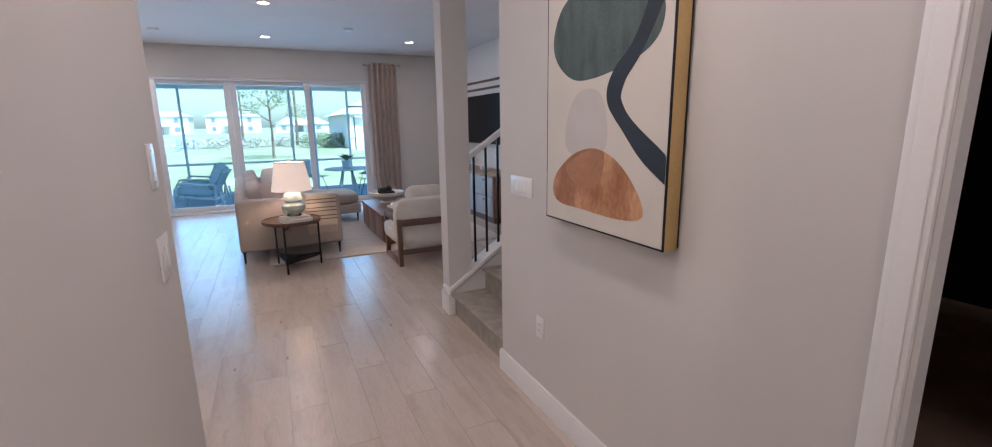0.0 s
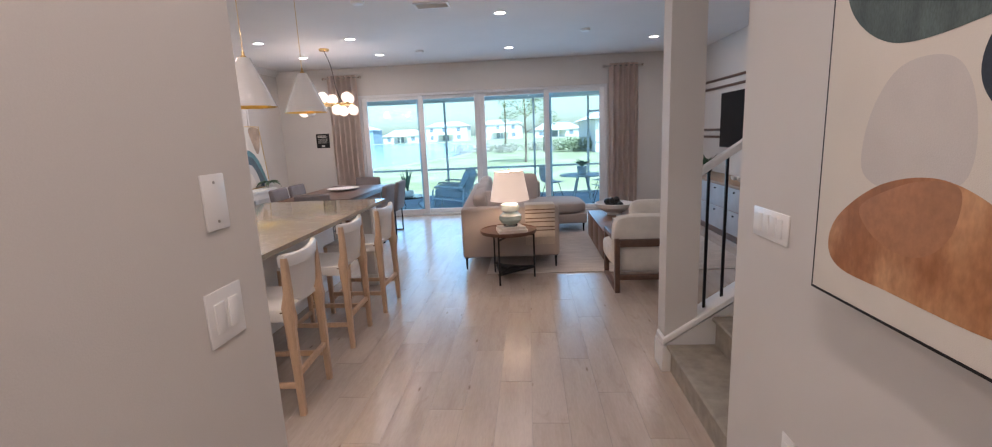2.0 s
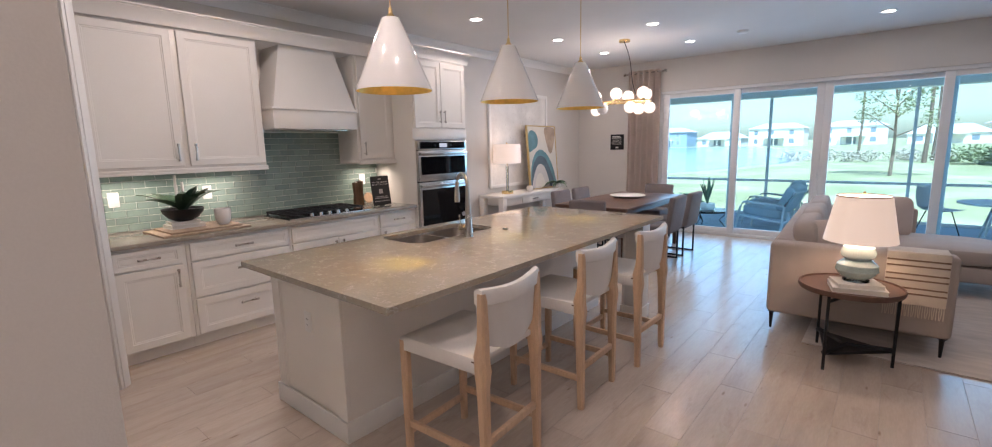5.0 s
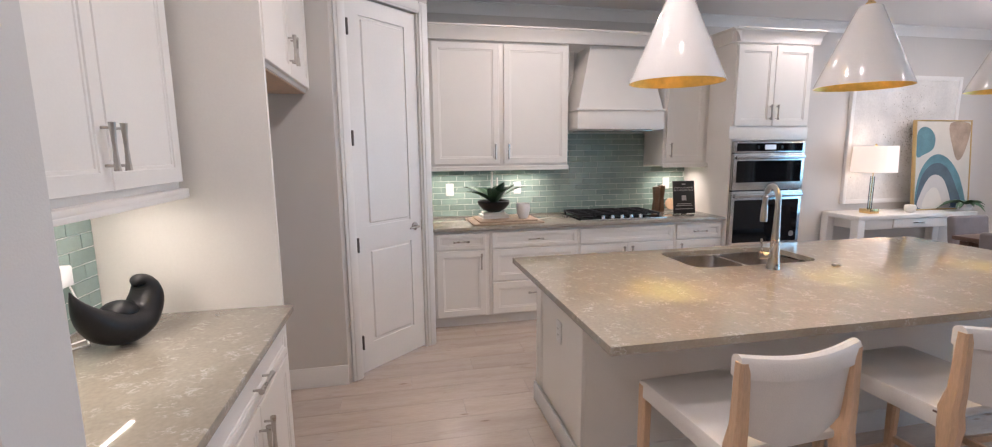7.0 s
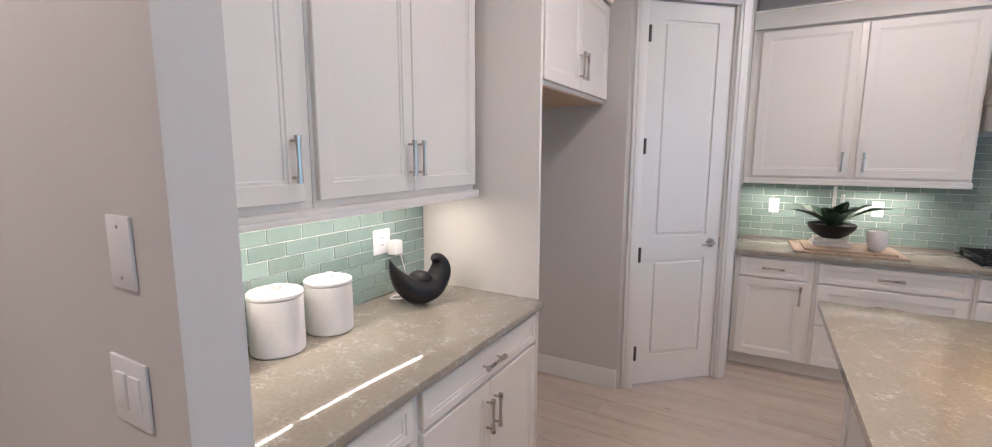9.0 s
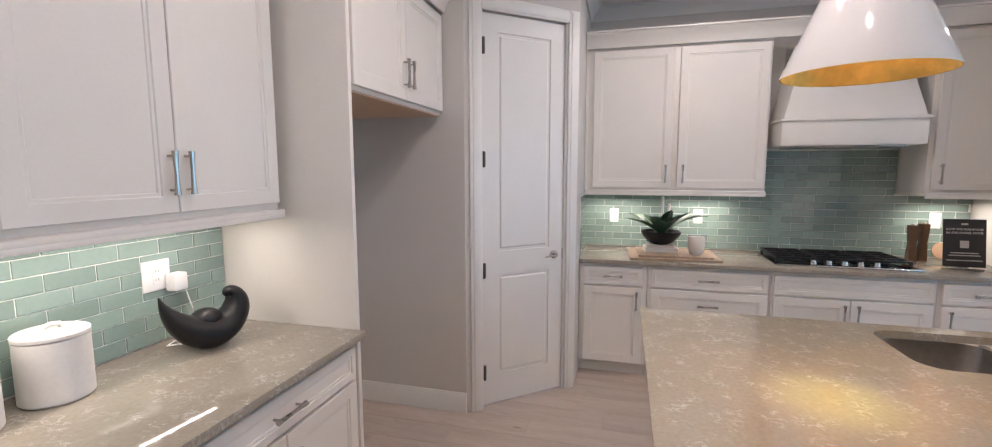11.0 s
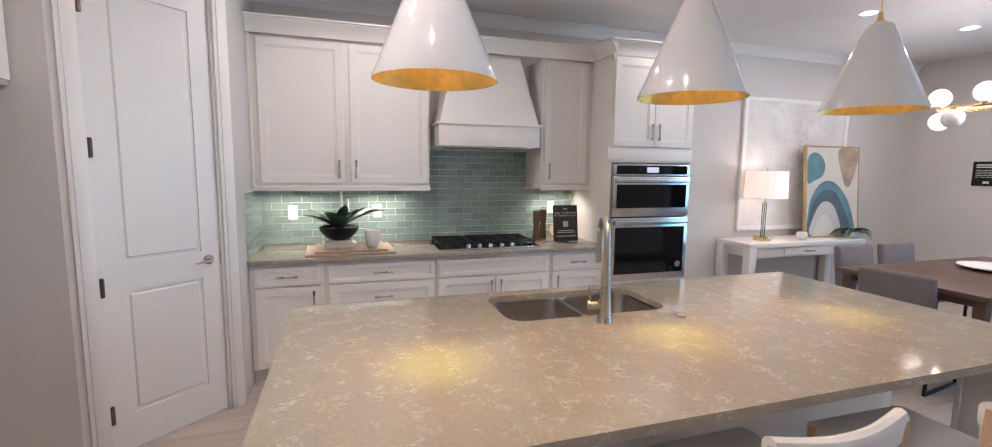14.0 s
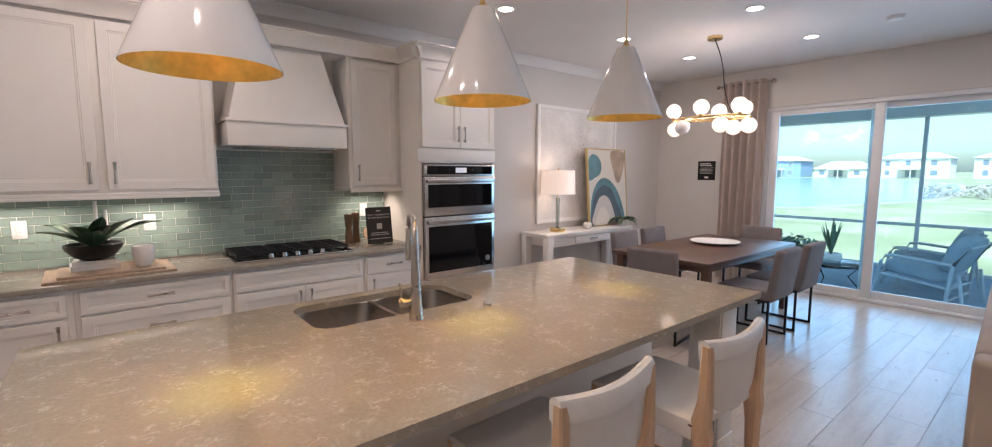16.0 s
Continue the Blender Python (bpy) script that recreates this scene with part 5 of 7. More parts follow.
for i in range(900):
    a, r = rs.uniform(0, 6.283), abs(rs.gauss(0, 0.33))
    yy, zz = 8.5 + r * math.cos(a) * 0.9, 1.72 + r * math.sin(a) * 1.25
    if 7.66 < yy < 9.09 and 0.98 < zz < 2.32:
        k = rs.uniform(0.003, 0.011)
        v = [b.verts.new((0.0305 + rs.uniform(0, 0.001), yy + k * math.cos(t + a), zz + k * math.sin(t + a))) for t in (0, 2.1, 4.2)]
        b.faces.new(v)
flk = part("silver_flakes", b, material("silver_leaf", (0.5, 0.47, 0.42), 0.3, 0.8, var=0.4, scale=30, bump=0), cvs, "scattered silver leaf flakes")
flk["kind"] = "stuff"

p2 = thing("leaning_painting", pose(-4.10, 0, 0.822, 0, -4.5, 0), "abstract blue arches canvas in a gold frame leaning on the wall", "painting")
b = bmesh.new()
PY0, PY1, PH = 8.36, 9.2, 1.06
for a, c, d, e in ((PY0, PY0 + 0.015, 0, PH), (PY1 - 0.015, PY1, 0, PH), (PY0 + 0.015, PY1 - 0.015, 0, 0.015), (PY0 + 0.015, PY1 - 0.015, PH - 0.015, PH)):
    box(b, -0.04, 0.0, a, c, d, e, 0.002)
part("frame", b, GOLD_FRAME, p2)
cv = part("canvas", boxed(-0.035, -0.006, PY0 + 0.016, PY1 - 0.016, 0.016, PH - 0.016), CANVAS, p2)


def p2_yz(u, v):
    return (PY0 + 0.018 + u * (PY1 - PY0 - 0.026), 0.018 + v * (PH - 0.026))


for name, mt, dx, pts in (("teal_shape", TEAL, 0.0, ((0.01, 0.6), (0.01, 0.85), (0.12, 0.93), (0.26, 0.9), (0.34, 0.8), (0.3, 0.68), (0.15, 0.62))),
                          ("outer_arch", TEAL, 0.0006, ((0.01, 0.02), (0.05, 0.35), (0.2, 0.55), (0.4, 0.62), (0.62, 0.55), (0.82, 0.35), (0.95, 0.02), (0.8, 0.02), (0.5, 0.02), (0.2, 0.02))),
                          ("middle_arch", NAVY, 0.0012, ((0.02, 0.02), (0.08, 0.3), (0.22, 0.47), (0.42, 0.52), (0.6, 0.44), (0.75, 0.25), (0.85, 0.02), (0.5, 0.02), (0.2, 0.02))),
                          ("inner_arch", PALE, 0.0018, ((0.06, 0.02), (0.12, 0.2), (0.26, 0.36), (0.42, 0.38), (0.56, 0.28), (0.66, 0.02), (0.4, 0.02))),
                          ("ivory_core", CANVAS, 0.0024, ((0.14, 0.02), (0.2, 0.16), (0.32, 0.24), (0.43, 0.2), (0.5, 0.02), (0.3, 0.02))),
                          ("tan_shape", BEIGE, 0.0, ((0.6, 0.96), (0.96, 0.97), (0.97, 0.82), (0.86, 0.6), (0.76, 0.55), (0.68, 0.66)))):
    part(name, blob(bmesh.new(), [p2_yz(u, v) for u, v in pts], -0.0058 + dx), mt, cv)


cl = thing("table_lamp", pose(-4.08, 7.7, 0.8205), "glass table lamp with brass foot and lit linen drum shade", "table lamp")
part("foot", boxed(-0.065, 0.065, -0.065, 0.065, 0.0, 0.05, 0.004), BRASS, cl)
part("column", lathe(bmesh.new(), [(0.022, 0.05), (0.022, 0.42)], 18), CLEAR, cl, "clear glass column")
part("stem", tube(bmesh.new(), [(0, 0, 0.05), (0, 0, 0.5)], 0.005, 8), BRASS, cl)
part("shade", lathe(bmesh.new(), [(0.215, 0.47), (0.205, 0.76), (0.203, 0.76), (0.213, 0.47)], 36, caps=False), SHADE, cl, "lit pale drum shade")
part("finial", lathe(bmesh.new(), [(0.008, 0.755), (0.012, 0.77), (0.004, 0.785)], 10), BRASS, cl)
bulb("console_lamp_bulb", (-4.08, 7.7, 1.44), 1.8, (1.0, 0.72, 0.45), 0.04)
solid("small_brass_bowl", lathe(bmesh.new(), [(0.03, 0), (0.05, 0.02), (0.058, 0.06), (0.05, 0.085), (0.04, 0.09)], 20), PAPER, "small round pale ornament on the console", "ornament", "thing", pose(-4.0, 8.18, 0.8205))


def leaves(b, n, length, width, spread, rs, at=(0, 0, 0), droop=0.5, rise=0.7):
    for i in range(n):
        a = 2.4 * i + rs.uniform(-0.3, 0.3)
        ln = length * rs.uniform(0.7, 1.1)
        out = spread * rs.uniform(0.5, 1.15)
        prev = None
        for k in range(7):
            t = k / 6
            r = ln * out * t
            z = ln * (rise * t - droop * out * t * t)
            w = width * (math.sin(math.pi * min(1, 0.18 + 0.82 * t)) ** 0.8) * (1 if k < 6 else 0.05)
            c = Vector((at[0] + r * math.cos(a), at[1] + r * math.sin(a), at[2] + z))
            s = Vector((-math.sin(a), math.cos(a), 0)) * w
            row = [b.verts.new(c - s + Vector((0, 0, w * 0.35))), b.verts.new(c - Vector((0, 0, 0.004))), b.verts.new(c + s + Vector((0, 0, w * 0.35)))]
            if prev:
                b.faces.new((prev[0], prev[1], row[1], row[0]))
                b.faces.new((prev[1], prev[2], row[2], row[1]))
            prev = row
    return b


def potted(m, label, pot_prof, pot_mat, leaf_args, leaf_mat, name="potted_plant"):
    p = thing(name, m, label, "plant")
    part("pot", lathe(bmesh.new(), pot_prof, 26, caps=False), pot_mat, p)
    part("foliage", leaves(bmesh.new(), **leaf_args), leaf_mat, p)
    return p


potted(pose(-3.97, 8.93, 0.8205), "small trailing green plant in a pale bowl", [(0.0, 0.0), (0.05, 0.0), (0.075, 0.04), (0.07, 0.08), (0.06, 0.075), (0.0, 0.07)], CERAMIC, dict(n=30, length=0.24, width=0.022, spread=1.1, rs=random.Random(4), at=(0, 0, 0.07), droop=0.7, rise=0.6), LEAF2)


def wall_sign(m, w, h, label, lines):
    s = thing("wall_sign", m, label, "sign")
    part("board", boxed(-w / 2, w / 2, -0.012, 0, -h / 2, h / 2, 0.002), BLACK, s)
    for z, x0, x1, t in lines:
        part("text_line", boxed(x0 * w, x1 * w, -0.0136, -0.0118, z * h - t * h / 2, z * h + t * h / 2), PAPER, s)
    return s


wall_sign(pose(-3.54, WALL_N, 1.58), 0.265, 0.28, "small black notice with pale unreadable lines on the wall", [(0.36, -0.38, 0.25, 0.05), (0.27, -0.38, 0.32, 0.05)] + [(0.14 - 0.07 * i, -0.38, 0.38 - 0.07 * (i % 2), 0.018) for i in range(5)] + [(-0.36, -0.1, 0.12, 0.1)])


def curtain(x0, x1, z, label):
    c = thing("curtain", pose(0, WALL_N - 0.09, 0), label, "curtain", "curtains beside the sliding doors")
    t = bmesh.new()
    n = 90
    rows = (0.01, 0.5, 1.2, 2.0, z + 0.045)
    cols = []
    for i in range(n + 1):
        u = i / n
        wave = math.sin(u * 2 * math.pi * 5.5)
        cols.append([t.verts.new((x0 + 0.06 + (x1 - x0 - 0.12) * (u + 0.012 * math.sin(u * 31 + zz)), (0.045 + 0.012 * math.sin(zz * 1.3)) * wave, zz)) for zz in rows])
    for a, c2 in zip(cols, cols[1:]):
        for k in range(len(rows) - 1):
            t.faces.new((a[k], c2[k], c2[k + 1], a[k + 1]))
    bmesh.ops.solidify(t, geom=t.faces[:], thickness=0.004)
    part("cloth", t, CURTAIN, c)
    rb = tube(bmesh.new(), [(x0, 0, z), (x1, 0, z)], 0.012, 12)
    rd = part("rod", rb, NICKEL, c, "brushed metal rod")
    for x in (x0 - 0.02, x1 + 0.02):
        part("finial", lathe(bmesh.new(), [(0.0, -0.03), (0.022, -0.022), (0.03, 0), (0.022, 0.022), (0.0, 0.03)], 16, (x, 0, z), caps=False), NICKEL, rd)
    for x in (x0 + 0.03, x1 - 0.03):
        part("bracket", boxed(x - 0.008, x + 0.008, 0, 0.088, z - 0.01, z + 0.01), NICKEL, rd)
    return c


curtain(-3.36, -2.66, 2.76, "taupe grommet curtain gathered on a metal rod")
curtain(2.03, 2.69, 2.72, "taupe grommet curtain gathered on a metal rod")

# ceiling details
vent = thing("ceiling_vent", pose(-0.42, 6.3, CEIL), "white slatted ceiling air vent", "vent")
b = bmesh.new()
for a, c, d, e in ((-0.19, 0.19, -0.11, -0.085), (-0.19, 0.19, 0.085, 0.11), (-0.19, -0.165, -0.085, 0.085), (0.165, 0.19, -0.085, 0.085)):
    box(b, a, c, d, e, -0.012, 0, 0.002)
part("frame", b, TRIM, vent)
for i in range(7):
    part("slat", boxed(-0.165, 0.165, -0.009, 0.009, -0.0015, 0.0015, m=pose(0, -0.072 + i * 0.024, -0.008, 35)), TRIM, vent)
# flat black sheet that paints the shade seen between the slats
part("duct", boxed(-0.165, 0.165, -0.085, 0.085, -0.0025, -0.0015), BLACK, vent)
for x, yy in ((-1.13, 6.0), (1.4, 8.0), (-1.16, 8.95)):
    solid("smoke_detector", lathe(bmesh.new(), [(0.07, 0), (0.07, -0.012), (0.055, -0.03), (0.0, -0.032)], 24, caps=False), PLASTIC, "round white ceiling detector", "detector", "thing", pose(x, yy, CEIL))
# two downlights added on the unseen hall ceiling to lift the dim hall
for x, yy in ((0.64, -0.35), (0.64, 1.5)):
    lamp = thing("recessed_light", pose(x, yy, CEIL), "added recessed downlight in the unseen hall ceiling", "ceiling light", "recessed downlights")
    part("ring", lathe(bmesh.new(), [(0.082, 0.0), (0.082, -0.004), (0.078, -0.008), (0.062, -0.006), (0.058, 0.0)], 28, caps=False), TRIM, lamp)
    part("lens", lathe(bmesh.new(), [(0.06, -0.0005), (0.06, -0.003)], 24), LAMP_ON, lamp)
    area("downlight", pose(x, yy, CEIL - 0.012), 0.11, 0.11, 10.5, LAMP_COLOUR, "DISK")

# ---- living room ----
rug = solid("area_rug", boxed(0.05, 3.0, 6.12, 9.35, 0.001, 0.012, 0.004), RUG, "large pale woven rug under the seating", "rug", "thing")
sofa = thing("sectional_sofa", pose(-0.235, 6.275, 0, 0, 0, 3.0), "stone-coloured sectional sofa with a chaise on black legs", "sofa")


def cushion(x0, x1, y0, y1, z0, z1, r=0.05, m=None, puff=0.03):
    t = bmesh.new()
    n = 8
    sx, sy, sz = (x1 - x0) / 2, (y1 - y0) / 2, (z1 - z0) / 2
    bmesh.ops.create_cube(t, size=2)
    bmesh.ops.subdivide_edges(t, edges=t.edges[:], cuts=7, use_grid_fill=True)
    for v in t.verts:
        p = v.co.copy()
        e = 6.0
        k = (abs(p.x) ** e + abs(p.y) ** e + abs(p.z) ** e) ** (1 / e)
        p = p / k
        bul = 1 + puff * (1 - min(1, p.x * p.x)) * (1 - min(1, p.y * p.y)) / max(sz, 0.02) * 0.4
        v.co = Vector(((x0 + x1) / 2 + p.x * sx, (y0 + y1) / 2 + p.y * sy, (z0 + z1) / 2 + p.z * sz * bul))
    if m is not None:
        bmesh.ops.transform(t, matrix=m, verts=t.verts)
    return t


part("near_arm", boxed(0.0, 1.13, 0.0, 0.17, 0.15, 0.74, 0.035, seg=3), SOFA, sofa)
part("back_frame", boxed(0.0, 0.17, 0.175, 3.0, 0.15, 0.74, 0.035, seg=3), SOFA, sofa)
part("far_back", boxed(0.175, 1.13, 2.83, 3.0, 0.15, 0.74, 0.035, seg=3), SOFA, sofa)
part("base", boxed(0.172, 1.12, 0.175, 2.825, 0.15, 0.3, 0.015), SOFA, sofa)
part("chaise_base", boxed(1.125, 1.78, 1.9, 2.82, 0.15, 0.3, 0.02), SOFA, sofa)
for y0, y1 in ((0.18, 1.03), (1.035, 1.88)):
    part("seat_cushion", cushion(0.175, 1.13, y0, y1, 0.3, 0.47), SOFA, sofa)
part("chaise_cushion", cushion(0.175, 1.79, 1.89, 2.82, 0.3, 0.48), SOFA, sofa)
for y0, y1 in ((0.2, 1.05), (1.06, 1.9), (1.92, 2.8)):
    part("back_cushion", cushion(-0.09, 0.1, y0, y1, 0.0, 0.42, m=pose(0.27, 0, 0.46, 0, -10, 0)), SOFA, sofa)
for x, yy in ((0.04, 0.035), (1.085, 0.035), (0.04, 2.95), (1.085, 2.95), (1.73, 1.96), (1.73, 2.76)):
    part("leg", lathe(bmesh.new(), [(0.009, 0.013), (0.016, 0.14), (0.03, 0.152)], 10, (x, yy, 0)), BLACK_METAL, sofa, "slim black metal leg")
PILLOW = material("taupe_pillow_cloth", (0.5, 0.42, 0.38), 0.9, var=0.08, scale=5, fine=300, bump=0.3)
for x, yy, z, rx, rz, mt in ((0.42, 0.42, 0.62, 62, 40, PILLOW), (0.45, 2.5, 0.63, 66, -20, CREAM), (0.7, 2.62, 0.62, 70, 5, PILLOW)):
    solid("throw_pillow", cushion(-0.23, 0.23, -0.23, 0.23, -0.07, 0.07, puff=0.08), mt, "soft taupe throw pillow on the sofa", "pillow", "thing", pose(-0.235 + x, 6.275 + yy, z + 0.05, rx, 0, rz))
THROW = material("cream_striped_throw", (0.62, 0.54, 0.45), 0.95, var=0.1, scale=6, fine=240, bump=0.4)
STRIPE = material("brown_wool_stripe", (0.2, 0.13, 0.09), 0.95, var=0.1, scale=6, fine=240, bump=0.4)
th = thing("throw_blanket", pose(0.5, 6.3135, 0, 0, 0, 3), "cream throw with brown stripes and fringe over the sofa arm", "blanket")
b = boxed(0.0, 0.34, -0.018, 0.185, 0.742, 0.758, 0.006)
box(b, 0.0, 0.34, -0.02, -0.004, 0.38, 0.752, 0.005)
box(b, 0.0, 0.34, 0.175, 0.19, 0.55, 0.752, 0.005)
part("cloth", b, THROW, th)
for z in (0.7, 0.66, 0.6, 0.56, 0.5, 0.46):
    part("stripe", boxed(0.002, 0.338, -0.0225, -0.019, z - 0.006, z + 0.006), STRIPE, th, "brown woven stripe")
b = bmesh.new()
for i in range(28):
    x = 0.006 + i * 0.0121
    tube(b, [(x, -0.012, 0.385), (x + 0.002 * math.sin(i), -0.014, 0.34), (x + 0.004 * math.sin(i * 2.1), -0.012, 0.29)], 0.0028, 5)
part("fringe", b, THROW, th)["kind"] = "stuff"

st = thing("side_table", pose(0.32, 5.96, 0, 0, 0, 10), "round wooden side table on three black metal legs", "side table")
part("top", lathe(bmesh.new(), [(0.25, 0.515), (0.298, 0.52), (0.305, 0.535), (0.302, 0.556), (0.294, 0.556), (0.29, 0.545), (0.0, 0.545)], 36, caps=False), WALNUT, st)
legs = [(0.275 * math.cos(a), 0.275 * math.sin(a)) for a in (radians(-120), radians(0), radians(120))]
for x, yy in legs:
    part("leg", boxed(x - 0.009, x + 0.009, yy - 0.009, yy + 0.009, 0.0, 0.516, 0.001), BLACK_METAL, st)
for i in range(3):
    for z, r in ((0.12, 0.019), (0.48, 0.012)):
        part("brace", tube(bmesh.new(), [(*legs[i], z), (0, 0, z)], r, 6), BLACK_METAL, st)
part("lower_shelf", lathe(bmesh.new(), [(0.262, 0.1), (0.268, 0.11), (0.262, 0.12)], 3, m=pose(0, 0, 0, 0, 0, 120)), BLACK_METAL, st)


def book(x, yy, z, w, d, h, rz, mat, label):
    k = thing("book", pose(x, yy, z, 0, 0, rz), label, "book")
    part("cover", boxed(-w / 2, w / 2, -d / 2, d / 2, 0, 0.003), mat, k)
    part("pages", boxed(-w / 2 + 0.004, w / 2 - 0.004, -d / 2 + 0.004, d / 2 - 0.001, 0.003, h - 0.003), PAPER, k)
    part("cover", boxed(-w / 2, w / 2, -d / 2, d / 2, h - 0.003, h), mat, k)
    part("spine", boxed(-w / 2, w / 2, d / 2 - 0.001, d / 2 + 0.002, 0, h), mat, k)
    return k


book(0.36, 5.87, 0.5455, 0.3, 0.24, 0.032, 12, CERAMIC, "large white book on the side table")
book(0.355, 5.87, 0.578, 0.26, 0.2, 0.025, 20, PAPER, "pale book stacked on the side table")
tl = thing("table_lamp", pose(0.35, 5.89, 0.6035), "celadon double-gourd lamp with a lit tapered linen shade", "table lamp")
part("foot", lathe(bmesh.new(), [(0.075, 0), (0.075, 0.012), (0.06, 0.018)], 28), CLEAR, tl, "clear acrylic foot")
part("base", lathe(bmesh.new(), [(0.05, 0.016), (0.095, 0.035), (0.122, 0.075), (0.115, 0.115), (0.08, 0.145), (0.072, 0.152)], 32, caps=False), CELADON, tl, "celadon glazed lower gourd")
part("upper_base", lathe(bmesh.new(), [(0.07, 0.15), (0.095, 0.17), (0.1, 0.2), (0.085, 0.235), (0.03, 0.255), (0.012, 0.27), (0.012, 0.31)], 32, caps=False), material("pale_celadon", (0.5, 0.58, 0.55), 0.15, var=0.06, scale=10, bump=0.01, coat=0.5), tl, "pale celadon upper gourd")
part("shade", lathe(bmesh.new(), [(0.205, 0.275), (0.15, 0.575), (0.148, 0.575), (0.203, 0.275)], 36, caps=False), SHADE, tl, "lit tapered linen shade")
part("shade_trim", tube(bmesh.new(), [(0.151 * math.cos(2 * math.pi * i / 36), 0.151 * math.sin(2 * math.pi * i / 36), 0.575) for i in range(36)], 0.004, 6, closed=True), WALNUT, tl)
part("finial", lathe(bmesh.new(), [(0.006, 0.57), (0.012, 0.59), (0.004, 0.605)], 10), BRASS, tl)
bulb("side_lamp_bulb", (0.35, 5.89, 1.03), 6, (1.0, 0.72, 0.45), 0.04)

ac = thing("armchair", pose(1.36, 5.4, 0), "cream upholstered armchair in a dark walnut frame", "armchair")
for x in (0.0, 0.72):
    b = bmesh.new()
    box(b, x, x + 0.045, 0.0, 0.07, 0.0, 0.53, 0.004)
    box(b, x, x + 0.045, 0.62, 0.69, 0.0, 0.53, 0.004)
    box(b, x, x + 0.045, 0.07, 0.62, 0.0, 0.05, 0.004)
    box(b, x, x + 0.045, 0.07, 0.62, 0.485, 0.53, 0.004)
    part("side_frame", b, WALNUT, ac, "dark walnut sled frame")
part("back_rail", boxed(0.045, 0.72, 0.0, 0.05, 0.455, 0.525, 0.004), WALNUT, ac)
part("lower_rail", boxed(0.045, 0.72, 0.0, 0.05, 0.13, 0.18, 0.004), WALNUT, ac)
part("seat", cushion(-0.03, 0.8, 0.06, 0.72, 0.24, 0.44), CREAM, ac)
part("backrest", cushion(-0.01, 0.775, -0.07, 0.1, 0.18, 0.75, m=pose(0, 0.15, 0, 4, 0, 0), puff=0.0), CREAM, ac)
solid("throw_pillow", cushion(-0.22, 0.22, -0.22, 0.22, -0.07, 0.07, puff=0.08), CREAM, "cream throw pillow on the armchair", "pillow", "thing", pose(1.78, 5.72, 0.64, 68, 0, 0))

ct = thing("coffee_table", pose(1.42, 6.45, 0.012), "low walnut block coffee table on the rug", "coffee table")
part("body", boxed(0.0, 0.75, 0.0, 1.45, 0.03, 0.36, 0.003), WALNUT_LIGHT, ct)
part("top", boxed(-0.015, 0.765, -0.015, 1.465, 0.36, 0.39, 0.004), WALNUT_LIGHT, ct)
part("plinth", boxed(0.03, 0.72, 0.03, 1.42, 0.0, 0.03), WALNUT, ct)
for i in range(3):
    part("door", boxed(-0.012, 0.0, 0.01 + i * 0.48, 0.475 + i * 0.48, 0.04, 0.355, 0.003), WALNUT_LIGHT, ct)
bowl = thing("pedestal_bowl", pose(1.72, 7.55, 0.4025), "white footed bowl holding black beads on the coffee table", "bowl")
part("bowl", lathe(bmesh.new(), [(0.1, 0.0), (0.1, 0.012), (0.085, 0.03), (0.14, 0.05), (0.24, 0.11), (0.262, 0.16), (0.25, 0.165), (0.22, 0.12), (0.1, 0.07), (0.0, 0.065)], 36, caps=False), CERAMIC, bowl)
for i in range(9):
    a = i * 0.62
    solid("bead", lathe(bmesh.new(), [(0.045 * math.sin(math.pi * k / 10), -0.045 * math.cos(math.pi * k / 10)) for k in range(11)], 16, caps=False), BLACK, "black wooden bead in the bowl", "ornament", "thing", pose(1.72 + 0.09 * math.cos(a), 7.55 + 0.09 * math.sin(a), 0.4025 + 0.125 + 0.011 * i), "black beads")
book(1.8, 7.0, 0.4025, 0.33, 0.26, 0.03, 6, CERAMIC, "white book on the coffee table")
book(1.81, 7.0, 0.433, 0.28, 0.22, 0.03, -4, PAPER, "pale book on the coffee table")

tvc = thing("media_console", pose(3.22, 6.95, 0), "grey-fronted wooden media console on a recessed plinth", "media console")
GREYFRONT = material("blue_grey_front", (0.36, 0.38, 0.41), 0.5, var=0.08, scale=5, fine=60, bump=0.02)
part("body", boxed(0.015, 0.54, 0.0, 2.55, 0.1, 0.74, 0.003), WALNUT_LIGHT, tvc)
part("top", boxed(0.0, 0.545, -0.01, 2.56, 0.74, 0.77, 0.003), OAK_BOARD, tvc)
part("plinth", boxed(0.05, 0.5, 0.05, 2.5, 0.0, 0.1), WALNUT, tvc)
for i in range(4):
    for z0, z1 in ((0.115, 0.42), (0.43, 0.73)):
        d = part("drawer", boxed(0.0, 0.016, 0.01 + i * 0.635, 0.635 + i * 0.635, z0, z1, 0.002), GREYFRONT, tvc)
        part("knob", lathe(bmesh.new(), [(0.008, 0), (0.012, 0.02)], 10, m=pose(0.0, 0.32 + i * 0.635, z1 - 0.05, 0, -90)), BLACK_METAL, d)
tv = thing("television", pose(X_E, 7.66, 1.2), "large black wall-mounted television, off", "television")
part("case", boxed(-0.065, -0.025, 0, 1.47, 0, 0.86, 0.004), BLACK_METAL, tv)
part("screen", boxed(-0.067, -0.0645, 0.01, 1.46, 0.015, 0.85), SCREEN, tv)
part("wall_bracket", boxed(-0.025, 0.0, 0.5, 0.97, 0.2, 0.65), BLACK_METAL, tv)
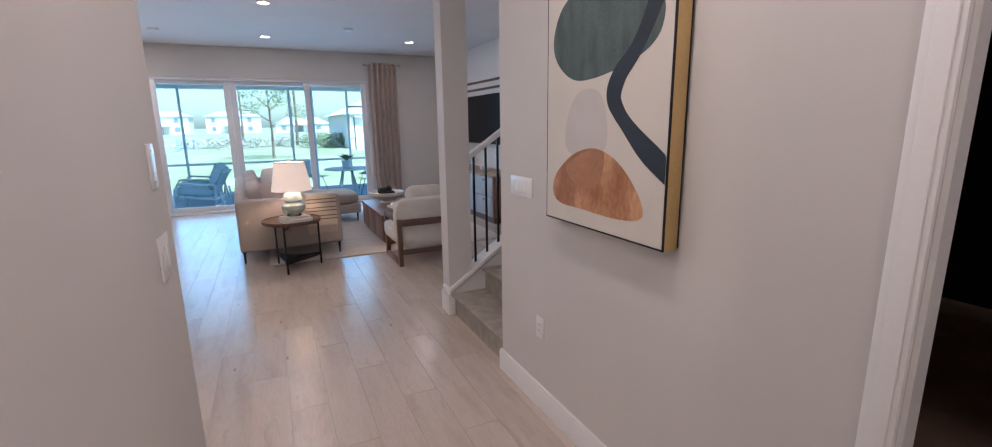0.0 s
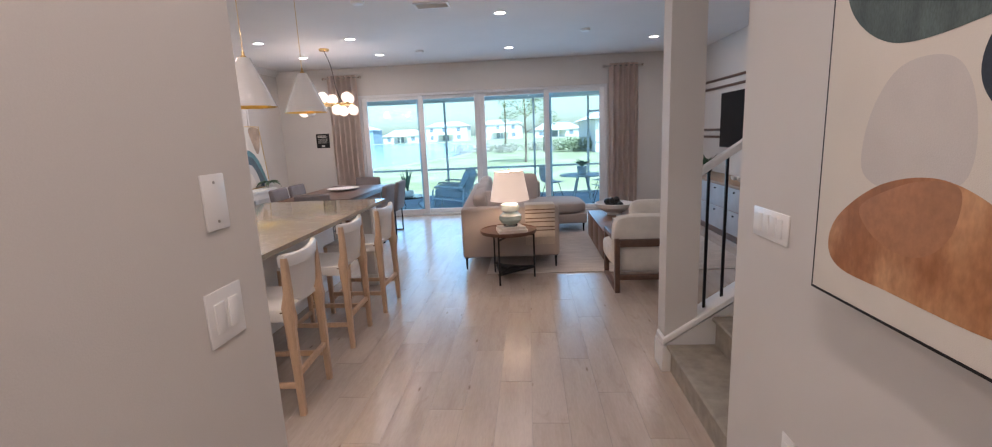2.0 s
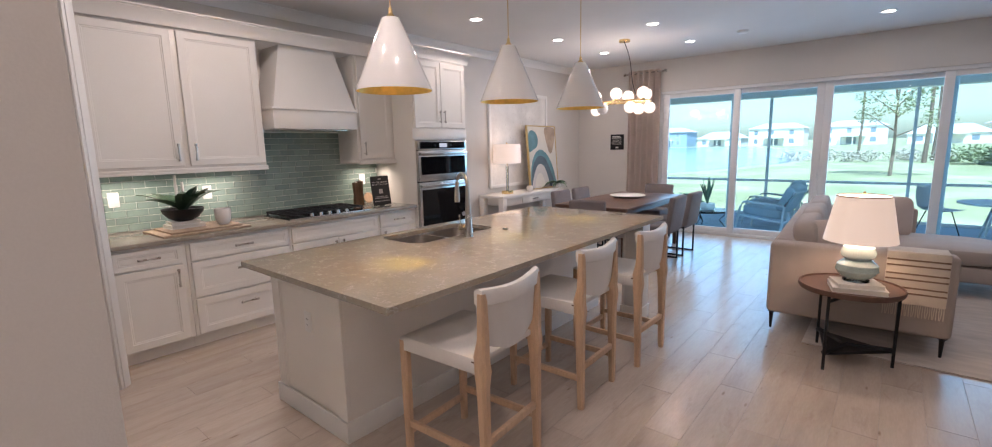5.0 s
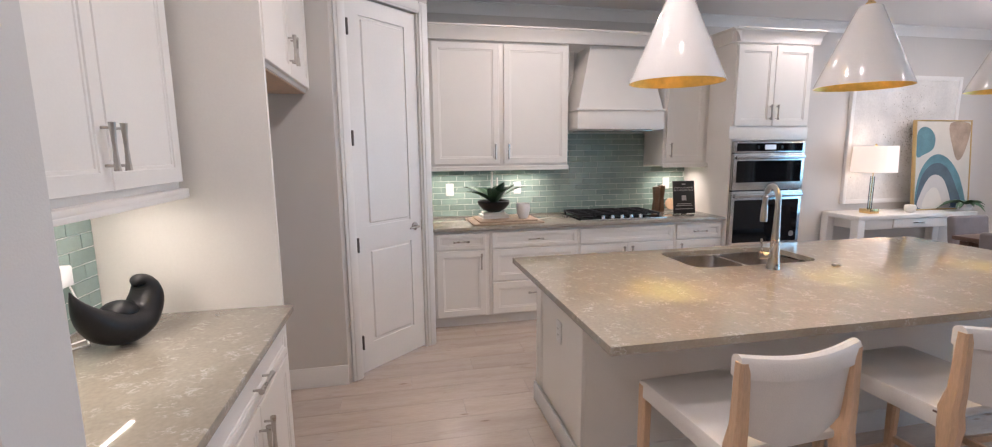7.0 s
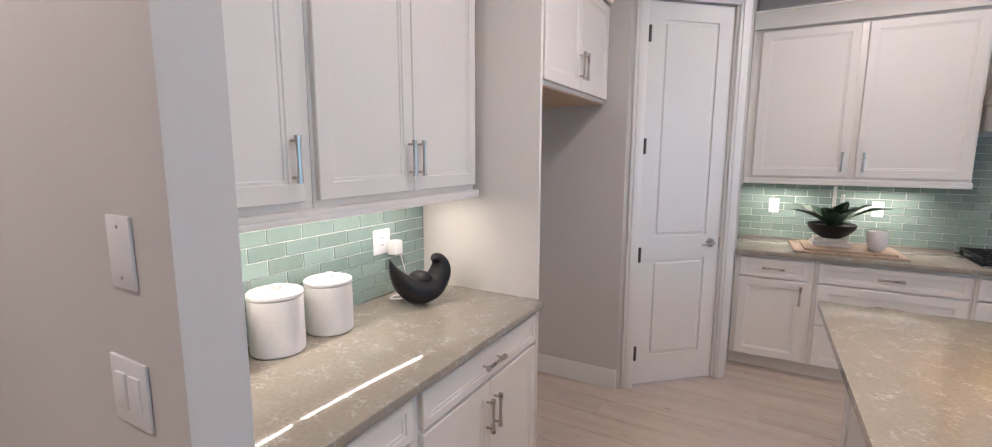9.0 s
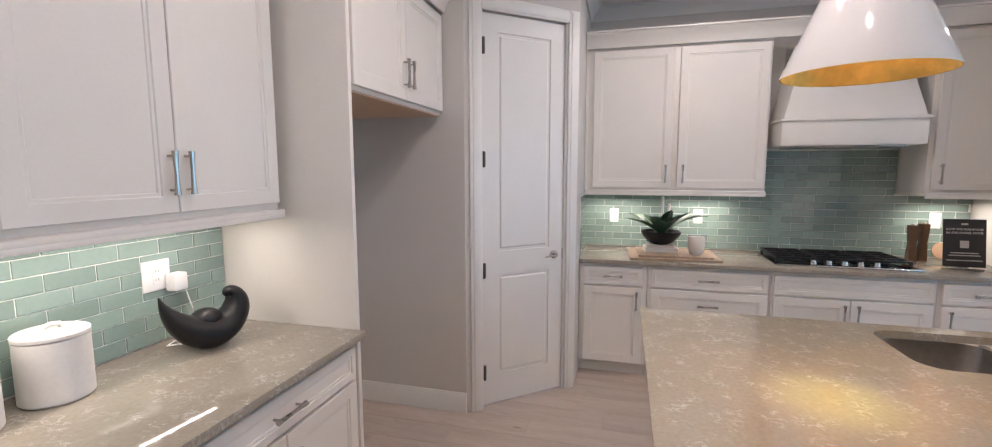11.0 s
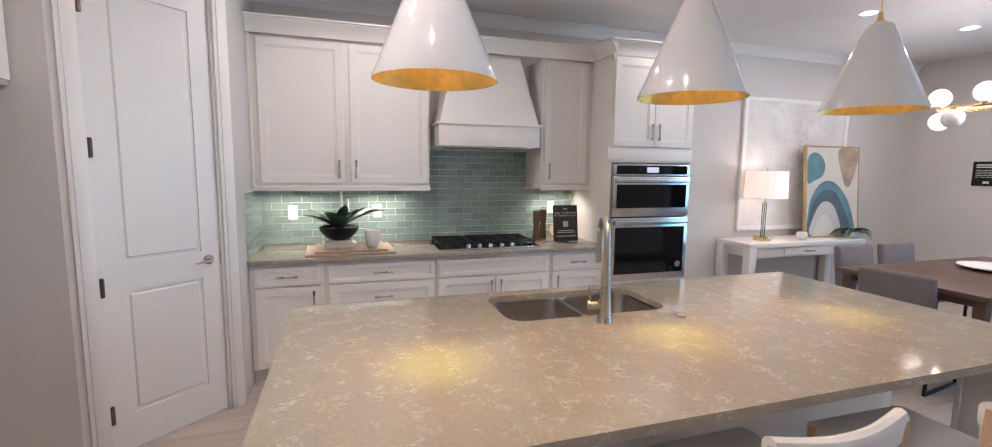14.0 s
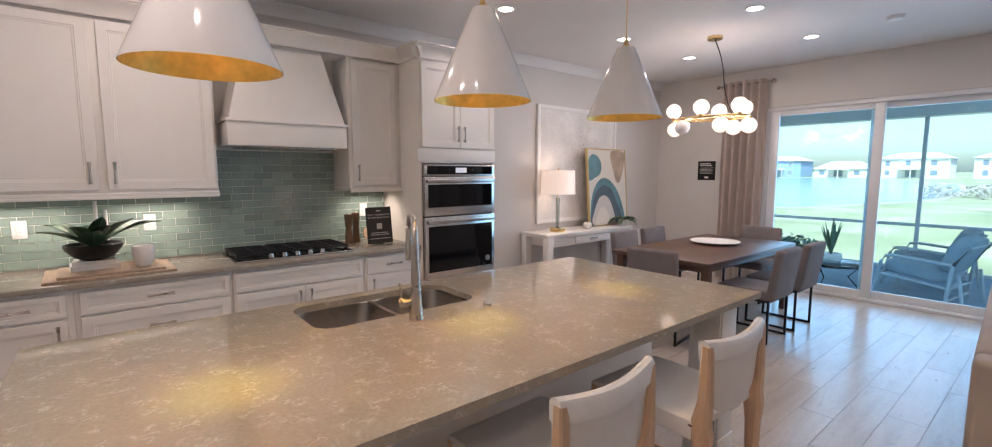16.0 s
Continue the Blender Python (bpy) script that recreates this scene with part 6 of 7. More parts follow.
for z in (2.3, 2.17, 1.48, 1.36):
    solid("trim", boxed(X_E - 0.018, X_E, 6.2, 10.1, z - 0.02, z + 0.02, 0.002), WALNUT, "dark wooden strip across the television wall", "wall strip")
potted(pose(3.5, 9.1, 0.7705), "dark spiky plant in a black bowl on the media console", [(0.0, 0.0), (0.06, 0.0), (0.1, 0.05), (0.11, 0.1), (0.1, 0.1), (0.0, 0.08)], BLACK, dict(n=20, length=0.32, width=0.02, spread=0.7, rs=random.Random(9), at=(0, 0, 0.08), droop=0.2, rise=0.85), LEAF)
for yy in (7.75, 7.95):
    solid("small_bowl", lathe(bmesh.new(), [(0.03, 0), (0.05, 0.03), (0.055, 0.06), (0.05, 0.06), (0.0, 0.02)], 18, caps=False), CERAMIC, "small pale bowl on the media console", "bowl", "thing", pose(3.5, yy, 0.7705))

# ---- kitchen things ----
tray = thing("serving_board", pose(-3.93, 3.36, TOP + 0.0005, 0, 0, 92), "stacked greyed oak serving boards on the worktop", "tray")
part("board", boxed(-0.325, 0.325, -0.235, 0.235, 0.0, 0.016, 0.003), OAK_BOARD, tray)
part("board", boxed(-0.26, 0.27, -0.2, 0.2, 0.0165, 0.032, 0.003), OAK_BOARD, tray)
book(-3.98, 3.28, TOP + 0.033, 0.25, 0.19, 0.03, 94, CERAMIC, "white book under the plant bowl")
book(-3.985, 3.275, TOP + 0.0635, 0.21, 0.17, 0.022, 88, PAPER, "pale book under the plant bowl")
potted(pose(-3.98, 3.28, TOP + 0.086), "dark green agave in a round black bowl", [(0.0, 0.0), (0.055, 0.0), (0.105, 0.025), (0.145, 0.07), (0.152, 0.1), (0.145, 0.104), (0.125, 0.085), (0.0, 0.08)], BLACK, dict(n=15, length=0.31, width=0.048, spread=1.15, rs=random.Random(2), at=(0, 0, 0.075), droop=0.35, rise=0.85), LEAF)
cup = thing("ceramic_pot", pose(-3.85, 3.53, TOP + 0.033), "small white faceted ceramic pot on the board", "pot")
part("body", lathe(bmesh.new(), [(0.035, 0.0), (0.05, 0.02), (0.062, 0.07), (0.064, 0.12), (0.06, 0.135), (0.055, 0.13), (0.05, 0.05), (0.0, 0.02)], 11, caps=False), CERAMIC, cup)
cst = thing("candlestick", pose(-4.16, 3.3, TOP + 0.033), "pair of white taper candles", "candle")
for dx, hh in ((0.0, 0.42), (0.05, 0.36)):
    part("candle", tube(bmesh.new(), [(0, dx, 0.0), (0, dx, hh)], 0.011, 10), CERAMIC, cst)
GRINDER = material("walnut_grinder", (0.16, 0.09, 0.05), 0.4, var=0.15, scale=8, fine=50, bump=0.02)
for x, yy, hh in ((-4.13, 5.03, 0.265), (-4.17, 5.115, 0.275)):
    g = thing("pepper_mill", pose(x, yy, TOP + 0.0005), "tall square wooden pepper mill", "pepper mill", "pepper mills")
    b = bmesh.new()
    prev = None
    for z, r in ((0, 0.026), (hh * 0.3, 0.023), (hh * 0.5, 0.019), (hh * 0.75, 0.024), (hh, 0.026)):
        ring = [b.verts.new((sx * r, sy * r, z)) for sx, sy in ((-1, -1), (1, -1), (1, 1), (-1, 1))]
        if prev:
            for i in range(4):
                b.faces.new((prev[i], prev[(i + 1) % 4], ring[(i + 1) % 4], ring[i]))
        else:
            b.faces.new(ring[::-1])
        prev = ring
    b.faces.new(prev)
    part("body", b, GRINDER, g)
    part("cap", boxed(-0.012, 0.012, -0.012, 0.012, hh, hh + 0.012, 0.003), NICKEL, g)
spo = solid("wooden_spoon_rest", lathe(bmesh.new(), [(0.06, 0), (0.062, 0.008), (0.06, 0.016)], 24, m=pose(0, 0, 0, 0, 80, 0)), OAK, "round wooden board leaning on the tiles", "board", "thing", pose(-4.28, 5.29, TOP + 0.065))
CARD = material("charcoal_card", (0.035, 0.035, 0.035), 0.5, var=0.05, scale=6, bump=0)
card = thing("counter_sign", pose(-3.97, 5.14, TOP + 0.002, -8, 0, 90) @ Matrix.Scale(1.14, 4), "charcoal counter sign with white lettering", "sign")
part("board", boxed(0.0, 0.215, -0.004, 0.0, 0.0, 0.29, 0.001), CARD, card)
part("easel_foot", boxed(0.08, 0.135, 0.001, 0.006, 0.0, 0.2, m=pose(0, 0, 0, -14, 0, 0)), CARD, card)


def lettering(text, x, z, size, parent, y=-0.0046):
    cu = bpy.data.curves.new("lettering", "FONT")
    cu.body, cu.size, cu.align_x, cu.extrude, cu.resolution_u = text, size, "CENTER", 0.0003, 2
    ob = new("lettering", cu)
    dg = bpy.context.evaluated_depsgraph_get()
    me = bpy.data.meshes.new_from_object(ob.evaluated_get(dg))
    bpy.data.objects.remove(ob)
    me.materials.clear()
    me.materials.append(PAPER)
    t = new("lettering", me)
    t.parent = parent
    t.matrix_local = pose(x, y, z, 90)
    return t


lettering("SHOP THE FURNITURE", 0.1075, 0.222, 0.0185, card)
lettering("IN THIS MODEL HOME", 0.1075, 0.2, 0.0185, card)
part("code_block", boxed(0.085, 0.13, -0.0048, -0.0035, 0.115, 0.16), PALE, card)
for z, w2 in ((0.085, 0.07), (0.07, 0.08), (0.04, 0.09)):
    part("text_line", boxed(0.1075 - w2, 0.1075 + w2, -0.0048, -0.0035, z - 0.003, z + 0.003), PALE, card)
part("mark", boxed(0.09, 0.125, -0.0048, -0.0035, 0.255, 0.265), PALE, card)
for yy, z in ((2.91, 1.185), (3.6, 1.19), (5.27, 1.2)):
    plate(pose(WALL_W + 0.0087, yy, z, 0, 0, 90), 0.075, 0.12, 0, "white wall outlet on the glass tiles")
for x in (-1.44, -0.62):
    plate(pose(x, 1.2287, 1.185, 0, 0, 180), 0.115, 0.12, 0, "white wall outlet on the glass tiles")
chg = thing("wall_charger", pose(-1.5, 1.237, 1.15, 0, 0, 180), "white plug-in charger with a cable", "charger")
part("body", boxed(-0.03, 0.03, -0.05, 0.0, -0.035, 0.035, 0.006), PLASTIC, chg)
part("cable", tube(bmesh.new(), [(0.03, -0.03, -0.03), (0.04, -0.05, -0.12), (0.03, -0.06, -0.2), (0.0, -0.08, -0.228), (-0.06, -0.12, -0.2285), (-0.1, -0.07, -0.2285), (-0.05, -0.05, -0.2285), (0.03, -0.1, -0.2285), (-0.02, -0.14, -0.2285)], 0.003, 6), PLASTIC, chg)
for x, hh, r in ((-1.007, 0.188, 0.09), (-0.775, 0.197, 0.092), (-0.55, 0.197, 0.092)):
    c = thing("lidded_canister", pose(x, 1.35, TOP - 0.0015), "white lidded stoneware canister on the side counter", "canister", "white canisters")
    part("body", lathe(bmesh.new(), [(r - 0.006, 0), (r, 0.006), (r, hh), (r - 0.006, hh + 0.002)], 40), CERAMIC, c)
    part("lid", lathe(bmesh.new(), [(r - 0.012, hh + 0.004), (r + 0.001, hh + 0.006), (r + 0.001, hh + 0.016), (r - 0.004, hh + 0.02), (0.0, hh + 0.021)], 40, caps=False), CERAMIC, c)
    part("lid_handle", tube(bmesh.new(), [(-0.03, 0, hh + 0.02), (-0.022, 0, hh + 0.034), (0.0, 0, hh + 0.038), (0.022, 0, hh + 0.034), (0.03, 0, hh + 0.02)], [0.009, 0.008, 0.007, 0.008, 0.009], 10), CERAMIC, c)
# black sculpture: a crescent body that tapers to a horn on one end and curls up on the other
knots = [(0.172, 0.26, 0.001), (0.157, 0.215, 0.016), (0.13, 0.165, 0.035), (0.093, 0.12, 0.052), (0.045, 0.086, 0.066), (-0.01, 0.073, 0.07), (-0.065, 0.081, 0.064), (-0.105, 0.11, 0.056), (-0.128, 0.15, 0.05), (-0.132, 0.185, 0.043), (-0.122, 0.212, 0.035), (-0.104, 0.225, 0.027), (-0.09, 0.22, 0.018), (-0.084, 0.207, 0.006)]
sweep = []
for i in range(len(knots) - 1):
    q = [Vector(knots[max(min(i + k, len(knots) - 1), 0)]) for k in (-1, 0, 1, 2)]
    for k in range(6):
        t = k / 6
        sweep.append(0.5 * (2 * q[1] + (q[2] - q[0]) * t + (2 * q[0] - 5 * q[1] + 4 * q[2] - q[3]) * t * t + (3 * q[1] - q[0] - 3 * q[2] + q[3]) * t ** 3))
sc = bmesh.new()
rings = []
for i, c in enumerate(sweep):
    d = (sweep[min(i + 1, len(sweep) - 1)] - sweep[max(i - 1, 0)])
    d = Vector((d.x, 0, d.y)).normalized()
    v = Vector((-d.z, 0, d.x))
    rings.append([sc.verts.new(Vector((c.x, 0, c.y)) + (Vector((0, 1.25 * math.cos(2 * math.pi * k / 24), 0)) + v * math.sin(2 * math.pi * k / 24)) * max(c.z, 0.001)) for k in range(24)])
for a, c in zip(rings, rings[1:]):
    for k in range(24):
        sc.faces.new((a[k], a[(k + 1) % 24], c[(k + 1) % 24], c[k]))
sc.faces.new(rings[0][::-1])
sc.faces.new(rings[-1])
bmesh.ops.recalc_face_normals(sc, faces=sc.faces)
lathe(sc, [(0.06 * math.sin(math.pi * k / 10), 0.13 - 0.045 * math.cos(math.pi * k / 10)) for k in range(11)], 18, (0.0, 0, 0), caps=False)
low = min(v.co.z for v in sc.verts)
for v in sc.verts:
    v.co = Vector((v.co.x * 0.9, v.co.y, (v.co.z - low) * 0.9))
solid("black_sculpture", sc, BLACK, "matt black curled abstract sculpture on the side counter", "sculpture", "thing", pose(-1.449, 1.452, TOP - 0.0015, 0, 0, -18))

# ---- outside ----
GRASS = material("mown_lawn", (0.3, 0.315, 0.16), 0.95, var=0.18, scale=0.35, fine=30, bump=0.3, second=(0.36, 0.36, 0.22))
WATER = material("lake_water", (0.16, 0.3, 0.37), 0.14, var=0.1, scale=0.3, fine=2, bump=0.06)
STUCCO = material("white_stucco", (0.76, 0.75, 0.73), 0.9, var=0.04, scale=2, fine=60, bump=0.1)
BLUEWALL = material("slate_blue_siding", (0.26, 0.36, 0.46), 0.8, var=0.06, scale=2, fine=40, bump=0.1)
ROOF = material("grey_shingles", (0.56, 0.56, 0.56), 0.9, var=0.12, scale=1, fine=9, bump=0.2)
DARKPANE = material("dark_house_window", (0.2, 0.25, 0.3), 0.1, var=0.1, scale=3, bump=0)
HEDGE = material("garden_shrub", (0.26, 0.3, 0.17), 0.8, var=0.3, scale=4, fine=30, bump=0.3)
PURPLE = material("flowering_grass", (0.46, 0.42, 0.36), 0.9, var=0.2, scale=3, fine=30, bump=0.3)
BARK = material("tree_bark", (0.16, 0.12, 0.09), 0.9, var=0.25, scale=6, fine=40, bump=0.5, stretch=(3, 3, 0.6))
SAND = material("lake_shore", (0.4, 0.35, 0.27), 0.95, var=0.15, scale=1, fine=20, bump=0.2)
b = bmesh.new()
vs = [b.verts.new(p) for p in ((-1500, WALL_N + 0.3, -0.35), (1500, WALL_N + 0.3, -0.35), (1500, 3000, -0.35), (-1500, 3000, -0.35))]
b.faces.new(vs)
solid("ground", b, GRASS, "sunlit mown lawn behind the house", "lawn")
lake = [(-11, 31), (-8, 40), (-6.5, 49), (-7.5, 70), (-12, 103), (-22, 135), (-45, 168), (-90, 182), (-160, 180), (-220, 120), (-200, 50), (-120, 26), (-50, 24), (-22, 26)]
for name, mt, grow, z, lab, cat in (("shore", SAND, 1.0, -0.343, "pale sandy lake shore", "shore"), ("water", WATER, 0.0, -0.336, "calm blue lake", "lake")):
    b = bmesh.new()
    blob(b, [(x * (1 + 0.006 * grow) + grow * 0.9, yy + (grow * 1.0 if yy > 100 else -grow)) for x, yy in lake], 0.0)
    for v in b.verts:
        v.co = Vector((v.co.y, v.co.z, z))
    bmesh.ops.recalc_face_normals(b, faces=b.faces)
    for f in b.faces:
        if f.normal.z < 0:
            f.normal_flip()
    solid(name, b, mt, lab, cat)


def house(m, w, d, storeys, roof_h, wall_mat, label, wins, porch=True):
    h = thing("house", m, label, "house", "houses across the lake")
    H = 2.9 * storeys
    part("wall", boxed(0, w, 0, d, 0, H), wall_mat, h)
    b = bmesh.new()
    o = 0.6
    lo = [b.verts.new(p) for p in ((-o, -o, H), (w + o, -o, H), (w + o, d + o, H), (-o, d + o, H))]
    hi = [b.verts.new(p) for p in ((w * 0.22, d / 2, H + roof_h), (w * 0.78, d / 2, H + roof_h))]
    for f in ((lo[0], lo[1], hi[1], hi[0]), (lo[1], lo[2], hi[1]), (lo[2], lo[3], hi[0], hi[1]), (lo[3], lo[0], hi[0]), tuple(lo[::-1])):
        b.faces.new(f)
    part("roof", b, ROOF, h)
    for fx, fz, ww, hh in wins:
        wn_ = part("window", boxed(fx * w, fx * w + ww, -0.06, 0.0, fz, fz + hh), DARKPANE, h)
        part("frame", boxed(fx * w - 0.12, fx * w + ww + 0.12, -0.05, -0.005, fz - 0.12, fz + hh + 0.12), STUCCO, wn_)
    if porch:
        p = boxed(w * 0.3, w * 0.7, -3.0, -0.01, 2.6, 2.9)
        part("porch_roof", p, STUCCO, h)
        for k in (0.3, 0.5, 0.695):
            part("porch_post", boxed(k * w, k * w + 0.2, -3.0, -2.8, 0, 2.6), STUCCO, h)
    return h


two = [(0.1, 0.8, 1.2, 1.6), (0.75, 0.8, 1.6, 1.6), (0.1, 3.7, 1.2, 1.5), (0.4, 3.7, 1.2, 1.5), (0.75, 3.7, 1.4, 1.5), (0.4, 0.3, 2.5, 2.1)]
one = [(0.1, 0.8, 1.6, 1.5), (0.75, 0.8, 1.6, 1.5), (0.38, 0.3, 2.6, 2.1)]
hr = random.Random(3)
x = -200
i = 0
while x < 30:
    w = hr.uniform(15, 19)
    st2 = 2 if i % 3 != 1 else 1
    house(pose(x, 192 + hr.uniform(-3, 6) - max(0, (x + 30) * 0.3), -0.35), w, 12, st2, 2.6 if st2 == 1 else 2.0, (STUCCO, STUCCO, BLUEWALL, STUCCO)[i % 4] if st2 == 2 else STUCCO, "white stucco house with a hipped grey roof" if i % 4 != 2 or st2 == 1 else "slate-blue two-storey house with a grey roof", two if st2 == 2 else one)
    x += w + hr.uniform(2.5, 5)
    i += 1
nb = house(pose(6.5, 44, -0.35), 22, 14, 1, 2.6, STUCCO, "white single-storey neighbouring house with a screened porch", [(0.5, 0.6, 2.0, 1.7), (0.72, 0.6, 2.0, 1.7)], porch=False)
b = bmesh.new()
for px in (0.0, 1.6, 3.2, 4.8):
    box(b, px, px + 0.08, -3.6, -3.52, 0, 2.7)
for z in (0.0, 0.85, 2.62):
    box(b, 0, 4.88, -3.6, -3.52, z, z + 0.08)
for yy in (-3.6, -1.8):
    box(b, 0, 0.08, yy, yy + 0.08, 0, 2.7)
for z in (0.85, 2.62):
    box(b, 0.0, 0.08, -3.6, 0, z, z + 0.08)
part("porch_cage", b, ALU, nb)


def leafy(b, at, r, n, rs, size, flat=0.75):
    for i in range(n):
        v = Vector((rs.gauss(0, 1), rs.gauss(0, 1), rs.gauss(0, 1))).normalized() * r * rs.uniform(0.35, 1.0) ** 0.6
        c = Vector(at) + Vector((v.x, v.y, v.z * flat))
        a, e = rs.uniform(0, 6.28), rs.uniform(-0.9, 0.9)
        u = Vector((math.cos(a), math.sin(a), e)).normalized() * size * rs.uniform(0.6, 1.3)
        w = u.cross(Vector((rs.uniform(-1, 1), rs.uniform(-1, 1), 1))).normalized() * size * 0.4
        b.faces.new([b.verts.new(p) for p in (c - u, c + w, c + u, c - w)])


def tree(m, h, r, rs, label):
    t = thing("tree", m, label, "tree", "garden trees")
    part("trunk", tube(bmesh.new(), [(0, 0, 0), (0.05, 0.02, h * 0.3), (0.0, 0.05, h * 0.6), (0.06, 0, h * 0.9)], [0.09, 0.07, 0.05, 0.02], 10), BARK, t)
    b = bmesh.new()
    cr = bmesh.new()
    for i in range(9):
        a = i * 2.4
        k = 0.4 + 0.06 * i
        tip = (r * (1.05 - 0.07 * i) * math.cos(a), r * (1.05 - 0.07 * i) * math.sin(a), h * (k + 0.12))
        tube(b, [(0, 0, h * k * 0.9), (tip[0] * 0.5, tip[1] * 0.5, h * (k + 0.03)), tip], [0.035, 0.022, 0.008], 6)
        leafy(cr, tip, r * 0.5, 260, rs, 0.09)
    part("limbs", b, BARK, t)
    part("crown", cr, HEDGE, t)
    return t


def palm(m, h, rs):
    t = thing("palm_tree", m, "tall slender palm with a ragged crown", "palm tree", "garden trees")
    part("trunk", tube(bmesh.new(), [(0, 0, 0), (0.1, 0, h * 0.4), (0.05, 0.05, h)], [0.17, 0.13, 0.11], 10), BARK, t)
    b = bmesh.new()
    for i in range(20):
        a, lift = i * 2.4, rs.uniform(-0.3, 0.9)
        prev = None
        for k in range(7):
            s = k / 6
            c = Vector((0.05 + 1.5 * s * math.cos(a), 0.05 + 1.5 * s * math.sin(a), h + lift * s * 1.2 - 1.3 * s * s))
            for side in (-1, 1):
                d = Vector((-math.sin(a), math.cos(a), 0)) * side * 0.34 * (1 - 0.6 * s) + Vector((0.15 * math.cos(a), 0.15 * math.sin(a), -0.18))
                b.faces.new([b.verts.new(p) for p in (c, c + d, c + Vector((0.08 * math.cos(a), 0.08 * math.sin(a), 0)))])
    part("crown", b, HEDGE, t)
    return t


tree(pose(0.37, 33.2, -0.35), 5.4, 1.5, random.Random(11), "young staked garden tree with thin open crown")
palm(pose(-3.0, 76, -0.35), 8.6, random.Random(13))
palm(pose(2.2, 50, -0.35), 8.0, random.Random(14))
palm(pose(2.9, 55, -0.35), 7.4, random.Random(15))
b = bmesh.new()
rs = random.Random(21)
for i in range(34):
    leafy(b, (rs.uniform(-7.5, 4), rs.uniform(50, 56), -0.35 + 0.45), 0.7, 130, rs, 0.11)
sh = solid("flower_bed", b, PURPLE, "bed of purple-brown ornamental grasses", "shrubs", "stuff")
b = bmesh.new()
for i in range(14):
    leafy(b, (rs.uniform(3.4, 7.2), rs.uniform(46, 49), -0.35 + 0.7), 0.9, 170, rs, 0.13)
solid("shrub_row", b, HEDGE, "green shrubs beside the neighbouring house", "shrubs", "stuff")
b = bmesh.new()
for i in range(7):
    leafy(b, (rs.uniform(-5.2, -3.4), rs.uniform(14.6, 15.4), -0.1), 0.4, 130, rs, 0.09)
solid("patio_shrubs", b, LEAF2, "low garden shrubs beside the patio", "shrubs", "stuff")

# covered patio
solid("patio_floor", boxed(-6.5, 6.0, WALL_N + 0.2, 13.6, -0.4, -0.03), PATIO, "blue-grey patio slab", "patio")
solid("patio_ceiling", boxed(-6.5, 6.0, WALL_N + 0.2, 13.7, 2.72, 2.9), CEILING, "white ceiling of the covered patio", "ceiling")
solid("patio_beam", boxed(-6.5, 6.0, 13.35, 13.65, 2.43, 2.719), TRIM, "white beam along the patio edge", "beam")
scr = thing("screen_enclosure", pose(0, 13.45, 0), "white aluminium patio screen frame", "screen frame", kind="structure")
for x in (-6.2, -3.9, -1.58, 0.72, 2.1, 3.2, 5.5):
    part("post", boxed(x - 0.026, x + 0.026, -0.03, 0.03, -0.03, 2.43, 0.002), ALU, scr)
for z in (0.0, 0.71):
    part("rail", boxed(-6.2, 5.9, -0.022, 0.022, z - 0.025, z + 0.025, 0.002), ALU, scr)
part("door_header", boxed(2.126, 3.174, -0.022, 0.022, 2.02, 2.07, 0.002), ALU, scr)
for x, yy in ((-2.4, 11.6), (0.2, 11.9), (-1.0, 11.9)):
    lamp = thing("recessed_light", pose(x, yy, 2.72), "lit round downlight in the patio ceiling", "ceiling light", "recessed downlights")
    part("lens", lathe(bmesh.new(), [(0.06, -0.0005), (0.06, -0.006)], 20), LAMP_ON, lamp)


def patio_chair(m):
    c = thing("patio_chair", m, "grey metal lounge chair with slate cushions", "lounge chair", "patio lounge chairs")
    GREYM = STONE_METAL
    for sy in (-0.36, 0.36):
        b = bmesh.new()
        tube(b, [(-0.47, sy, 0.0), (-0.39, sy, 0.46), (-0.35, sy, 0.53), (-0.27, sy, 0.545), (0.3, sy, 0.5)], 0.02, 8)
        tube(b, [(0.26, sy, 0.0), (0.3, sy, 0.5), (0.44, sy, 0.74)], 0.02, 8)
        tube(b, [(0.42, sy, 0.0), (0.36, sy, 0.4)], 0.017, 8)
        tube(b, [(-0.41, sy, 0.3), (0.28, sy, 0.22)], 0.017, 8)
        part("side_frame", b, GREYM, c)
    b = bmesh.new()
    for x, z in ((-0.41, 0.3), (0.28, 0.22), (0.42, 0.72), (0.27, 0.08)):
        tube(b, [(x, -0.36, z), (x, 0.36, z)], 0.015, 8)
    part("crossbar", b, GREYM, c)
    part("seat_cushion", cushion(-0.4, 0.26, -0.33, 0.33, -0.08, 0.09, m=pose(0, 0, 0.36, 0, 6, 0)), BLUE_CLOTH, c)
    part("back_cushion", cushion(-0.09, 0.08, -0.32, 0.32, 0.0, 0.46, m=pose(0.2, 0, 0.4, 0, 24, 0)), BLUE_CLOTH, c)
    return c


STONE_METAL = material("stone_grey_metal", (0.5, 0.53, 0.55), 0.5, 0.3, var=0.05, scale=8, bump=0.01)
first = patio_chair(pose(-1.08, 11.33, -0.03, 0, 0, -9))
copy_thing(first, pose(-1.19, 12.25, -0.03, 0, 0, -4))
pt = thing("patio_side_table", pose(-2.08, 11.1, -0.03), "round glass patio table on dark curved legs", "side table")
part("top", lathe(bmesh.new(), [(0.37, 0.335), (0.375, 0.341), (0.37, 0.347)], 40), CLEAR, pt, "round glass top")
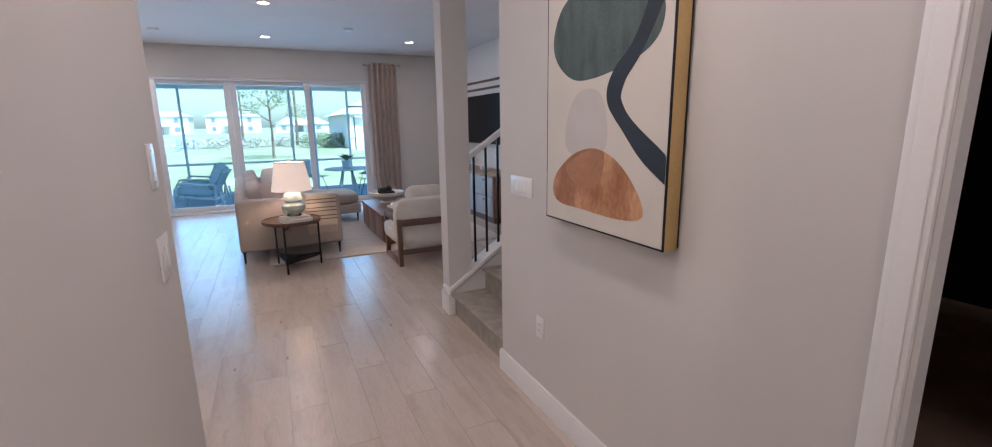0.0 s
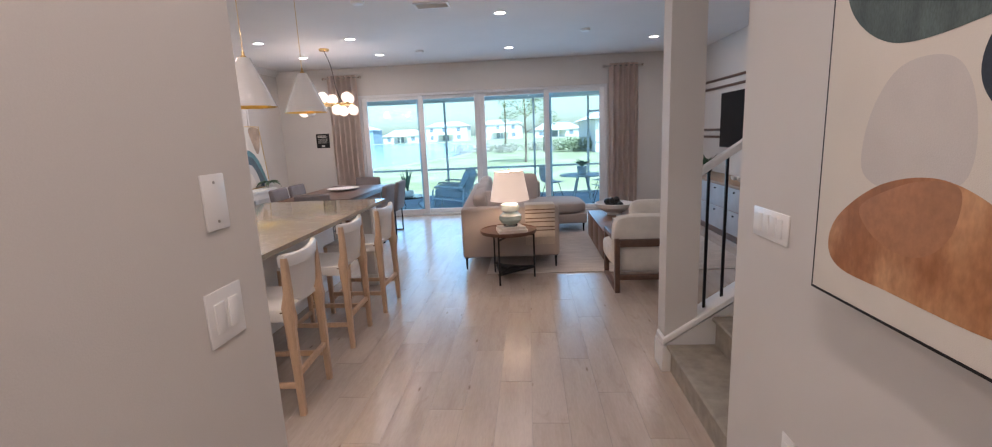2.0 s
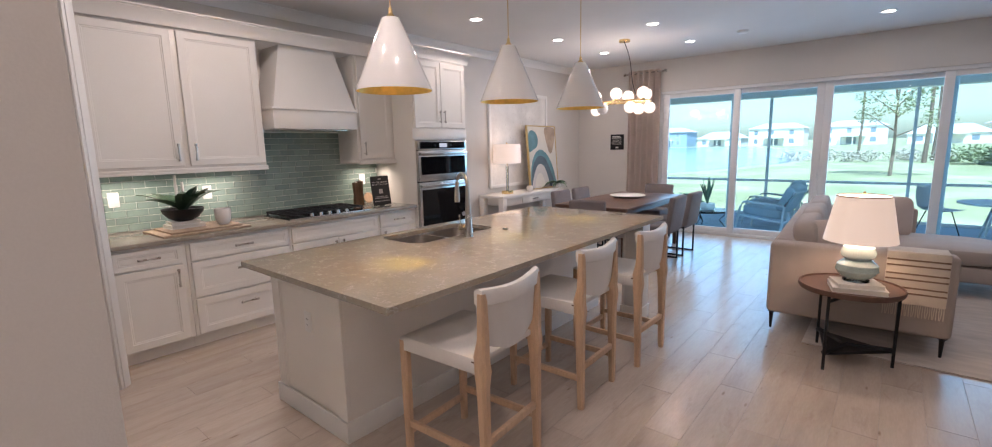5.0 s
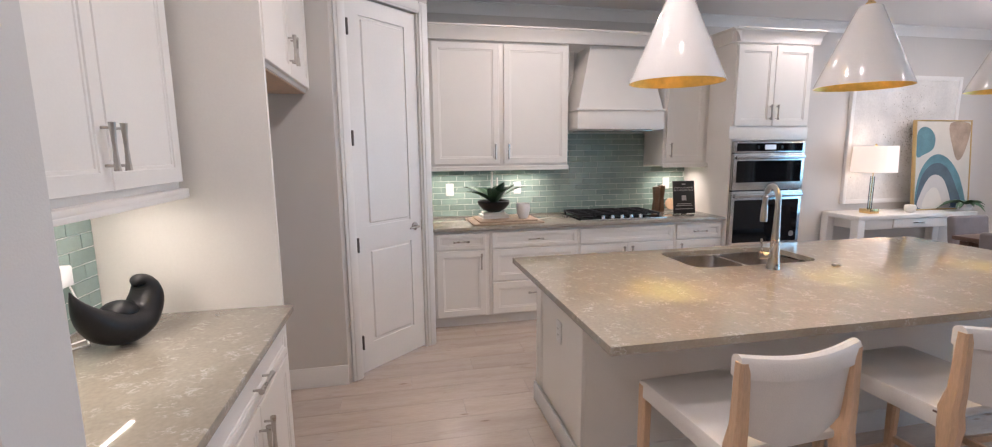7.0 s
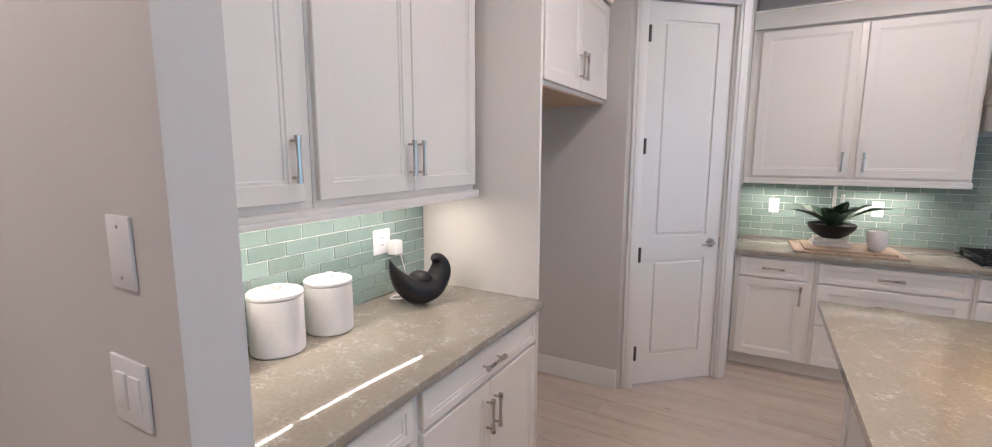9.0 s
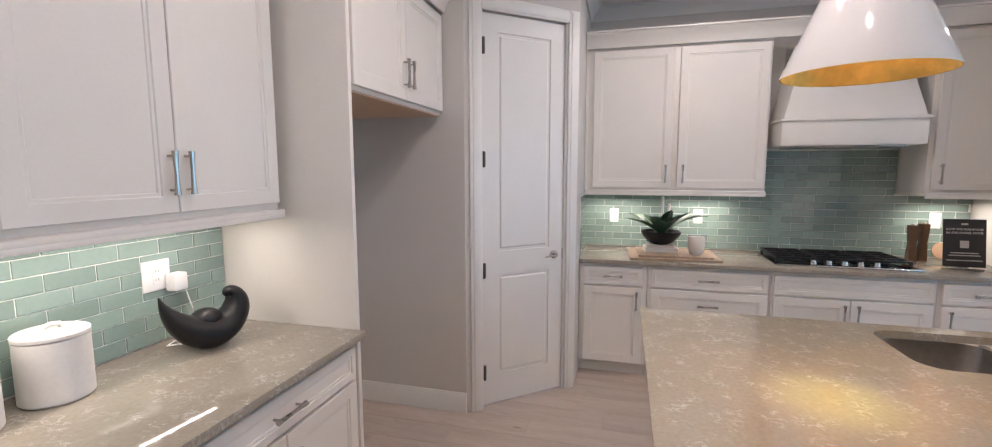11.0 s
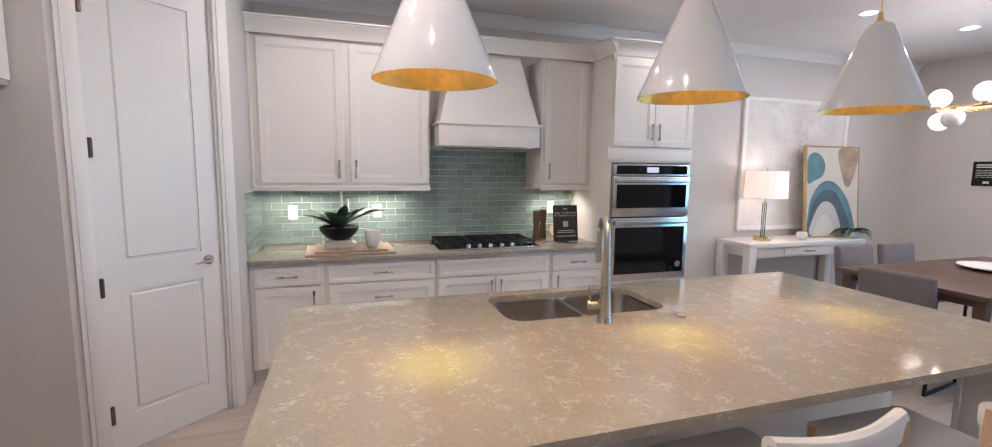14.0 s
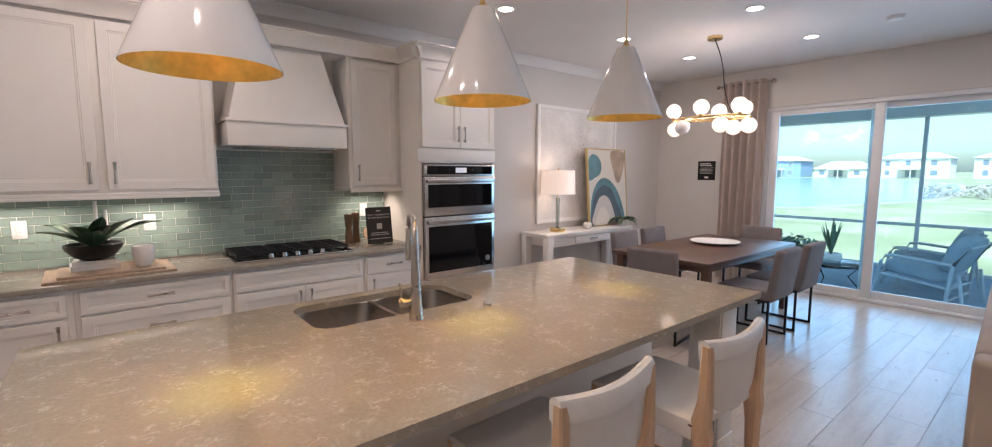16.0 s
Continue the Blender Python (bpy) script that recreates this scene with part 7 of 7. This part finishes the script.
part("rim", tube(bmesh.new(), [(0.37 * math.cos(2 * math.pi * i / 40), 0.37 * math.sin(2 * math.pi * i / 40), 0.326) for i in range(40)], 0.009, 8, closed=True), BLACK_METAL, pt)
for i in range(3):
    a = 2.1 * i + 0.4
    part("leg", tube(bmesh.new(), [(0.35 * math.cos(a), 0.35 * math.sin(a), 0.325), (0.2 * math.cos(a), 0.2 * math.sin(a), 0.16), (0.33 * math.cos(a), 0.33 * math.sin(a), 0.0)], 0.01, 8), BLACK_METAL, pt)
potted(pose(-2.1, 11.12, 0.3185), "tall spiky aloe in a round stone pot", [(0.0, 0.0), (0.1, 0.0), (0.13, 0.03), (0.135, 0.09), (0.12, 0.12), (0.11, 0.11), (0.0, 0.1)], CERAMIC, dict(n=13, length=0.5, width=0.024, spread=0.36, rs=random.Random(8), at=(0, 0, 0.1), droop=0.05, rise=1.0), LEAF2)
dtb = thing("patio_dining_table", pose(1.75, 11.75, -0.03), "round grey patio dining table", "dining table")
part("top", lathe(bmesh.new(), [(0.46, 0.6), (0.5, 0.605), (0.5, 0.63), (0.0, 0.632)], 40, caps=False), STONE_METAL, dtb)
for i in range(4):
    a = math.pi / 4 + i * math.pi / 2
    part("leg", tube(bmesh.new(), [(0.12 * math.cos(a), 0.12 * math.sin(a), 0.61), (0.3 * math.cos(a), 0.3 * math.sin(a), 0.0)], 0.018, 8), STONE_METAL, dtb)
potted(pose(1.75, 11.75, 0.6025), "bushy agave in a grey pot on the patio table", [(0.0, 0.0), (0.09, 0.0), (0.12, 0.18), (0.11, 0.18), (0.0, 0.15)], STONE_METAL, dict(n=26, length=0.26, width=0.03, spread=0.8, rs=random.Random(6), at=(0, 0, 0.16), droop=0.3, rise=0.8), LEAF2)


def patio_seat(m):
    c = thing("patio_dining_chair", m, "grey shell patio chair on wire legs", "chair", "patio dining chairs")
    t = bmesh.new()
    prev = None
    for x, z, w in ((-0.22, 0.42, 0.2), (-0.1, 0.4, 0.23), (0.1, 0.4, 0.23), (0.19, 0.45, 0.23), (0.24, 0.6, 0.22), (0.27, 0.78, 0.18)):
        row = [t.verts.new((x - 0.03 * abs(k) / 2, k / 2 * w, z + 0.03 * (k / 2) ** 2)) for k in (-2, -1, 0, 1, 2)]
        if prev:
            for i in range(4):
                t.faces.new((prev[i], prev[i + 1], row[i + 1], row[i]))
        prev = row
    bmesh.ops.solidify(t, geom=t.faces[:], thickness=0.012)
    part("shell", t, STONE_METAL, c)
    for sx in (-1, 1):
        for sy in (-1, 1):
            part("leg", tube(bmesh.new(), [(0.1 * sx, 0.12 * sy, 0.4), (0.2 * sx, 0.2 * sy, 0.0)], 0.008, 6), BLACK_METAL, c)
    return c


first = patio_seat(pose(1.1, 12.3, -0.03, 0, 0, 140))
copy_thing(first, pose(2.35, 12.4, -0.03, 0, 0, 45))
copy_thing(first, pose(2.2, 11.2, -0.03, 0, 0, -60))

# ---- floor planks ----
FX0, FX1, FY0, FY1 = WALL_W - 0.1, 5.2, -1.2, WALL_N + 0.05
floor = solid("floor", boxed(FX0, FX1, FY0, FY1, -0.12, -0.0016), FLOOR_GROUT, "pale wood-look plank floor", "floor")
PW, PL, PG = 0.2, 1.2, 0.0022
full = mesh_of("plank", box(bmesh.new(), -PW / 2 + PG / 2, PW / 2 - PG / 2, -PL / 2 + PG / 2, PL / 2 - PG / 2, -0.011, 0.0, 0.0007, seg=1), PLANK)
rest = bmesh.new()
count = 0
cols = int((FX1 - FX0) / PW)
for i in range(cols):
    x = FX0 + PW * (i + 0.5)
    off = ((i * 0.37) % 1.0) * PL
    y0 = FY0 - off
    while y0 < FY1:
        cy = y0 + PL / 2
        near = -3.7 < x < 1.5 and 0.6 < cy < 9.7 and not (-2.3 < x < -1.7 and 3.3 < cy < 5.8)
        a, c = max(y0, FY0), min(y0 + PL, FY1)
        if c - a > 0.02:
            if near and c - a > PL - 0.01 and count < 300:
                p = new("plank", full)
                p.parent = floor
                p.location = (x, cy, 0)
                count += 1
            else:
                box(rest, x - PW / 2 + PG / 2, x + PW / 2 - PG / 2, a + PG / 2, c - PG / 2, -0.011, 0.0)
        y0 += PL
part("planks", rest, PLANK, floor)["kind"] = "stuff"
